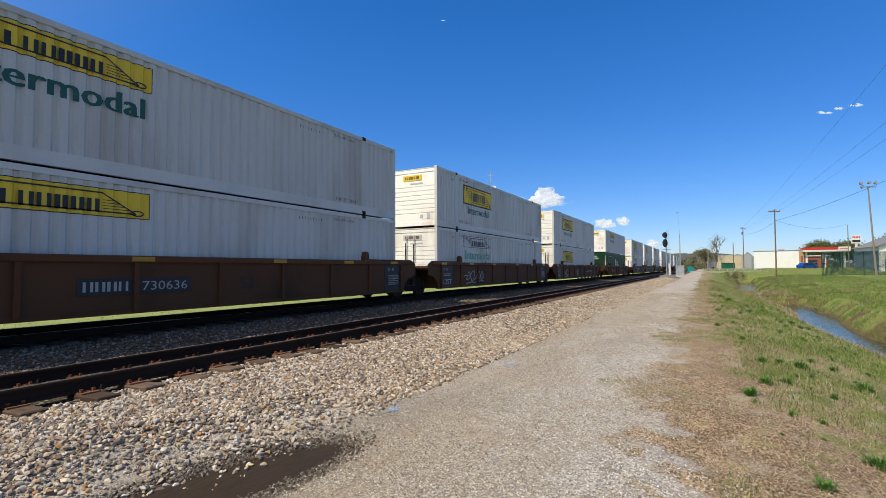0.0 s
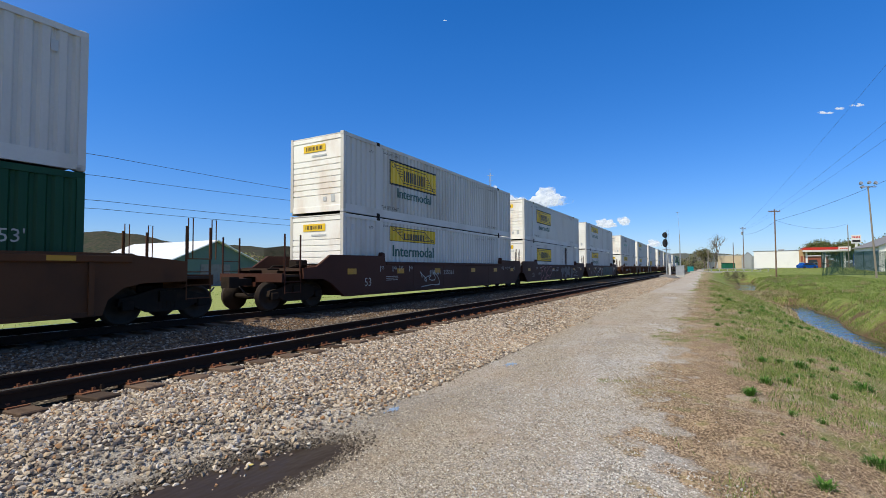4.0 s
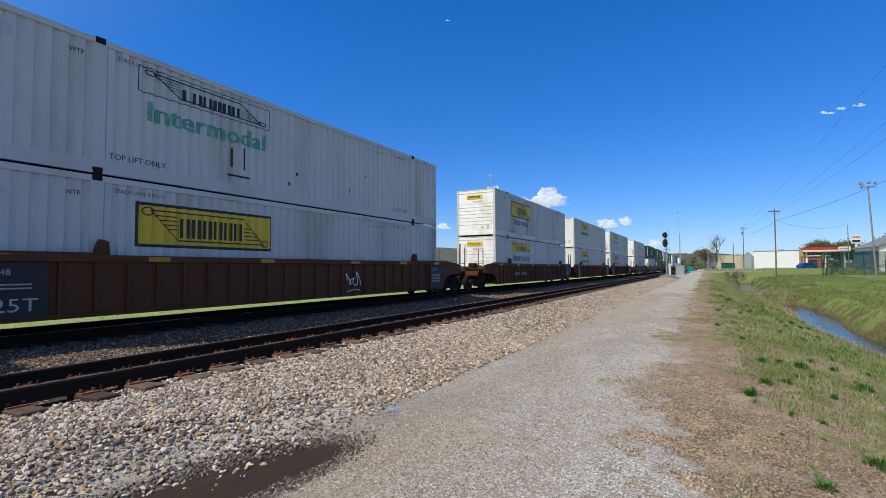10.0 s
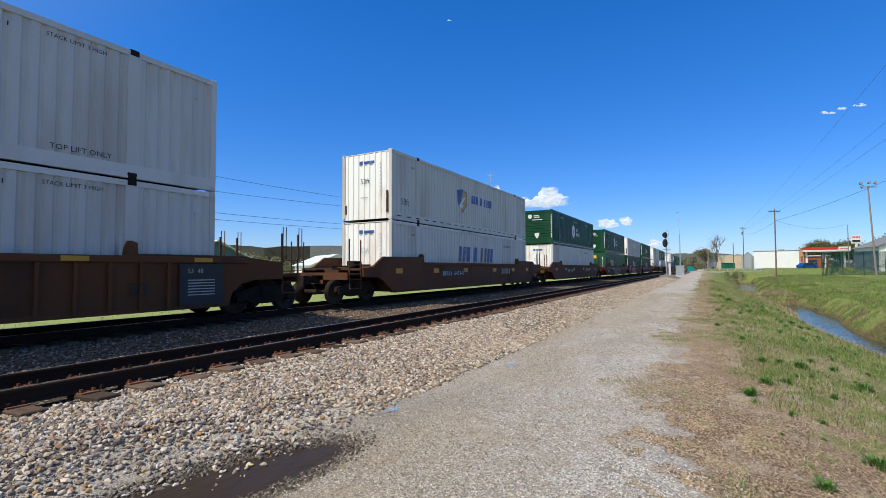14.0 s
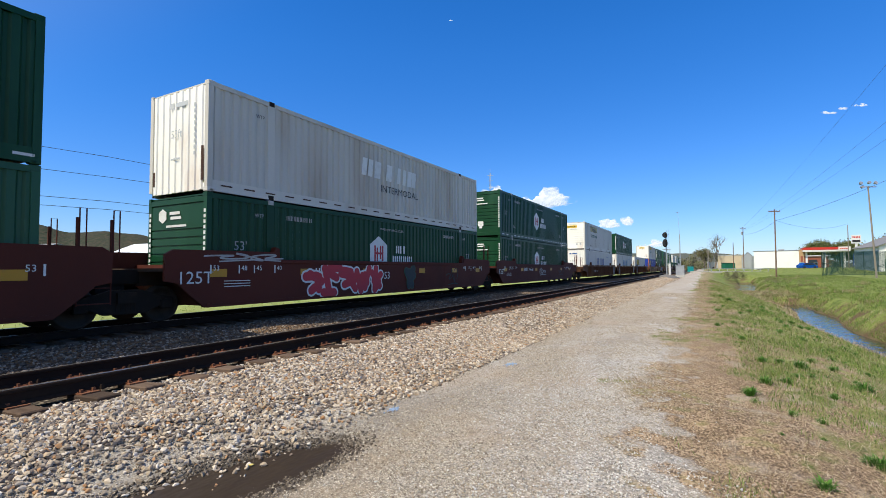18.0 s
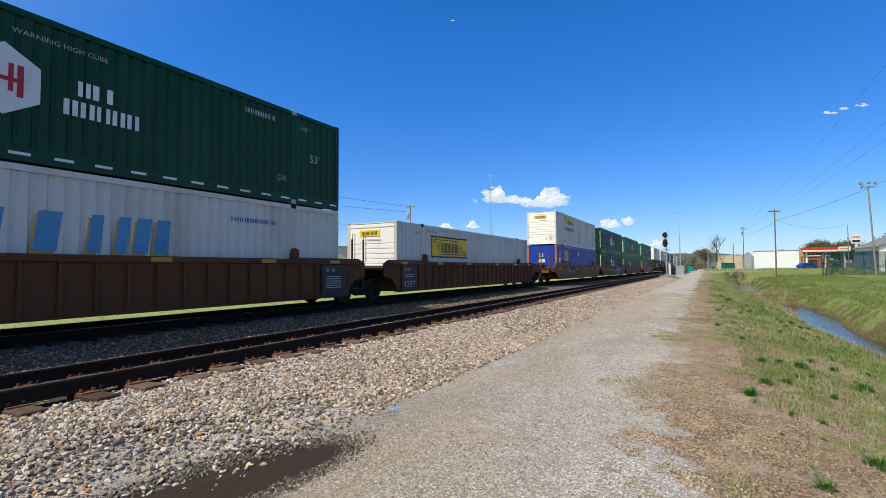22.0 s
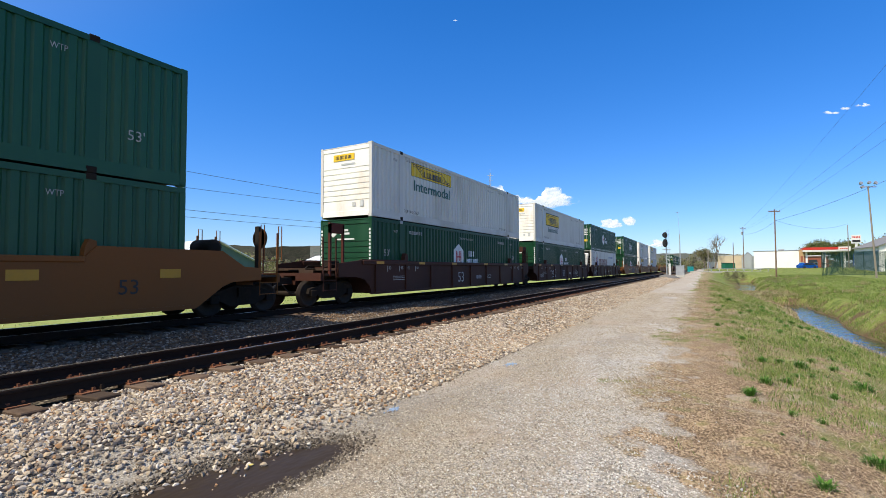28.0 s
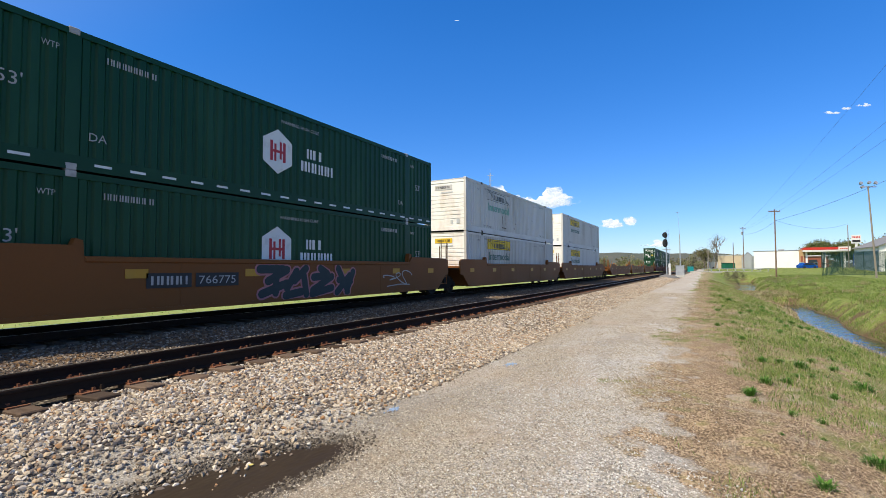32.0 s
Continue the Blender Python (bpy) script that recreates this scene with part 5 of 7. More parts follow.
def olive_box(u):
    c = shell("olive green corrugated container with yellow square sign", "container", LIME, LIME, LIME, "ribbed", LIME)
    square_badge(c, u)
    mark(c, "diamond_plate", panel([[(-4.33, 1.52), (-4.08, 1.80), (-4.33, 2.08), (-4.58, 1.80)]], side_at), DULLMARK, "pale diamond placard")
    for p in (-7.3, 6.75):
        mark(c, "lettering", lettering("53'", 0.24, p, 0.86, side_at), DULLMARK, "white stencilled number")
    mark(c, "number_marking", panel(strokes(-6.9, -5.8, 2.34, 2.50, 9, 0, 4, 0.25), side_at), DULLMARK)
    mark(c, "lettering", lettering("WARNING HIGH CUBE", 0.10, -0.2, 2.40, side_at, 1.6), DULLMARK, "small white words")
    mark(c, "lettering", lettering("WTP", 0.12, 5.3, 2.36, side_at, 0.3), DULLMARK, "white stencilled letters")
    mark(c, "end_sign", panel([rect(-0.55, 0.2, 2.12, 2.5)], lambda u, v: (u, -LONG - 0.006, v)), YELLOW, "small yellow end sign")
    mark(c, "end_marking", panel([[(-0.72, 0.7), (-0.52, 1.0), (-0.72, 1.3), (-0.92, 1.0)], rect(0.9, 1.0, 0.5, 2.3)], lambda u, v: (u, -LONG - 0.006, v)), MARK)
    return c


def blue_box():
    c = shell("deep blue container with orange corner posts, partly repainted", "container", BLUE, BLUE, BLUE, "flat", ORANGEPOST)
    square_badge(c, -5.5, 1.56)
    mark(c, "repaint_patch", stickers([(-2.9, 3.0, 1.05, 1.76)]), BRIGHTBLUE, "brighter blue repainted patch")
    mark(c, "placard", panel([rect(-0.25, 0.2, 2.12, 2.46)], side_at), MARK, "small white placard")
    mark(c, "lettering", lettering("53", 0.42, -7.2, 1.98, side_at), MARK, "white number")
    mark(c, "placard", panel([rect(-7.3, -6.75, 1.40, 1.86)], side_at), MARK, "white data panel")
    mark(c, "number_marking", panel(strokes(4.6, 5.6, 2.2, 2.32, 8, 0, 4, 0.25), side_at), DULLMARK)
    mark(c, "end_marking", panel([rect(-0.35, 0.3, 1.4, 1.7)], lambda u, v: (u, -LONG - 0.006, v)), MARK)
    mark(c, "lettering", lettering("53", 0.36, -0.3, 1.85, lambda u, v: (u, -LONG - 0.006, v)), MARK, "white number")
    return c


def cream_box(style):
    label = {"shield": "off-white container with a shield badge and dark bars", "blue": "off-white container with large slanted blue bars",
             "ghost": "off-white container with nearly erased grey bars", "pale": "aged cream container with pale raised bars, rusty end",
             "bleached": "off-white container with scuffed blue and gold bars"}[style]
    c = shell(label, "container", CREAM if style != "blue" else WHITE, CREAM if style != "blue" else WHITE, LITWHITE, "flat")
    mark(c, "lettering", lettering("WTP", 0.11, -6.6, 2.30, side_at, 0.3), INK, "small stencilled letters")
    mark(c, "slot_row", panel([rect(-7.7 + k * 0.72, -7.35 + k * 0.72, 0.17, 0.21) for k in range(22)], lambda u, v: (HALF + 0.004, u, v)), STAIN, "rust-edged slots")
    if style == "shield":
        o = lambda p, q: (FACE + 0.008, p, q)
        mark(c, "shield_badge", panel([[(-2.29, 2.02), (-1.70, 2.14), (-1.10, 2.00), (-1.13, 1.40), (-1.66, 0.88), (-2.22, 1.36)][::-1]], side_at), BLUEINK, "dark blue shield badge")
        mark(c, "shield_badge", panel([[(-1.62, 2.08), (-1.18, 1.95), (-1.20, 1.42), (-1.66, 0.97), (-1.98, 1.2)][::-1]], o), GOLD, "gold half of the badge")
        mark(c, "shield_badge", panel([[(-2.05, 1.25), (-1.5, 1.75), (-1.35, 1.72), (-1.75, 1.32), (-1.55, 1.3), (-1.9, 1.05)]], lambda p, q: (FACE + 0.011, p, q)), MARK, "white curve on the badge")
        mark(c, "name_bars", panel(strokes(-0.62, 2.2, 1.52, 1.96, 5, 0.12, 5, 0.34), side_at), BLUEINK, "bold dark blue bars")
        mark(c, "lettering", lettering("INTERMODAL", 0.17, -0.7, 1.22, side_at, 2.8), GREYINK, "spaced grey word")
        mark(c, "lettering", lettering("53ft", 0.27, -7.35, 0.68, side_at), INK, "black number")
    elif style in ("blue", "bleached"):
        mark(c, "name_bars", panel(strokes(-2.20, 2.28, 1.22, 1.98, 5, 0.12, 5, 0.30), side_at), GOLD, "gold edge of the bars")
        mark(c, "name_bars", panel(strokes(-2.15, 2.33, 1.27, 2.05, 5, 0.12, 5, 0.30), lambda p, q: (FACE + 0.008, p, q)), BLUEINK if style == "blue" else BLUETAG, "large slanted blue bars")
        mark(c, "number_marking", panel(strokes(3.9, 5.4, 2.2, 2.32, 9, 0, 4, 0.25), side_at), BLUEINK)
    elif style == "ghost":
        mark(c, "name_bars", panel(strokes(-2.15, 2.33, 1.27, 2.05, 5, 0.12, 5, 0.34), side_at), GREYINK, "nearly erased grey bars")
        mark(c, "number_marking", panel(strokes(3.6, 5.6, 2.35, 2.52, 10, 0, 4, 0.25), side_at), BLUEINK)
    else:
        mark(c, "name_bars", panel(strokes(-1.9, 1.9, 1.50, 2.16, 5, 0.12, 5, 0.34), side_at), MARK, "pale raised bars")
        mark(c, "lettering", lettering("INTERMODAL", 0.27, -0.7, 1.02, side_at, 2.7), INK, "black word")
    back = lambda u, v: (u, -LONG - 0.004, v)
    mark(c, "end_marking", panel([rect(-0.12, 0.42, 2.38, 2.50), rect(-0.36, -0.18, 2.36, 2.52)], back), BLUEINK if style != "pale" else GREYINK)
    mark(c, "lettering", lettering("53ft", 0.22, -0.3, 1.55, back), INK if style == "shield" else GREYINK, "stencilled length mark")
    mark(c, "end_marking", panel([rect(0.70, 0.76, 1.0 + 0.16 * k, 1.10 + 0.16 * k) for k in range(9)] + [rect(-0.3, 0.1, 0.95, 1.0)], back), GREYINK)
    mark(c, "rust_speckle", panel([rect(1.02, 1.13, 0.3, 1.2), rect(-1.13, -1.04, 0.3, 0.7)], lambda u, v: (u, -LONG - 0.003, v)), STAIN, "rust streaks on the end")
    return c


def reefer_box():
    c = shell("white refrigerated container with red bars, open end frame", "container", WHITE, WHITE, LITWHITE, "none")
    part("insulated_panel", box(HALF - 0.05, HALF - 0.004, -LONG + 1.15, LONG - 0.12, 0.28, 2.78), WHITE, c, "smooth white insulated side panel")
    o = lambda p, q: (HALF + 0.001, p, q)
    part("bulkhead", boxes((-1.2, 1.2, -LONG + 1.05, -LONG + 1.15, 0.2, 2.8)), WHITE, c)
    part("cooling_unit", box(-0.95, 0.95, -LONG + 0.12, -LONG + 1.05, 0.35, 2.55, bevel=0.08), MARK, c, "rounded white cooling unit")
    part("grille", boxes(*[(0.955, 0.975, -LONG + 0.2, -LONG + 0.95, 0.55 + k * 0.3, 0.75 + k * 0.3) for k in range(6)]), INK, c, "dark cooling grilles")
    for s in (-1, 1):
        part("brace", rod((s * 1.22, -LONG + 0.08, 2.7), (s * 1.22, -LONG + 1.1, 1.0), 0.05, None, 6), MARK, c, "white diagonal brace")
    mark(c, "lettering", lettering("WTP", 0.17, -6.75, 2.50, o, 0.42), INK, "black stencilled letters")
    mark(c, "lettering", lettering("TARE WEIGHT", 0.13, -7.05, 1.95, o, 0.85), INK, "black stencilled words")
    mark(c, "number_marking", panel(strokes(-7.0, -6.3, 1.72, 1.85, 6, 0, 2, 0.3), o), INK)
    mark(c, "crest", panel([rect(-5.25, -4.62, 0.95, 1.75), [(-5.1, 1.8), (-4.75, 1.8), (-4.8, 2.5), (-5.05, 2.5)]], o), BLUEINK, "blue field of a painted crest")
    mark(c, "crest", panel([rect(-5.5, -5.28, 1.2, 2.2), rect(-4.58, -4.36, 1.2, 2.2)], o), REDINK, "red flanks of the crest")
    mark(c, "crest", panel([[(-5.15, 2.1), (-4.7, 2.1), (-4.8, 2.55), (-5.05, 2.55)], rect(-5.35, -4.5, 0.98, 1.12)], lambda p, q: (HALF + 0.003, p, q)), GOLD, "gold top of the crest")
    mark(c, "name_bars", panel(strokes(-3.85, 1.66, 1.18, 1.98, 8, 0, 12, 0.33), o), OXBLOOD, "row of bold dark red bars")
    mark(c, "name_bars", panel(strokes(2.25, 5.45, 2.12, 2.34, 9, 0, 13, 0.22), o), BLUEINK, "row of thin blue bars")
    mark(c, "lettering", lettering("STACK LIMIT 3 HIGH", 0.09, -5.6, 2.58, o, 1.15), INK, "small stencilled words")
    return c


# ---- well cars ----
SIDE = 1.49


def wheel_part(parent, y, s):
    prof = [(-0.07, 0.455), (-0.045, 0.455), (-0.04, 0.425), (0.065, 0.42), (0.065, 0.36), (0.02, 0.34), (0.0, 0.15), (0.08, 0.12), (0.08, 0.02)]
    w = part("wheel", lathe([(d * s, r) for d, r in prof], "x", 22), WHEELSTEEL, parent, "dark steel wheel with a bright rim", True)
    w.matrix_basis = pose(s * 0.79, y, 0.425)
    return w


def bogie(car, y):
    bm = boxes((-1.12, 1.12, -0.20, 0.20, 0.50, 0.74), (-0.35, 0.35, -0.3, 0.3, 0.72, 0.92))
    b = part("bogie", bm, GRIME, car, "grimy cast steel bogie")
    b.matrix_basis = pose(0, y, 0)
    frame_outline = [(-1.08, 0.44), (-1.05, 0.60), (-0.75, 0.66), (-0.30, 0.80), (0.30, 0.80), (0.75, 0.66), (1.05, 0.60), (1.08, 0.44), (0.72, 0.40), (0.42, 0.26), (-0.42, 0.26), (-0.72, 0.40)]
    for s in (-1, 1):
        part("side_frame", prism(frame_outline, "x", s * 0.98 - 0.06, s * 0.98 + 0.06), GRIME, b, "cast side frame")
        bm = bmesh.new()
        for k in range(5):
            rod((s * 1.0, -0.20 + k * 0.1, 0.32), (s * 1.0, -0.20 + k * 0.1, 0.52), 0.045, None, 8, bm)
        part("springs", bm, RAILSIDE, b)
        for yy in ((-0.89, 0.89) if s > 0 else ()):
            part("axle_box", box(min(s * 0.93, s * 1.10), max(s * 0.93, s * 1.10), yy - 0.13, yy + 0.13, 0.33, 0.55, bevel=0.02), GRIME, b)
        for yy in (-0.89, 0.89):
            wheel_part(b, yy, s)
    for yy in (-0.89, 0.89):
        part("axle", rod((-0.8, yy, 0.425), (0.8, yy, 0.425), 0.085, None, 10), GRIME, b)
    return b


def car_side(style, ends):
    """The outline of a car's side in y and z."""
    def half(kind):
        tip = 10.15 if kind == "C" else 9.25
        if style == "smooth":
            if kind == "A":
                return [(8.25, 0.31), (8.72, 0.70), (8.95, 0.92), (tip, 0.98), (tip, 1.60), (9.05, 1.72), (6.1, 1.74), (5.9, 1.52)]
            return [(8.25, 0.31), (8.95, 0.80), (9.25, 0.92), (tip, 0.95), (tip, 1.28), (9.6, 1.32), (8.95, 1.72), (6.1, 1.74), (5.9, 1.52)]
        return [(8.35, 0.31), (8.45, 0.62), (8.75, 0.86), (9.15, 0.95), (tip, 0.97), (tip, 1.44), (9.0, 1.56), (8.9, 1.60), (6.12, 1.60), (6.0, 1.52)]
    far = half(ends[1])
    near = [(-y, z) for y, z in reversed(half(ends[0]))]
    return far + near


def stands(car, y, colour, loop=True, tall=1.0):
    for s in (-1, 1):
        for d in (0.0, 0.62):
            part("handrail", tube([(s * 1.42, y + d, 0.95), (s * 1.42, y + d, 2.30 * tall)], 0.028, 6), colour, car)
            if loop:
                part("grab_loop", tube([(s * 1.42, y + d + 0.04, 1.5), (s * 1.42, y + d + 0.04, 2.5 * tall), (s * 1.42, y + d + 0.16, 2.5 * tall), (s * 1.42, y + d + 0.16, 1.5)], 0.014, 5), colour, car)
        bm = bmesh.new()
        for k in range(4):
            rod((s * 1.44, y, 0.55 + k * 0.32), (s * 1.44, y + 0.62, 0.55 + k * 0.32), 0.014, None, 5, bm)
        rod((s * 1.44, y, 0.52), (s * 1.44, y, 1.2), 0.016, None, 5, bm), rod((s * 1.44, y + 0.62, 0.52), (s * 1.44, y + 0.62, 1.2), 0.016, None, 5, bm)
        part("ladder", bm, colour, car)


def coupler_end(car, e, colour):
    y = e * 10.9
    part("draft_sill", boxes((-0.28, 0.28, min(e * 9.2, e * 10.9), max(e * 9.2, e * 10.9), 0.72, 1.02)), colour, car)
    bm = boxes((-0.11, 0.11, min(e * 10.9, e * 11.45), max(e * 10.9, e * 11.45), 0.75, 0.97), (-0.22, 0.16, min(e * 11.40, e * 11.72), max(e * 11.40, e * 11.72), 0.70, 1.02))
    part("coupler", bm, GRIME, car, "cast steel knuckle coupler")
    hose = [(0.45, e * (10.7 + 0.1 * k), 0.75 - 0.32 * math.sin(k / 9 * math.pi)) for k in range(10)]
    part("air_hose", tube(hose, 0.022, 6), INK, car, "black rubber air hose")
    bm = boxes((-1.42, 1.42, min(e * 10.15, e * 10.85), max(e * 10.15, e * 10.85), 1.02, 1.08))
    part("end_deck", bm, DECK, car)
    for x, z in ((-0.55, 1.36), (0.62, 1.40)):
        part("brake_pipe", tube([(x, e * 8.6, z), (x, e * 9.5, z), (x * 0.7, e * 9.9, z - 0.15), (x * 0.7, e * 10.6, z - 0.15)], 0.03, 6), GRIME, car, "dark brake pipe")
    part("valve_box", box(0.15, 0.55, min(e * 9.0, e * 9.5), max(e * 9.0, e * 9.5), 1.28, 1.56, bevel=0.04), GRIME, car, "grimy brake valve")
    part("end_beam", boxes((-1.42, 1.42, min(e * 10.78, e * 10.9), max(e * 10.78, e * 10.9), 0.86, 1.12)), colour, car)
    stands(car, 10.18 if e > 0 else -10.80, colour, loop=e > 0)


def well_car(style, colour, ends, label, dress):
    """A well car. ends: C has a coupler, A is hinged to the next unit; the far hinge carries the shared bogie."""
    car = thing("well_car", label, "freight car", "cars of the train")
    outline = car_side(style, ends)
    for s in (-1, 1):
        thick = 0.05 if style != "smooth" else 0.09
        part("side_plate", prism(outline, "x", s * SIDE - thick / 2, s * SIDE + thick / 2), WEBBROWN if label.endswith("faded stencils") else colour, car)
        part("bottom_chord", boxes((min(s * 1.30, s * (SIDE + 0.06)), max(s * 1.30, s * (SIDE + 0.06)), -8.2, 8.2, 0.305, 0.40)), colour, car)
        if style != "smooth":
            part("top_chord", box(s * SIDE - 0.09, s * SIDE + 0.09, -8.9, 8.9, 1.40, 1.555, bevel=0.02), colour, car, "lighter worn top chord")
            n, gap = {"rib2": (9, 2.03), "rib6": (27, 0.615)}[style]
            w = 0.05 if style == "rib2" else 0.035
            rib = baked(box(-0.055, 0.055, -w, w, 0.34, 1.40), "rib", colour)
            for k in range(n if s > 0 else 0):
                o = new("rib", rib)
                o.parent = car
                o.matrix_basis = pose(s * (SIDE + 0.035), (k - (n - 1) / 2) * gap, 0)
        else:
            part("top_chord", box(s * SIDE - 0.07, s * SIDE + 0.075, -5.88, 5.88, 1.40, 1.525, bevel=0.02), colour, car)
            for y in (-3.9, -1.3, 1.3, 3.9):
                part("weld_seam", boxes((s * SIDE - 0.05, s * SIDE + 0.052, y - 0.012, y + 0.012, 0.34, 1.40)), colour, car)
        for y in (-6.0, 6.0):
            part("guide_bracket", prism([(y - 0.13, 1.50), (y + 0.13, 1.50), (y + 0.10, 1.84), (y - 0.03, 1.88), (y - 0.10, 1.72)], "x", s * 1.40 - 0.09, s * 1.40 + 0.09), colour, car)
    bm = boxes(*[(-1.46, 1.46, y - 0.12, y + 0.12, 0.31, 0.342) for y in (-7.7, -6.0, -3.0, 0.0, 3.0, 6.0, 7.7)])
    slab(bm, -0.2, 0.2, -8.2, 8.2, 0.308, 0.338)
    part("well_floor", bm, GRIME, car)
    for e, kind in ((-1, ends[0]), (1, ends[1])):
        tip = 10.15 if kind == "C" else 9.25
        part("end_bulkhead", boxes((-1.46, 1.46, min(e * 8.25, e * 8.34), max(e * 8.25, e * 8.34), 0.36, 1.38)), colour, car)
        part("end_platform", boxes((-1.46, 1.46, min(e * 8.3, e * tip), max(e * 8.3, e * tip), 1.20, 1.28), (-0.35, 0.35, min(e * 8.3, e * tip), max(e * 8.3, e * tip), 0.86, 1.2)), DECK, car)
        if kind == "C":
            bogie(car, e * 9.95)
            coupler_end(car, e, colour)
        else:
            part("hinge_casting", boxes((-0.4, 0.4, min(e * 9.2, e * 9.8), max(e * 9.2, e * 9.8), 0.92, 1.25)), GRIME, car, "cast articulation joint")
            if e > 0:
                bogie(car, 9.775)
                stands(car, 8.65, colour, True, 1.0)
    out_by = {"smooth": 0.062, "rib2": 0.04, "rib6": 0.094}[style]
    o = lambda p, q: (SIDE + out_by, p, q)
    top = lambda p, q: (SIDE + 0.095, p, q)
    for y in (-7.9, -4.9, -1.9, 1.9, 4.9, 7.6):
        z, t = (1.06, 0.20) if style == "smooth" else (1.43, 0.10)
        part("reflector", panel([rect(y - 0.24, y + 0.24, z, z + t)], o if style == "smooth" else top), REFLECT, car, "amber reflector strip")
    dress(car, o)
    return car


def plate_words(car, o, number, at_y, dark=True, z=0.80):
    """A dark panel with bars for the owner's mark and the car's number."""
    if dark:
        part("number_panel", panel([rect(at_y, at_y + 1.05, z - 0.07, z + 0.27), rect(at_y + 1.15, at_y + 2.35, z - 0.07, z + 0.27)], o), BLACK, car, "black number panel")
    up = lambda p, q: (o(p, q)[0] + 0.004, p, q)
    each("mark_bar", panel(strokes(at_y + 0.10, at_y + 0.98, z, z + 0.20, 4, 0, 3, 0.26), up), DULLMARK, car, "pale bars of the owner's mark")
    part("number", lettering(number, 0.20, at_y + 1.24, z, up, 1.02), DULLMARK, car, "pale car number")


def stencils(car, o, y, material=DULLMARK):
    up = lambda p, q: (o(p, q)[0] + 0.004, p, q)
    for d, t in ((0.0, "53"), (0.82, "48"), (1.30, "45"), (2.0, "40")):
        part("stencil", lettering(t, 0.13, y + d, 1.22, up), material, car, "pale stencilled size mark")
        part("stencil_tick", panel([rect(y + d - 0.09, y + d - 0.05, 1.14, 1.36)], up), material, car)
    for d, t in ((0.0, "40"), (0.62, "45"), (1.12, "48"), (1.95, "53")):
        part("stencil", lettering(t, 0.13, 5.85 + d, 1.22, up), material, car, "pale stencilled size mark")
        part("stencil_tick", panel([rect(6.12 + d, 6.16 + d, 1.14, 1.36)], up), material, car)
    part("stencil_block", panel([rect(y + 0.3, y + 1.1, 0.94 - 0.07 * k, 0.96 - 0.07 * k) for k in range(3)], up), material, car)


def data_panel(car, o, y, text):
    part("data_panel", panel([rect(y, y + 1.15, 0.38, 1.38)], o), BLACK, car, "black data panel")
    up = lambda p, q: (o(p, q)[0] + 0.004, p, q)
    if text:
        part("stencil", lettering(text, 0.24, y + 0.2, 0.50, up, 0.8), DULLMARK, car, "pale stencilled load mark")
    part("stencil", lettering("53  48", 0.11, y + 0.2, 1.16, up), DULLMARK, car, "pale stencilled size mark")
    part("stencil_block", panel([rect(y + 0.2, y + 0.9, 0.98 - 0.07 * k, 1.005 - 0.07 * k) for k in range(2 if text else 6)], up), DULLMARK, car)


def capsule(a, b, r, n=5):
    """A rounded stroke from a to b as an outline."""
    t = math.atan2(b[1] - a[1], b[0] - a[0])
    out = [(b[0] + r * math.cos(t - math.pi / 2 + math.pi * k / n), b[1] + r * math.sin(t - math.pi / 2 + math.pi * k / n)) for k in range(n + 1)]
    return out + [(a[0] + r * math.cos(t + math.pi / 2 + math.pi * k / n), a[1] + r * math.sin(t + math.pi / 2 + math.pi * k / n)) for k in range(n + 1)]


def scrawl(car, o, y0, y1, z0, z1, fill, line, seed, n=5, fat=0.17, edge=0.055, slant=0.10, ends=5):
    """A spray-painted tag of fat overlapping strokes with an outline, no letters."""
    rnd = random.Random(seed)
    w, h = (y1 - y0) / n, z1 - z0
    strokes_ = []
    for k in range(n):
        a, b = y0 + (k + 0.22) * w, y0 + (k + 0.82) * w
        lo, mid, hi = z0 + rnd.uniform(0.10, 0.2) * h, z0 + rnd.uniform(0.42, 0.6) * h, z1 - rnd.uniform(0.10, 0.22) * h
        every = [((a, lo), (a, hi)), ((b, lo), (b, hi)), ((a, hi), (b, hi)), ((a, mid), (b, mid)), ((a, lo), (b, lo)), ((a, hi), (b, lo)), ((a, mid), (b, hi)), ((a, lo), (b, mid))]
        off = lambda p: (p[0] + rnd.uniform(-0.22, 0.22) * w, min(z1 - 0.08 * h, max(z0 + 0.08 * h, p[1] + rnd.uniform(-0.2, 0.2) * h)))
        strokes_ += [(off(a_), off(b_)) for a_, b_ in rnd.sample(every, 4)]
    lean = lambda p: (p[0] + slant * (p[1] - z0), p[1])
    for name, r, material, lift in (("spray-painted outline", fat * h * 0.75 + edge, line, 0.003), ("spray-painted filling", fat * h * 0.75, fill, 0.008)):
        bm = bmesh.new()
        for k, (a, b) in enumerate(strokes_):
            loop = capsule(lean(a), lean(b), r, ends)
            bm.faces.new([bm.verts.new((o(p, q)[0] + lift + 0.0001 * k, p, min(1.385, max(0.36, q)))) for p, q in loop])
        tagged(part("graffiti", bm, material, car, name), name, kind="stuff")


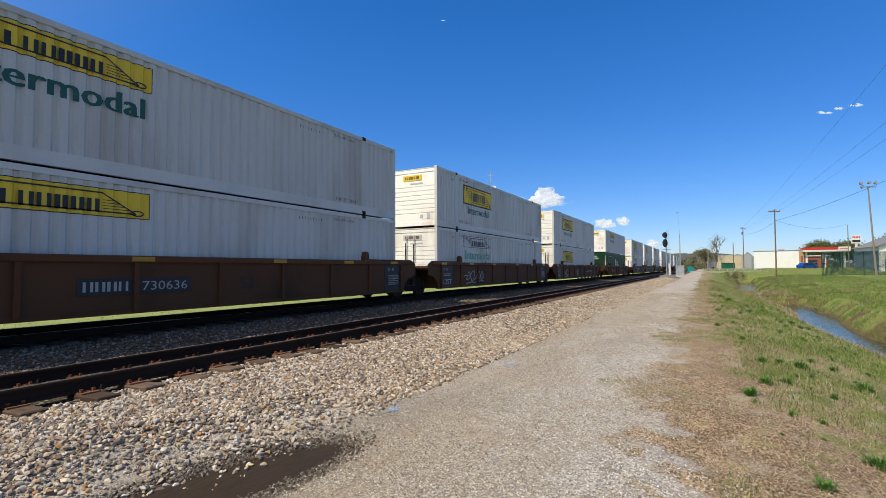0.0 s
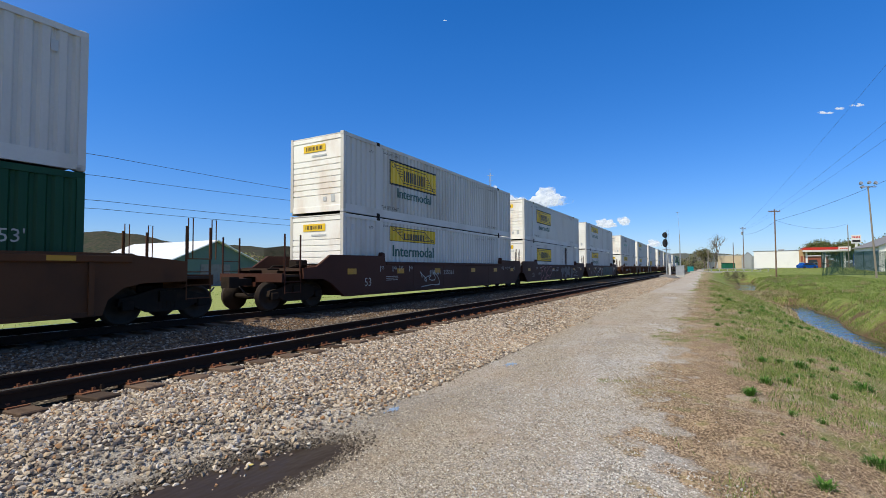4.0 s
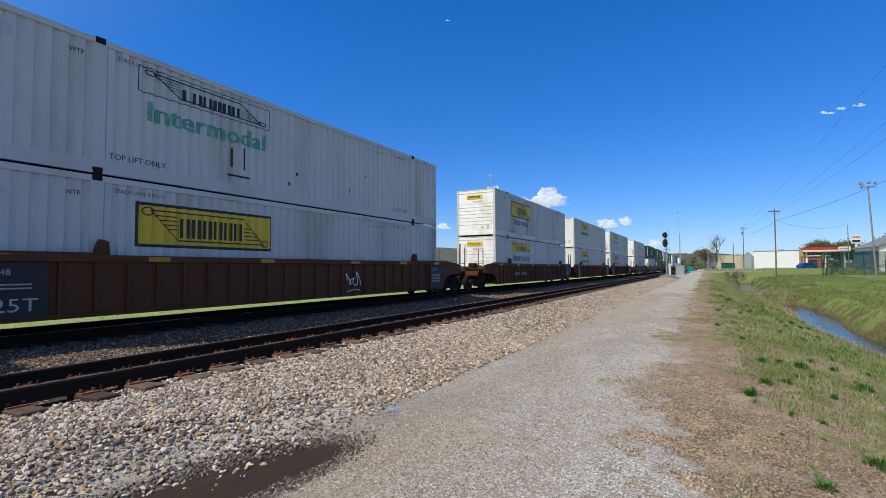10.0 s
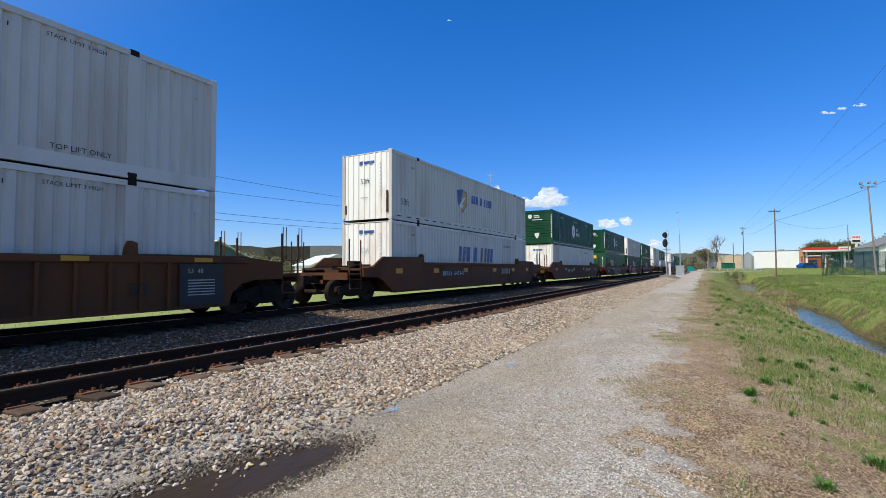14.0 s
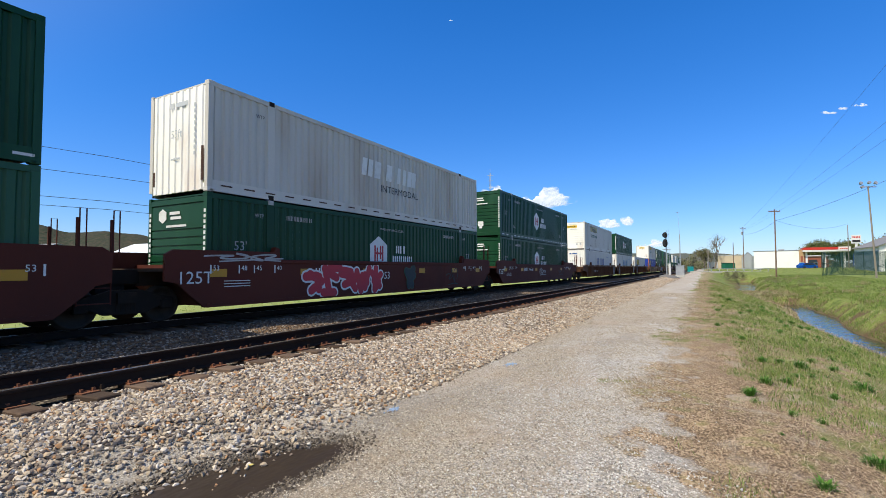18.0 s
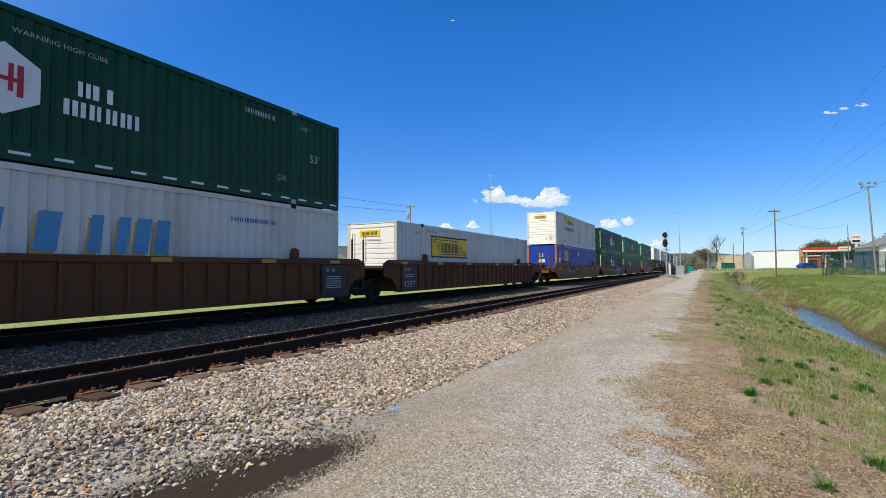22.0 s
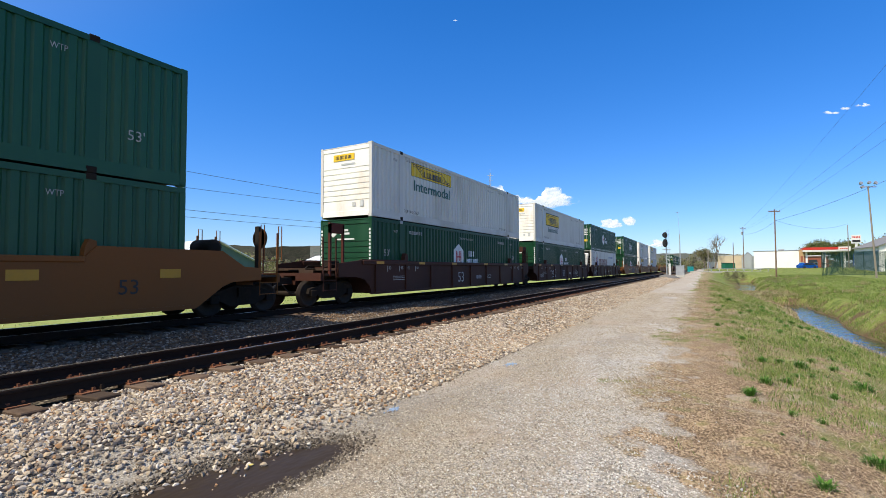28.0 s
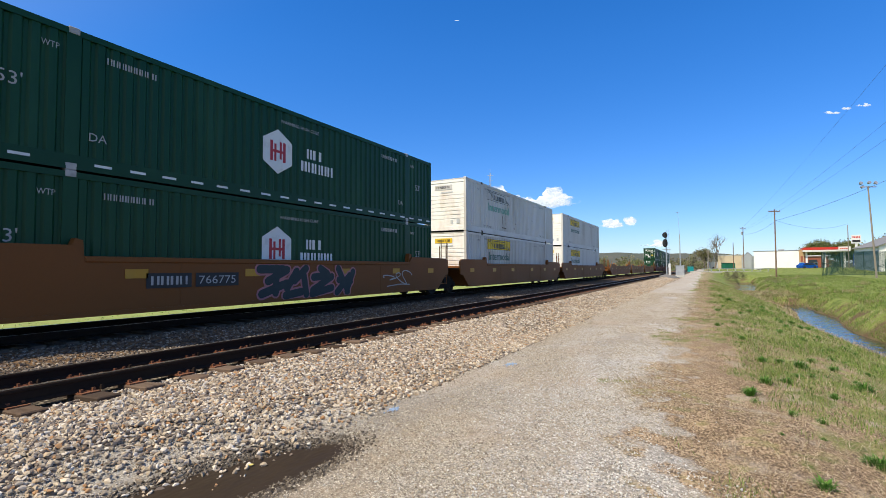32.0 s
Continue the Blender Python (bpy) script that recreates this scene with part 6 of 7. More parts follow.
def squiggle(car, o, y, z, w, h, material, seed):
    """A thin looping scribble."""
    rnd = random.Random(seed)
    f, g, e = rnd.uniform(15, 21), rnd.uniform(0, 6), rnd.uniform(0.10, 0.16)
    pts = [(y + w * (t + e * math.sin(f * t * 1.5 + g)), z + h * (0.5 + (0.30 + 0.18 * math.sin(5.3 * t + g)) * math.sin(f * t))) for t in (k / 70 for k in range(71))]
    part("graffiti", ribbon(pts, 0.020, lambda p, q: (o(p, q)[0] + 0.0045 + 0.0004 * (p - y), p, q)), material, car, "thin spray-painted scribble")
    part("graffiti", ribbon([(y + 0.05 * w, z - 0.03), (y + 0.6 * w, z + 0.03), (y + 1.05 * w, z)], 0.018, lambda p, q: (o(p, q)[0] + 0.0045, p, q)), material, car, "thin spray-painted scribble")


# ---- the train ----
REST = [-2.43, 17.16, 36.75, 60.26, 84.27, 103.15, 122.62, 146.14, 165.62, 185.17, 208.45, 228.01, 247.49, 271.48, 294.35, 317.68, 337.27, 356.85,
        380.27, 400.0, 419.66, 443.32, 462.78, 482.45, 505.84, 529.32, 549.0, 568.51, 592.09, 611.9, 631.24, 654.8, 674.35, 693.9, 717.4, 736.95, 756.5]
SHIFT = 2.07 + LONG
Z_LOW, Z_HIGH = 0.345, 3.255


def travelled(t):
    return 18.430 * t - 0.00152 * t * t + 0.000105 * t ** 3


def on_track(y, z):
    turn = 0.0 if y < BEND_FROM else math.degrees(math.atan((y - BEND_FROM) / BEND_RADIUS))
    return pose(TRACK_X + bend(y), y, z, 0, 0, turn)


MOVERS = []


def ride(ob, i, z):
    MOVERS.append((ob, REST[i] + SHIFT, z))
    ob.matrix_basis = on_track(REST[i] + SHIFT, z)


BOXES = {
    "framed": lambda: white_box("framed"), "plain": lambda: white_box("plain"), "faded": lambda: white_box("faded"), "frameonly": lambda: white_box("frameonly"),
    "plainonly": lambda: white_box("plainonly"), "beige": lambda: white_box("beige"), "old": lambda: white_box("plain", CREAM), "green": lambda: green_box(),
    "greenplain": lambda: green_box(dashes=False), "greendoor": lambda: green_box("doors"), "oliveA": lambda: olive_box(-0.75), "oliveB": lambda: olive_box(-3.65),
    "blue": blue_box, "shield": lambda: cream_box("shield"), "swblue": lambda: cream_box("blue"), "ghost": lambda: cream_box("ghost"), "pale": lambda: cream_box("pale"),
    "bleached": lambda: cream_box("bleached"), "reefer": reefer_box}
LOADS = [("plain", "plainonly"), ("framed", "faded"), ("framed", "frameonly"), ("plain", "greenplain"), ("framed", "plain"), ("framed", "frameonly"), ("plain", "plain"),
         ("faded", "plain"), ("old", "plain"), ("faded", "frameonly"), ("framed", "plain"), ("old", "plain"), ("plain", "beige"), ("shield", "swblue"), ("green", "ghost"),
         ("green", "oliveB"), ("pale", "greenplain"), ("green", "greenplain"), ("beige", "swblue"), ("green", "bleached"), (None, "frameonly"), ("old", "blue"),
         ("greenplain", "greenplain"), ("oliveA", "oliveB"), ("oliveA", "oliveB"), ("plain", "greenplain"), ("framed", "greenplain"), ("greendoor", "reefer"),
         ("greendoor", "greenplain"), ("faded", "plain"), ("plain", "plain"), (None, None), (None, None), (None, None), ("greendoor", "green"), ("green", "green"), ("green", "greenplain")]


def build_loads():
    made = {}
    for i, (top, low) in enumerate(LOADS):
        for kind, z in ((low, Z_LOW), (top, Z_HIGH)):
            if kind is None:
                continue
            if kind in made:
                c = copy_thing(made[kind], Matrix())
            else:
                c = made[kind] = BOXES[kind]()
            if i == 5 and z == Z_LOW:
                rnd = random.Random(3)
                core, thin = [], []
                for k in range(34):
                    u = rnd.gauss(3.0, 0.17) if k < 20 else rnd.uniform(1.75, 3.6)
                    w, low_end = rnd.uniform(0.015, 0.06) * (1.0 if k < 20 else 0.5), rnd.uniform(0.35, 1.2) if k < 20 else rnd.uniform(0.6, 2.2)
                    (core if k < 20 else thin).append([(u, 2.70), (u, low_end + 0.25), (u + w * 0.4, low_end), (u + w, low_end + 0.35), (u + w, 2.70)])
                for q, n in ((core, "long dark rust stain down the side"), (thin, "thin rust streaks beside the stain")):
                    bm = bmesh.new()
                    for k, loop in enumerate(q):
                        bm.faces.new([bm.verts.new((FACE + 0.005 + 0.0003 * k, a, b)) for a, b in loop])
                    tagged(part("rust_stain", bm, STAIN, c, n), n, kind="stuff")
            ride(c, i, z)


def dress_for(i):
    def d(car, o):
        if i in (0, 1, 2):
            part("stencil", lettering("53", 0.33, 0.6, 0.72, o), BLACK, car, "dark stencilled number")
            if i == 2:
                plate_words(car, o, "730636", 2.96, False)
            if i == 0:
                plate_words(car, o, "730636", -3.13)
                part("number_marking", panel([rect(7.2, 7.75, 0.6, 0.9)], o), DULLMARK, car)
            if i < 2:
                data_panel(car, o, 7.05, "")
            if i > 0:
                data_panel(car, o, -8.1, "125T")
                squiggle(car, o, -5.6, 0.5, 1.2, 0.65, GREYTAG, 5), squiggle(car, o, -4.1 if i == 1 else -1.4, 0.55, 0.75, 0.6, GREYTAG, 6)
        elif i == 3:
            plate_words(car, o, "680880", -5.16, False)
            each("mark_bar", panel(strokes(2.2, 3.6, 0.8, 1.0, 4, 0, 3, 0.26), o), DULLMARK, car)
        elif i in (4, 5, 6):
            part("stencil", lettering("53", 0.30, -7.2, 0.62, o), DULLMARK, car, "pale stencilled number")
            each("mark_bar", panel(strokes(-2.6, -1.6, 0.98, 1.18, 4, 0, 3, 0.26), o), DULLMARK, car, "pale bars of the owner's mark")
            part("number", lettering("255361", 0.20, -1.35, 0.98, o, 1.0), DULLMARK, car, "pale car number")
            stencils(car, o, -6.2)
            if i == 5:
                scrawl(car, o, -5.2, -2.5, 0.42, 1.30, DARKRED, PINKTAG, 12, 4)
                scrawl(car, o, 0.2, 4.2, 0.42, 1.36, LAVENDER, DARKTAG, 13, 4, 0.20, 0.03, 0.15, 1)
                part("stencil", lettering("119,800", 0.13, -0.9, 1.18, o), DULLMARK, car, "pale stencilled load limit")
                squiggle(car, o, 4.6, 0.55, 1.5, 0.6, GREYTAG, 8)
            if i == 6:
                scrawl(car, o, -4.6, -2.7, 0.40, 1.30, DARKRED, GREYTAG, 22, 3)
                scrawl(car, o, -0.3, 5.6, 0.40, 1.36, DARKTAG, MURKTEAL, 23, 4, 0.26, 0.09, 0.05)
                part("stencil", lettering("WELL LD LMT  119,800", 0.13, -2.6, 1.16, o), DULLMARK, car, "pale stencilled load limit")
                squiggle(car, o, -1.6, 0.5, 0.8, 0.6, GREYTAG, 24), squiggle(car, o, 6.3, 0.8, 0.9, 0.45, GREYTAG, 25)
            if i == 4:
                squiggle(car, o, -3.4, 0.5, 1.6, 0.7, GREYTAG, 9)
        elif 7 <= i <= 12:
            if i in (7, 10):
                plate_words(car, o, "790792" if i == 7 else "788648", -5.6, i == 7)
            if i in (8, 9, 11, 12):
                data_panel(car, o, -8.1, "125T")
            data_panel(car, o, 7.0, "")
            part("stencil", lettering("53", 0.30, 5.9, 0.66, o), BLACK, car, "dark stencilled number")
            squiggle(car, o, (-1.6, -2.4, 1.4, 0.4, 2.4, -3.0)[i - 7], 0.5, 0.7, 0.7, MARK if i < 10 else DARKTAG, 30 + i)
        elif i in (13, 14):
            plate_words(car, o, "645341" if i == 13 else "645207", -4.4, z=0.92)
            part("stencil", lettering("53", 0.32, -7.6, 0.60, o), BLACK, car, "dark stencilled number")
            each("mark_bar", panel(strokes(3.0, 4.4, 0.92, 1.24, 3, 0, 3, 0.26), o), DULLMARK, car, "pale bars of the owner's mark")
        elif 15 <= i <= 17:
            stencils(car, o, -8.05, MARK)
            each("mark_bar", panel(strokes(-4.5, -3.8, 1.05, 1.28, 3, 0, 3, 0.26), o), MARK, car, "pale bars of the owner's mark")
            part("number", lettering("74648", 0.22, -3.6, 1.05, o, 1.0), MARK, car, "pale car number")
            if i > 15:
                part("stencil", lettering("125T", 0.30, -8.9, 0.90, o, 0.85), MARK, car, "pale stencilled load mark")
                part("stencil", lettering("53", 0.27, -0.85, 0.86, o), MARK, car, "pale stencilled number")
            if i == 15:
                scrawl(car, o, -3.0, 0.8, 0.36, 1.36, DARKTAG, GREYTAG, 41, 5, 0.17, 0.06)
                squiggle(car, o, -3.6, 0.5, 0.9, 0.6, GREYTAG, 3), squiggle(car, o, 1.1, 0.6, 0.9, 0.6, GREYTAG, 4)
            if i == 16:
                scrawl(car, o, -5.0, -1.0, 0.40, 1.36, REDTAG, MARK, 44, 5, 0.19, 0.06)
                squiggle(car, o, -8.0, 1.48, 2.0, 0.2, DULLMARK, 17)
                scrawl(car, o, 0.6, 1.35, 0.5, 1.3, DARKTAG, LIME, 45, 1, 0.24, 0.03), squiggle(car, o, 4.2, 0.5, 1.0, 0.8, DARKTAG, 13)
            if i == 17:
                squiggle(car, o, -1.2, 0.75, 1.6, 0.5, GREYTAG, 15), squiggle(car, o, 4.0, 0.7, 1.4, 0.5, DARKTAG, 16)
        elif 18 <= i <= 20:
            if i == 18:
                plate_words(car, o, "787064", -5.2, False)
            else:
                data_panel(car, o, -8.1, "125T")
            if i < 20:
                data_panel(car, o, 7.0, "")
        elif 21 <= i <= 24:
            plate_words(car, o, ("733338", "733338", "733338", "469701")[i - 21], (-5.0, -4.9, -4.9, -7.0)[i - 21], i in (21, 24), 0.86)
            part("stencil", lettering("53", 0.32, -7.6, 0.58, o), BLACK, car, "dark stencilled number")
            if i == 22:
                each("mark_bar", panel(strokes(-1.4, 0.6, 0.6, 1.1, 3, 0, 3, 0.28), o), GOLD, car, "gold bars of the owner's mark")
                scrawl(car, o, 1.0, 4.8, 0.42, 1.30, BLUETAG, DARKTAG, 51, 5)
            if i == 24:
                part("paint_patch", panel([rect(0.5, 3.5, 1.04, 1.30)], o), MARK, car, "long white painted-over patch")
                each("mark_bar", panel(strokes(0.9, 3.3, 0.55, 0.98, 3, 0, 3, 0.28), o), PINKTAG, car, "worn red bars")
                part("stencil", lettering("53", 0.32, 6.5, 0.72, o), BLACK, car, "dark stencilled number")
                squiggle(car, o, -3.5, 0.5, 2.6, 0.7, GREYTAG, 52)
        elif 25 <= i <= 27:
            stencils(car, o, -7.3)
            part("stencil", lettering("53", 0.50, -1.4, 0.58, o), DULLMARK, car, "pale stencilled number")
            each("mark_bar", panel(strokes(0.75, 1.4, 0.70, 0.90, 4, 0, 3, 0.26), o), DULLMARK, car, "pale bars of the owner's mark")
            part("number", lettering("9227", 0.20, 2.14, 0.70, o, 0.6), DULLMARK, car, "pale car number")
            if i > 25:
                part("stencil", lettering("125T", 0.27, -7.7, 0.56, o, 0.9), DULLMARK, car, "pale stencilled load mark")
            if i == 26:
                squiggle(car, o, -4.9, 0.55, 1.3, 0.7, GREYTAG, 61), squiggle(car, o, 3.0, 0.5, 1.1, 0.6, GREYTAG, 62)
        elif i == 28:
            plate_words(car, o, "766775", -4.7, z=0.9)
            part("stencil", lettering("53", 0.34, -7.6, 0.58, o), BLACK, car, "dark stencilled number")
            scrawl(car, o, -1.8, 2.2, 0.40, 1.34, DARKTAG, PINKTAG, 71, 4)
            squiggle(car, o, 4.2, 0.6, 1.6, 0.6, DULLMARK, 72)
    return d


def build_cars():
    first = {0, 3, 4, 7, 10, 13, 14, 15, 18, 21, 24, 25, 28, 31, 34}
    last = {2, 3, 6, 9, 12, 13, 14, 17, 20, 23, 24, 27, 30, 33, 36}
    kinds = [("rib2", BROWN, "weathered brown ribbed well car with faded stencils")] * 4 + [("smooth", DARKRED, "dark oxide-red smooth-sided well car with graffiti")] * 3 \
        + [("rib6", BROWN, "weathered brown close-ribbed well car")] * 6 + [("smooth", WEBBROWN, "rust-brown smooth-sided well car")] * 2 \
        + [("smooth", MAROON, "maroon smooth-sided well car with spray-painted tags")] * 3 + [("rib6", BROWN, "dirty brown close-ribbed well car")] * 3 \
        + [("smooth", RUST, "orange-brown smooth-sided well car")] * 3 + [("smooth", ORANGE, "bright orange smooth-sided well car")] \
        + [("rib2", DARKRED, "dark maroon ribbed well car with pale stencils")] * 3 + [("smooth", ORANGE, "orange smooth-sided well car, lightly tagged")] * 3 \
        + [("smooth", ORANGE, "empty orange well car")] * 3 + [("smooth", MAROON, "maroon well car far back in the train")] * 3
    for i, (style, colour, label) in enumerate(kinds):
        ends = ("C" if i in first else "A") + ("C" if i in last else "A")
        car = well_car(style, colour, ends, label, dress_for(i))
        if i == 27 or i == 26:
            for s in (-1, 1):
                part("walkway_frame", boxes((s * 0.75 - 0.06, s * 0.75 + 0.06, -9.35, -9.2, 1.2, 2.75), (s * 0.75 - 0.06, s * 0.75 + 0.06, -8.95, -8.8, 1.2, 2.75)), colour, car)
            part("walkway_frame", boxes((-0.8, 0.8, -9.45, -8.75, 2.45, 2.8)), colour, car, "dark steel end frame")
        if i in (6, 24, 27):
            part("brake_wheel", lathe([(0.0, 0.30), (0.03, 0.30), (0.03, 0.26), (0.0, 0.26)], "y", 18), GRIME, car, "iron hand-brake wheel").matrix_basis = pose(0.9, 10.6, 2.15)
            part("brake_stand", boxes((0.82, 0.98, 10.5, 10.6, 1.05, 2.5)), GRIME, car, "hand-brake stand")
            if i == 27:
                bm = boxes(*[(0.55, 0.63, y, y + 0.07, 1.28, 2.75) for y in (9.15, 9.72)], *[(0.55, 0.62, 9.15, 9.79, z, z + 0.10) for z in (1.6, 2.1, 2.65)])
                rod((0.59, 9.2, 1.6), (0.59, 9.75, 2.1), 0.03, None, 5, bm), rod((0.59, 9.75, 1.6), (0.59, 9.2, 2.1), 0.03, None, 5, bm)
                rod((0.59, 9.2, 2.15), (0.59, 9.75, 2.65), 0.03, None, 5, bm), rod((0.59, 9.75, 2.15), (0.59, 9.2, 2.65), 0.03, None, 5, bm)
                part("brake_frame", bm, GRIME, car, "dark braced steel frame")
            else:
                part("air_tank", lathe([(-0.45, 0.12), (-0.38, 0.22), (0.38, 0.22), (0.45, 0.12)], "x", 14), GRIME, car, "round air tank", True).matrix_basis = pose(0.3, 9.3, 1.85)
        if i == 25:
            part("ladder_frame", boxes((1.36, 1.44, -10.5, -10.42, 1.0, 2.75), (1.36, 1.44, -9.86, -9.78, 1.0, 2.75), (1.36, 1.44, -10.5, -9.78, 2.45, 2.8)), MAROON, car, "tall red ladder frame")
        ride(car, i, 0.0)


build_loads()
build_cars()


# ---- right of the line: signal, creek side, filling station ----
def spot(right, away, z=0.0, turn=0.0):
    """A pose in the plan turned with the view: metres to the right and away."""
    c, s = math.cos(YAW), math.sin(YAW)
    return pose(right * c + away * s, away * c - right * s, z, 0, 0, 29.169 + turn)


def build_signal():
    sg = thing("railway_signal", "two-headed colour-light railway signal on a silver mast", "railway signal", at=pose(-5.13, 77.4, -0.05))
    part("footing", lathe([(-0.25, 1.9), (0.05, 1.2), (0.22, 0.5), (0.3, 0.3)], "z", 14), ASPHALT, sg, "low mound of grey gravel")
    part("mast", rod((0, 0, 0.3), (0, 0, 6.6), 0.075, 0.06, 10), GALV, sg, "silver steel mast")
    part("relay_box", box(0.28, 0.58, -0.3, 0.1, 0.2, 1.9, bevel=0.03), MARK, sg, "white equipment box")
    for z in (6.15, 4.95):
        h = part("signal_head", prism([(a - 0.12, b) for a, b in [(0.36 * math.sin(k * math.tau / 20), z + (0.62 if z < 6 else 0.42) * math.cos(k * math.tau / 20)) for k in range(20)]], "y", -0.16, -0.10), INK, sg, "black oval background plate")
        for dz in ((0.32, 0.0, -0.32) if z < 6 else (0.16, -0.16)):
            v = part("visor", lathe([(-0.55, 0.13), (-0.15, 0.14), (-0.12, 0.02)], "y", 12), INK, h, "black lamp visor")
            v.matrix_basis = pose(-0.12, 0, z + dz)
    bm = bmesh.new()
    for k in range(18):
        rod((0.10, 0.12, 0.6 + k * 0.33), (0.40, 0.12, 0.6 + k * 0.33), 0.014, None, 5, bm)
    for x in (0.10, 0.40):
        rod((x, 0.12, 0.3), (x, 0.12, 6.9), 0.02, None, 5, bm)
    part("ladder", bm, GALV, sg, "silver ladder")
    part("platform", boxes((-0.5, 0.6, -0.1, 0.6, 4.0, 4.05)), GALV, sg)
    cab = thing("relay_cabinet", "silver sheet-metal relay cabinet on a plinth", "equipment cabinet", at=spot(37.7, 75, -0.05, -26))
    part("body", box(-0.62, 0.62, -0.25, 0.25, 0.12, 1.55, bevel=0.03), GALV, cab)
    part("roof", box(-0.68, 0.68, -0.3, 0.3, 1.55, 1.63), GALV, cab)
    part("plinth", box(-0.66, 0.66, -0.3, 0.3, -0.3, 0.12), CONCRETE, cab)
    part("door", boxes((-0.36, 0.36, -0.28, -0.25, 0.3, 1.45)), GALV, cab)
    tb = thing("utility_box", "small teal plastic utility box", "utility box", at=spot(63, 120, 0.1))
    part("body", box(-0.55, 0.55, -0.5, 0.5, 0.0, 1.25, bevel=0.06), TOILET, tb)
    part("lid", box(-0.6, 0.6, -0.55, 0.55, 1.25, 1.4, bevel=0.05), TOILET, tb)
    ms = thing("radio_mast", "slender pale radio mast beside the track", "radio mast", at=spot(55.4, 110, 0.1))
    part("pole", rod((0, 0, 0), (0, 0, 9), 0.14, 0.09, 8), GALV, ms)
    part("antenna", rod((0, 0, 9), (-0.35, 0, 14.2), 0.035, 0.015, 6), GALV, ms, "thin whip antenna")
    part("cross_bar", boxes((-0.75, 0.1, -0.03, 0.03, 14.0, 14.06)), GALV, ms)


def utility_pole(at, tall, label, material=POLEWOOD, arm=2.0, lamp=False, transformer=False):
    p = thing("utility_pole", label, "utility pole", "utility poles", at=at)
    part("pole", rod((0, 0, -0.3), (0.05, 0, tall), 0.13, 0.085, 9), material, p)
    if arm:
        part("crossarm", box(-arm / 2, arm / 2, -0.06, 0.06, tall - 0.42, tall - 0.28), material, p)
        for x in (-0.45, -0.2, 0.2, 0.45):
            part("insulator", lathe([(0.0, 0.03), (0.06, 0.06), (0.14, 0.05), (0.2, 0.02)], "z", 8), GALV, p, "small grey insulator").matrix_basis = pose(x * arm, 0, tall - 0.28)
        for s in (-1, 1):
            part("brace", rod((0.03, 0, tall - 1.0), (s * arm * 0.33, 0, tall - 0.42), 0.02, None, 5), GALV, p)
    if transformer:
        part("transformer", lathe([(0.0, 0.16), (0.05, 0.22), (0.8, 0.22), (0.88, 0.14)], "z", 12), GALV, p, "grey can transformer").matrix_basis = pose(-0.35, -0.1, tall - 2.2)
    return p


def wire(a, b, sag, label="thin dark overhead wire", r=0.018):
    a, b = Vector(a), Vector(b)
    pts = [a.lerp(b, k / 16) - Vector((0, 0, sag * (1 - (2 * k / 16 - 1) ** 2))) for k in range(17)]
    single("overhead_wire", tube(pts, r, 5), WIRE, label, "cable", "overhead wires")


def build_poles():
    utility_pole(spot(56.55, 80, -0.2), 11.3, "tall brown wooden utility pole with a crossarm")
    utility_pole(spot(83.0, 130, 0.8), 11.6, "dark wooden utility pole by the far buildings", arm=1.6, transformer=True)
    utility_pole(spot(81.4, 132, 0.8), 7.4, "short wooden pole beside a taller one", arm=0)
    utility_pole(spot(99.1, 115, 0.9), 10.6, "bare grey wooden pole near the filling station", GREYWOOD, arm=0)
    utility_pole(spot(61.9, 110, 0.7), 4.6, "pale pole with a small white fixture", GREYWOOD, arm=0.8)
    fl = thing("floodlight_pole", "wooden pole with four sports floodlights", "floodlight pole", at=spot(57.0, 62, 0.0))
    part("pole", rod((0, 0, -0.3), (-0.65, 0, 11.9), 0.12, 0.08, 9), GREYWOOD, fl)
    part("crossarm", boxes((-1.75, 0.45, -0.05, 0.05, 11.75, 11.87)), GALV, fl)
    for x, z in ((-1.65, 12.25), (-1.45, 11.75), (-0.55, 12.35), (0.30, 12.30)):
        hd = part("floodlight", lathe([(-0.20, 0.23), (-0.14, 0.23), (0.10, 0.13), (0.16, 0.06)], "y", 12), GALV, fl, "round grey floodlight")
        hd.matrix_basis = pose(x, 0, z, -20, 0, 0)
    wire((10.4, 97, 9.1), (20.5, 79.6, 12.3), 0.35, r=0.022)
    wire((20.5, 79.6, 12.3), (40, 46, 18), 0.5, r=0.022)
    wire((10.4, 97, 9.2), (30.4, 148.3, 11.8), 1.3)
    wire((10.4, 97, 9.0), (9.0, 153.5, 10.5), 0.8)
    for z0, z1 in ((12.2, 17.5), (11.4, 12.6), (11.2, 11.1)):
        wire((9.0, 153.5, z0), (12.4, 15, z1), 0.9, "faint overhead wire high over the creek", 0.008)
    utility_pole(pose(-38.3, 58.6, -0.7), 11.5, "wooden utility pole with transformer behind the train", GREYWOOD, 1.6, transformer=True)
    utility_pole(pose(-38.3, -14, -0.7), 10.5, "wooden utility pole behind the train", GREYWOOD, 1.6)
    for z0, z1 in ((10.5, 9.6), (9.7, 8.1), (7.3, 6.3), (6.7, 5.7)):
        wire((-38.3, 58.6, z0), (-38.3, 18, z1), 0.25)
        wire((-38.3, 18, z1), (-38.3, -14, z1 + 0.1), 0.3)


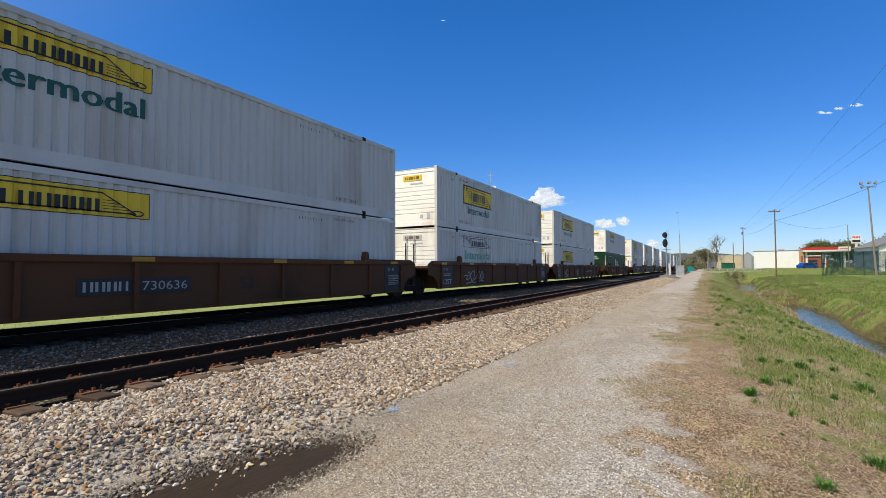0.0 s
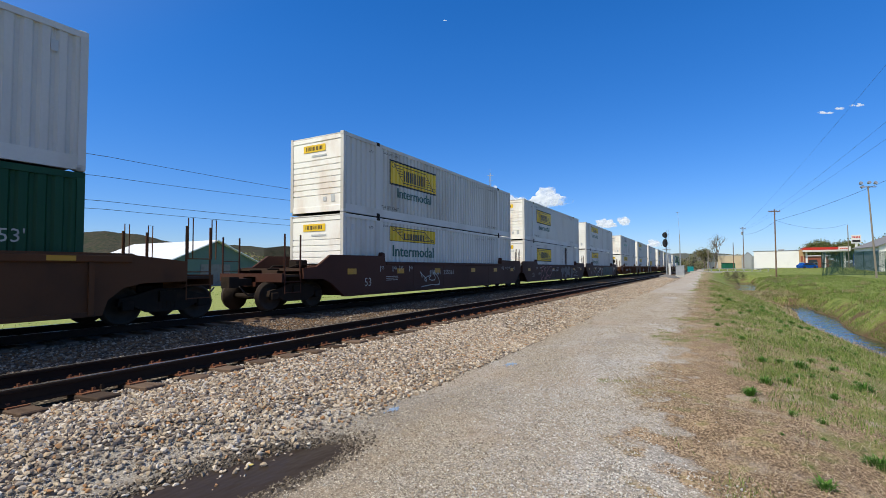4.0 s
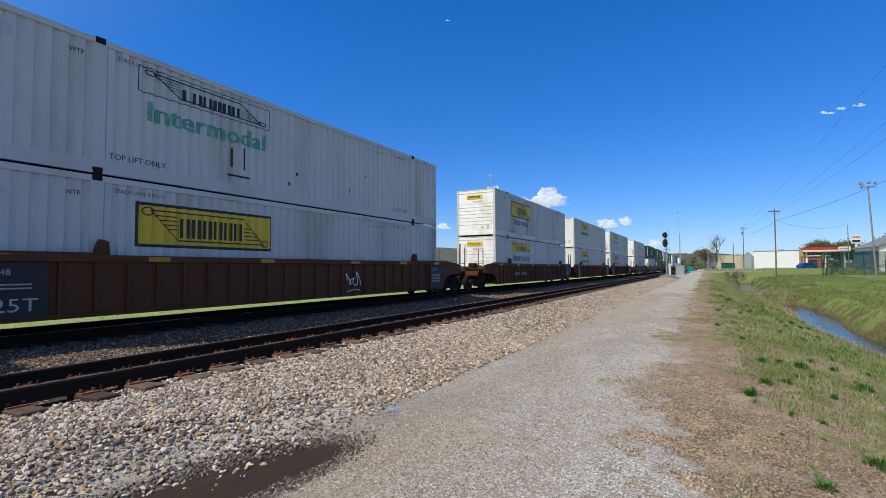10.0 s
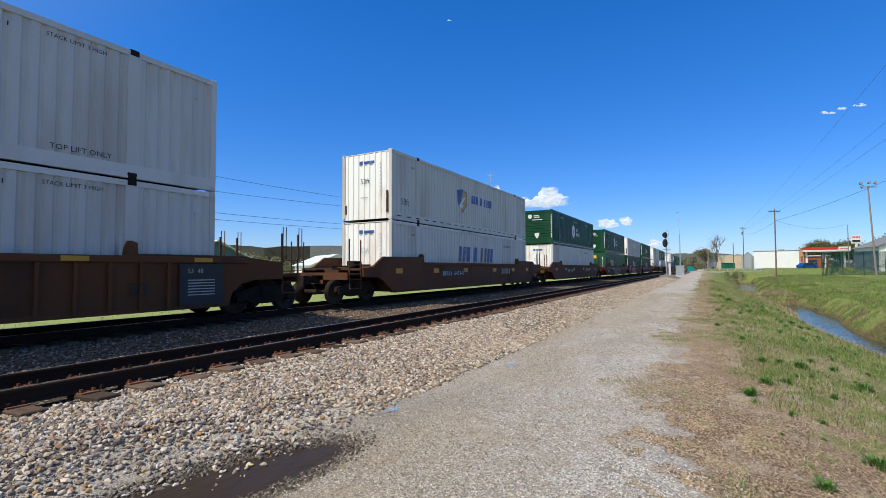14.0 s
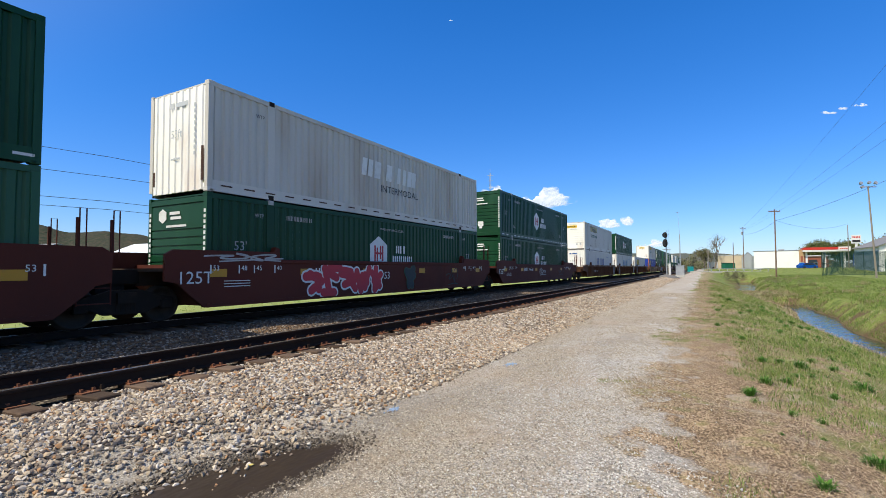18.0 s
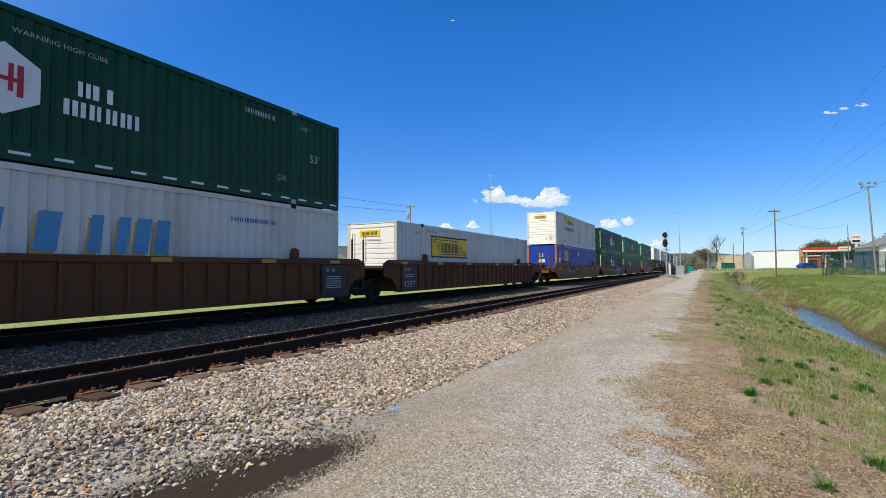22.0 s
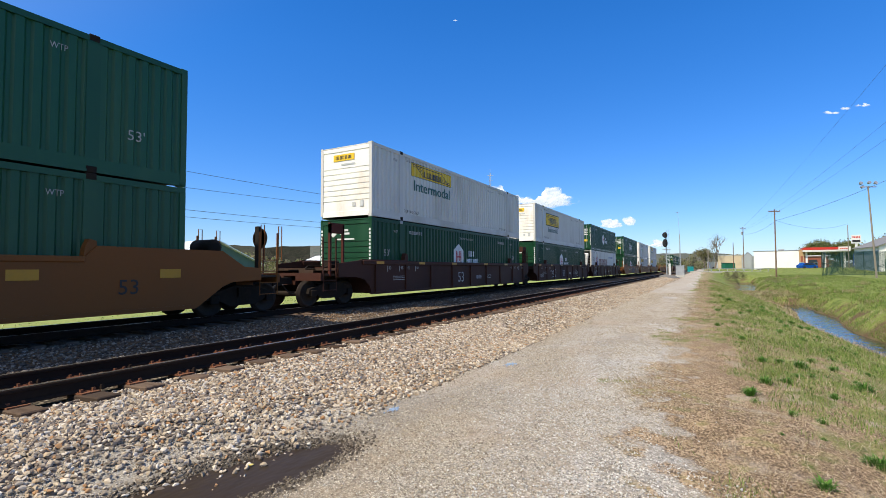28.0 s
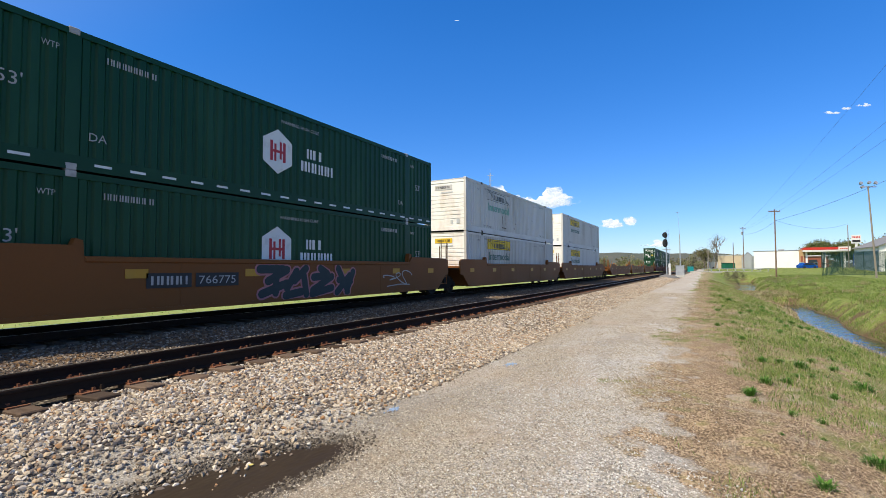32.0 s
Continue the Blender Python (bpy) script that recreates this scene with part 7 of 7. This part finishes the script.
def gable(name, label, category, at, w, d, eave, peak, wall, roof, over=0.4, ridge_along="y"):
    """A gabled building: w across the gable, d along the ridge."""
    h = thing(name, label, category, at=at)
    part("wall", prism([(-w / 2, -0.4), (w / 2, -0.4), (w / 2, eave), (0, peak - 0.05), (-w / 2, eave)], "y", -d / 2, d / 2), wall, h)
    k = (peak - eave) / (w / 2)
    for s in (-1, 1):
        o = [(0, peak), (s * (w / 2 + over), eave - over * k), (s * (w / 2 + over), eave - over * k + 0.12), (0, peak + 0.14)]
        part("roof_slope", prism(o, "y", -d / 2 - over, d / 2 + over), roof, h)
    return h


def fixed(h, name, b, material, label=""):
    return part(name, boxes(b), material, h, label)


def build_right_side():
    wb = thing("white_building", "long white flat-roofed block building", "building", at=spot(89.5, 126, 0.7, -35))
    fixed(wb, "wall", (-5.3, 4.6, 0, 12, -0.5, 4.85), WALLWHITE)
    fixed(wb, "parapet", (-5.4, 4.7, -0.08, 12.1, 4.85, 4.98), GREYROOF, "dark parapet edge")
    fixed(wb, "roof_unit", (0.2, 1.6, 3, 4.4, 4.98, 5.4), GALV)
    fixed(wb, "stone_facing", (4.6, 6.3, -0.1, 8, -0.5, 5.1), TAN, "tan stone front")
    for x in (4.95, 5.65):
        fixed(wb, "window", (x, x + 0.5, -0.13, -0.09, 1.0, 3.4), BRICK, "tall brown panel")
    st = thing("filling_station_canopy", "red and white filling station canopy on pale columns", "canopy", at=spot(95.8, 120, 0.75, -33))
    fixed(st, "fascia", (-3.2, 6.2, 0, 7, 4.4, 5.0), MARK, "white lower fascia")
    fixed(st, "red_band", (-3.25, 3.9, -0.04, 7.04, 4.85, 5.5), REDTRIM, "red upper band")
    fixed(st, "sign_panel", (3.9, 6.25, -0.05, 7.05, 4.6, 5.55), MARK, "white sign panel")
    part("sign_marking", boxes(*[(4.25 + k * 0.34, 4.48 + k * 0.34, -0.09, -0.05, 4.9, 5.25) for k in range(5)]), REDTRIM, st, "red bars on the sign")
    for x in (-2.4, 1.4, 5.2):
        for y in (1.2, 5.8):
            fixed(st, "column", (x - 0.2, x + 0.2, y - 0.2, y + 0.2, -0.4, 4.4), MARK)
    for x in (-2.2, 1.4, 3.6):
        pm = thing("fuel_pump", "pale fuel pump under the canopy", "fuel pump", "fuel pumps", at=spot(95.8 + x, 123, 0.65))
        fixed(pm, "body", (-0.4, 0.4, -0.3, 0.3, 0.15, 1.9), GALV)
        fixed(pm, "screen", (-0.3, 0.3, -0.33, -0.3, 1.2, 1.7), INK)
        fixed(pm, "plinth", (-0.7, 0.7, -0.5, 0.5, -0.2, 0.15), CONCRETE)
    shop = thing("filling_station_shop", "brick filling station shop with dark windows", "building", at=spot(106, 142, 0.8, -33))
    fixed(shop, "wall", (-9, 8, 0, 8, -0.5, 3.6), BRICK)
    fixed(shop, "roof", (-9.3, 8.3, -0.3, 8.3, 3.6, 3.85), MARK)
    for x in (-7.5, -4.8, -2.1, 0.6, 3.3):
        fixed(shop, "window", (x, x + 2.1, -0.05, 0.0, 0.7, 2.6), GLASSY, "dark shop window")
    single("parking_lot", boxes((-14, 20, -6, 8, -0.25, 0.0)), ASPHALT, "pale asphalt forecourt of the filling station", "forecourt", kind="structure", at=spot(98, 122, 0.80, -33))
    sign = thing("price_sign", "tall white and blue roadside price sign", "sign", at=spot(96.7, 110, 0.8, -38))
    fixed(sign, "post", (-0.25, 0.25, -0.15, 0.15, -0.4, 6.0), MARK)
    fixed(sign, "panel", (-0.9, 0.9, -0.2, 0.2, 5.9, 7.9), MARK, "white panel")
    part("sign_marking", boxes(*[(-0.65 + k * 0.28, -0.45 + k * 0.28, -0.24, -0.2, 7.2, 7.55) for k in range(5)]), REDTRIM, sign, "red bars")
    part("sign_marking", boxes((-0.7, 0.7, -0.24, -0.2, 6.2, 6.7)), INK, sign, "dark bar")
    fixed(sign, "price_board", (-0.7, 0.7, -0.2, 0.2, 0.6, 3.4), BLUEINK, "blue and white price board")
    for k in range(3):
        fixed(sign, "price_bar", (-0.5, 0.5, -0.24, -0.2, 0.9 + k * 0.8, 1.35 + k * 0.8), MARK)
    car = thing("parked_car", "small bright blue hatchback parked at the station", "car", at=spot(89.6, 116, 0.78))
    part("body", prism([(-2.0, 0.25), (2.0, 0.25), (2.02, 0.75), (1.5, 0.92), (0.9, 1.42), (-1.1, 1.46), (-1.8, 0.95), (-2.02, 0.85)], "y", -0.85, 0.85), CARBLUE, car)
    part("window", prism([(-1.35, 0.95), (1.25, 0.95), (0.8, 1.36), (-1.0, 1.38)], "y", -0.87, 0.87), GLASSY, car, "dark side windows")
    for x in (-1.25, 1.25):
        for s in (-1, 1):
            part("wheel", lathe([(-0.1, 0.2), (-0.1, 0.31), (0.1, 0.31), (0.1, 0.2)], "y", 14), TYRE, car, "black tyre").matrix_basis = pose(x, s * 0.8, 0.31)
    h = gable("house", "white house with grey shingle roof and blue-grey side", "house", spot(97.0, 95, 0.65, -26), 18, 14, 4.7, 8.7, WALLWHITE, GREYROOF, 0.5)
    fixed(h, "side_wall", (-9.06, -9.0, -6.9, 6.9, -0.3, 3.8), BLUEGREY, "blue-grey side wall")
    fixed(h, "door", (-4.6, -3.6, -7.06, -7.0, 0.0, 2.1), BLUEGREY, "blue-grey door")
    fixed(h, "sign_board", (-2.9, 0.6, -7.10, -7.0, 1.7, 3.0), BLACK, "dark sign board")
    part("sign_marking", boxes(*[(-2.6 + k * 0.5, -2.25 + k * 0.5, -7.14, -7.10, 2.45, 2.8) for k in range(5)], *[(-2.7 + k * 0.5, -2.35 + k * 0.5, -7.14, -7.10, 1.9, 2.25) for k in range(6)]), MARK, h, "white bars on the sign board")
    fixed(h, "garage_door", (-2.6, 2.0, -7.08, -7.0, -0.3, 1.5), MARK, "white garage door")
    fn = thing("chain_link_fence", "dark green chain-link fence round the yard", "fence")
    ends = [(58.3, 72.5), (69, 70.0), (82, 67)]
    back = [(58.3, 72.5), (84, 100)]
    mesh_bm = bmesh.new()
    for (a, b) in [(ends[0], ends[1]), (ends[1], ends[2]), (back[0], back[1])]:
        n = max(2, int(math.dist(a, b) / 2.4))
        for k in range(n + 1):
            r, w = a[0] + (b[0] - a[0]) * k / n, a[1] + (b[1] - a[1]) * k / n
            o = part("post", rod((0, 0, -0.2), (0, 0, 3.6), 0.045, None, 6), FENCEGREEN, fn)
            o.matrix_basis = spot(r, w, 0.0)
        A, B = spot(*a).translation, spot(*b).translation
        for z in (0.06, 1.8, 3.55):
            part("rail", rod(A + Vector((0, 0, z)), B + Vector((0, 0, z)), 0.022, None, 5), FENCEGREEN, fn)
        m = int(math.dist(a, b) / 0.12) if b != back[1] else 0
        for k in range(m):
            for s in (0, 1):
                p, q = A.lerp(B, k / m), A.lerp(B, min(1, (k + 20) / m))
                if s:
                    p, q = q, p
                rod(p + Vector((0, 0, 0.05)), q + Vector((0, 0, 3.5)), 0.02, None, 3, mesh_bm)
    part("wire_mesh", mesh_bm, FENCEGREEN, fn, "dark green wire mesh")
    bb = thing("beige_building", "low beige block building by the crossing", "building", at=spot(86.5, 141, 0.9, -31))
    fixed(bb, "wall", (-3.6, 3.2, 0, 6, -0.4, 3.9), BEIGE)
    fixed(bb, "roof", (-3.7, 3.3, -0.1, 6.1, 3.9, 4.05), MARK)
    gable("grey_shed", "small grey metal shed with a white end", "shed", spot(88.0, 136, 0.9, -32), 3.0, 5, 3.0, 4.6, GALV, GREYROOF, 0.1)
    du = thing("dumpster", "dark green steel dumpster", "dumpster", at=spot(81.6, 134, 0.7))
    fixed(du, "body", (-1.5, 1.5, 0, 1.6, 0.1, 1.7), DUMPSTER)
    fixed(du, "lid", (-1.55, 1.55, -0.05, 1.65, 1.7, 1.8), BLACK)
    tk = thing("delivery_van", "white van parked by the crossing", "van", at=spot(83.6, 144, 0.7))
    part("body", prism([(-2.4, 0.4), (2.4, 0.4), (2.4, 1.2), (1.7, 1.35), (1.2, 2.2), (-2.4, 2.3)], "y", -0.95, 0.95), MARK, tk)
    for x in (-1.5, 1.5):
        part("wheel", lathe([(-0.12, 0.2), (-0.12, 0.36), (0.12, 0.36), (0.12, 0.2)], "y", 12), TYRE, tk).matrix_basis = pose(x, -0.85, 0.36)
    br = thing("road_bridge", "low concrete road bridge over the creek with rail", "bridge", at=spot(69, 112, 0.1))
    fixed(br, "deck", (-9, 9, -2.4, 2.4, -0.2, 0.25), CONCRETE)
    for k in range(10):
        fixed(br, "post", (-8.6 + k * 1.9, -8.45 + k * 1.9, -2.4, -2.3, 0.25, 0.9), GALV)
    fixed(br, "rail", (-8.8, 8.8, -2.36, -2.24, 0.78, 0.88), GALV)


def build_left_side():
    b = gable("metal_barn", "teal metal barn with a white sheet roof", "barn", pose(-62.0, 37.2, -0.6, 0, 0, 90), 13.0, 18, 2.6, 5.4, TEAL, WHITEROOF, 0.5)
    for k in range(9):
        fixed(b, "roof_rib", (-0.04, 0.04, -8.6 + k * 2.1, -8.55 + k * 2.1, 5.5, 5.56), WHITEROOF)
    fixed(b, "door", (-2.0, 2.0, -9.06, -9.0, -0.2, 2.5), GREYROOF, "large grey sliding door")
    gable("grey_house", "low house with a grey roof", "house", pose(-66, 23.5, -0.6, 0, 0, 90), 9.0, 12, 2.5, 4.6, BLUEGREY, GREYROOF, 0.5)
    gable("white_shed", "white storage shed behind the field", "shed", pose(-58, 62, -0.6, 0, 0, 60), 8.0, 12, 2.6, 4.2, WALLWHITE, WHITEROOF, 0.4)
    tw = thing("lattice_tower", "tall thin steel lattice radio tower", "radio tower", at=pose(-138.8, 321.5, -0.6))
    legs = [(-1, -0.6), (1, -0.6), (0, 1.15)]
    for k, (x, y) in enumerate(legs):
        part("leg", rod((x * 1.5, y * 1.5, 0), (x * 0.6, y * 0.6, 73), 0.16, 0.12, 5), GALV, tw)
    bm = bmesh.new()
    for k in range(36):
        z0, z1 = k * 2.0, k * 2.0 + 2.0
        f0, f1 = 1.5 - 0.9 * z0 / 73, 1.5 - 0.9 * z1 / 73
        for i in range(3):
            (x0, y0), (x1, y1) = legs[i], legs[(i + 1) % 3]
            rod((x0 * f0, y0 * f0, z0), (x1 * f1, y1 * f1, z1), 0.07, None, 3, bm)
    part("lattice", bm, GALV, tw, "thin cross bracing")
    part("antenna", rod((0, 0, 72), (0, 0, 76), 0.08, None, 5), GALV, tw)
    part("cross_bar", boxes((-2.4, 2.4, -0.1, 0.1, 71.0, 71.25)), GALV, tw)
    part("cross_bar", boxes((-1.8, 1.8, -0.1, 0.1, 67.0, 67.2)), GALV, tw)


# ---- trees, hills and clouds ----
def branch(bm, a, way, length, r, depth, rnd, tips):
    b = a + way * length
    rod(a, b, r, r * 0.62, 6 if depth > 1 else 4, bm)
    if depth == 0:
        tips.append(b)
        return
    for k in range(rnd.choice((2, 3, 3))):
        w = (way + Vector((rnd.uniform(-1, 1), rnd.uniform(-1, 1), rnd.uniform(-0.25, 0.75))) * 0.72).normalized()
        branch(bm, a.lerp(b, rnd.uniform(0.6, 1.0)), w, length * rnd.uniform(0.62, 0.82), r * 0.6, depth - 1, rnd, tips)
    tips.append(b)


LEAFLET = [(-0.5, 0, -0.25), (0.5, 0, 0.25), (0, 0.5, 0.85), (0, -0.5, -0.85)]
LEAFLET_F = [(0, 1, 2), (1, 0, 3)]


def tree(at, tall, seed, leaf, per_tip, spread, label, leaf_size=0.16):
    rnd = random.Random(seed)
    t = thing("tree", label, "tree", "trees", at=at)
    bm, tips = bmesh.new(), []
    for k in range(rnd.choice((1, 2, 3))):
        branch(bm, Vector((rnd.uniform(-0.3, 0.3), rnd.uniform(-0.3, 0.3), -0.2)), Vector((rnd.uniform(-0.2, 0.2), rnd.uniform(-0.2, 0.2), 1)).normalized(), tall * 0.34, tall * 0.022, 4, rnd, tips)
    part("trunk", bm, BARK, t, "grey-brown trunk and limbs")
    pts, sz, tn = [], [], []
    for p in tips:
        for _ in range(per_tip):
            pts.append((p.x + rnd.gauss(0, spread), p.y + rnd.gauss(0, spread), max(0.3, p.z + rnd.gauss(0, spread * 0.8))))
            s = leaf_size * rnd.uniform(0.6, 1.4)
            sz.append((s, s, s * rnd.uniform(-1, 1)))
            tn.append(rnd.uniform(0, 6.28))
    c = scatter("crown", LEAFLET, LEAFLET_F, pts, np.array(sz), np.array(tn), leaf, "", "")
    c.parent = t
    for k in ("kind", "label", "category"):
        if k in c:
            del c[k]


def woods(name, count, place, leaf, label, seed, size, each_has=90):
    """A far belt of trees as a thick scatter of leaf clumps."""
    rnd = random.Random(seed)
    pts, sz, tn = [], [], []
    for _ in range(count):
        x, y, z, r, h = place(rnd)
        for _ in range(each_has):
            a, b = rnd.uniform(0, 6.28), rnd.random() ** 0.5
            q = rnd.random()
            pts.append((x + r * b * math.cos(a) * (1 - q * 0.6), y + r * b * math.sin(a) * (1 - q * 0.6), z + h * q))
            s = size * rnd.uniform(0.5, 1.4)
            sz.append((s, s, s * rnd.uniform(-1.2, 1.2)))
            tn.append(rnd.uniform(0, 6.28))
    scatter(name, LEAFLET, LEAFLET_F, pts, np.array(sz), np.array(tn), leaf, label, "woods")


def build_plants():
    tree(spot(80.6, 140, 0.9), 11.0, 3, BUD, 7, 0.5, "half-bare spring tree with many thin limbs", 0.13)
    tree(spot(79.4, 143, 0.9), 7.0, 14, BUD, 34, 0.5, "budding yellow-green tree by the crossing", 0.2)
    tree(spot(84.0, 150, 0.9), 7.4, 15, BUD, 2, 0.35, "bare brown tree with thin limbs", 0.14)
    for k, (r, a, h) in enumerate(((163, 205, 11), (169, 210, 13.5), (173, 205, 13.5), (179, 212, 11.5), (190, 200, 13.5), (196, 203, 15.5), (203, 205, 17), (185, 208, 9.5))):
        tree(spot(r, a, 0.9), h, 30 + k, LEAF, 75, 1.25, "full olive green tree behind the filling station", 0.40)

    def left_belt(rnd):
        y = rnd.uniform(40, 330)
        return rnd.uniform(-190, -95) - y * 0.1, y, -0.7, rnd.uniform(2.0, 4.5), rnd.uniform(3, 8)

    def far_belt(rnd):
        x = rnd.uniform(-150, 60)
        return x, rnd.uniform(300, 420), -0.5, rnd.uniform(2.5, 5), rnd.uniform(4, 10)
    woods("far_woods", 170, left_belt, BUD, "far belt of brown and green spring woods", 5, 0.6, 170)
    woods("far_woods", 260, far_belt, BUD, "distant line of budding trees beyond the crossing", 6, 0.6, 170)

    def creek_bush(rnd):
        y = rnd.uniform(58, 100)
        return creek_x(y) + rnd.choice((2.2, 2.8, 3.4, 4.0)), y, -1.3, rnd.uniform(0.3, 0.8), rnd.uniform(0.5, 1.3)
    woods("creek_bushes", 15, creek_bush, BUD, "low brownish bushes on the far creek bank", 8, 0.05, 420)
    woods("creek_bushes", 16, lambda r: (r.uniform(3.2, 6.6), r.uniform(96, 110), -0.9, r.uniform(0.5, 1.0), r.uniform(0.7, 1.5)), BUD, "straggling brown shrubs beside the creek", 9, 0.06, 420)


RIDGE = [(-2352, 395, 236), (-2148, 510, 214), (-1960, 617, 182), (-1866, 670, 155), (-1770, 726, 123), (-1658, 788, 125), (-1584, 830, 115), (-1491, 883, 93), (-1389, 940, 82),
         (-1227, 1031, 72), (-1082, 1112, 78), (-799, 1270, 72), (-611, 1375, 62), (-391, 1499, 53), (-234, 1586, 50), (-100, 1661, 46), (-30, 1700, 51), (80, 1762, 42), (237, 1851, 24), (501, 1998, 14)]


def build_ridge(spine, material, label):
    bm = bmesh.new()
    rows = []
    for a, b in zip(spine, spine[1:]):
        a, b = Vector(a), Vector(b)
        for i in range(8):
            p = a.lerp(b, i / 8)
            out = Vector((p.x, p.y, 0)).normalized()
            h = p.z + 5 * noise.noise(p * 0.012) + 2.5 * noise.noise(p * 0.05)
            col = []
            for j, (d, f) in enumerate(((-520, -0.02), (-330, 0.28), (-200, 0.56), (-90, 0.85), (0, 1.0), (160, 0.8), (420, 0.1))):
                q = p + out * d
                q.z = h * f - 1 + (7 * noise.noise(q * 0.01) if 0 < j < 4 else 0)
                col.append(bm.verts.new(q))
            rows.append(col)
    for a, b in zip(rows, rows[1:]):
        for j in range(6):
            bm.faces.new((a[j], a[j + 1], b[j + 1], b[j]))
    bmesh.ops.recalc_face_normals(bm, faces=bm.faces[:])
    single("wooded_ridge", bm, material, label, "backdrop", kind="structure", smooth=True)


def build_hills():
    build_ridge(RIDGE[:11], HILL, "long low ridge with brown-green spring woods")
    # the far stretch carries its haze in the material
    build_ridge(RIDGE[9:], HAZYHILL, "distant ridge of budding woods, paled by painted haze")


CLOUDS = []


def cloud(right, away, up, wide, tall, seed, drift):
    rnd = random.Random(seed)
    bm = bmesh.new()
    for k in range(40):
        u = rnd.gauss(0, 0.2)
        env = max(0.1, (1 - min(1, abs(2 * u)) ** 1.5) * (0.65 + 0.45 * math.sin(9 * u + seed)))
        r = tall * rnd.uniform(0.10, 0.24) * (0.4 + env)
        c = Vector((u * wide, rnd.uniform(-0.2, 0.2) * tall, abs(rnd.gauss(0, 0.35)) * tall * env))
        m = Matrix.Translation(c) @ Matrix.Diagonal((r * rnd.uniform(1.1, 2.2), r, r * rnd.uniform(0.6, 0.9), 1))
        bmesh.ops.create_icosphere(bm, subdivisions=3, radius=1.0, matrix=m)
    for v in bm.verts:
        p = v.co * (2.4 / tall)
        v.co += Vector((noise.noise(p), noise.noise(p + Vector((9, 0, 0))), noise.noise(p + Vector((0, 9, 0))))) * tall * 0.2
        p *= 3.5
        v.co += Vector((noise.noise(p), noise.noise(p + Vector((9, 0, 0))), noise.noise(p + Vector((0, 9, 0))))) * tall * 0.07
    at = spot(right, away, up)
    ob = single("cloud", bm, CLOUD, "small white fair-weather cloud", "cloud", "clouds", at=at, smooth=True)
    shell = ob.modifiers.new("shell", "REMESH")
    shell.mode, shell.voxel_size, shell.use_smooth_shade = "VOXEL", tall * 0.045, True
    c, s = math.cos(YAW), math.sin(YAW)
    CLOUDS.append((ob, at, Vector((drift * c, -drift * s, 0))))


def build_clouds():
    # right, up, width, height, drift
    for k, (r, u, w, h, d) in enumerate(((350, 448, 210, 100, 50), (450, 440, 120, 80, 50), (600, 428, 280, 140, 50), (690, 425, 130, 70, 50), (1030, 272, 170, 52, 45), (1160, 284, 52, 46, 45), (170, 268, 90, 40, 45),
                                         (2470, 995, 90, 20, 50), (2560, 1022, 46, 20, 50), (2680, 1042, 84, 18, 50), (1330, 145, 130, 36, 40), (-10, 262, 90, 34, 45), (10, 1615, 28, 6, 90))):
        cloud(r, 3000, u - 0.15 * h, w * 1.45, h * 1.35, 60 + k, d)


build_signal()
build_poles()
build_right_side()
build_left_side()
build_plants()
build_hills()
build_clouds()


# ---- what moves ----
def motions():
    times = [0.0, 2.0, 4.0, 6.0, 8.0, 10.0, 12.0, 14.0, 16.0, 18.0, 20.0, 22.0, 24.0, 26.0, 28.0, 30.0, 32.0]
    for ob, y, z in MOVERS:
        walk(ob, [(t, on_track(y - travelled(t), z)) for t in times])
    for ob, m, drift in CLOUDS:
        walk(ob, [(0.0, m), (32.0, Matrix.Translation(drift) @ m)])


motions()
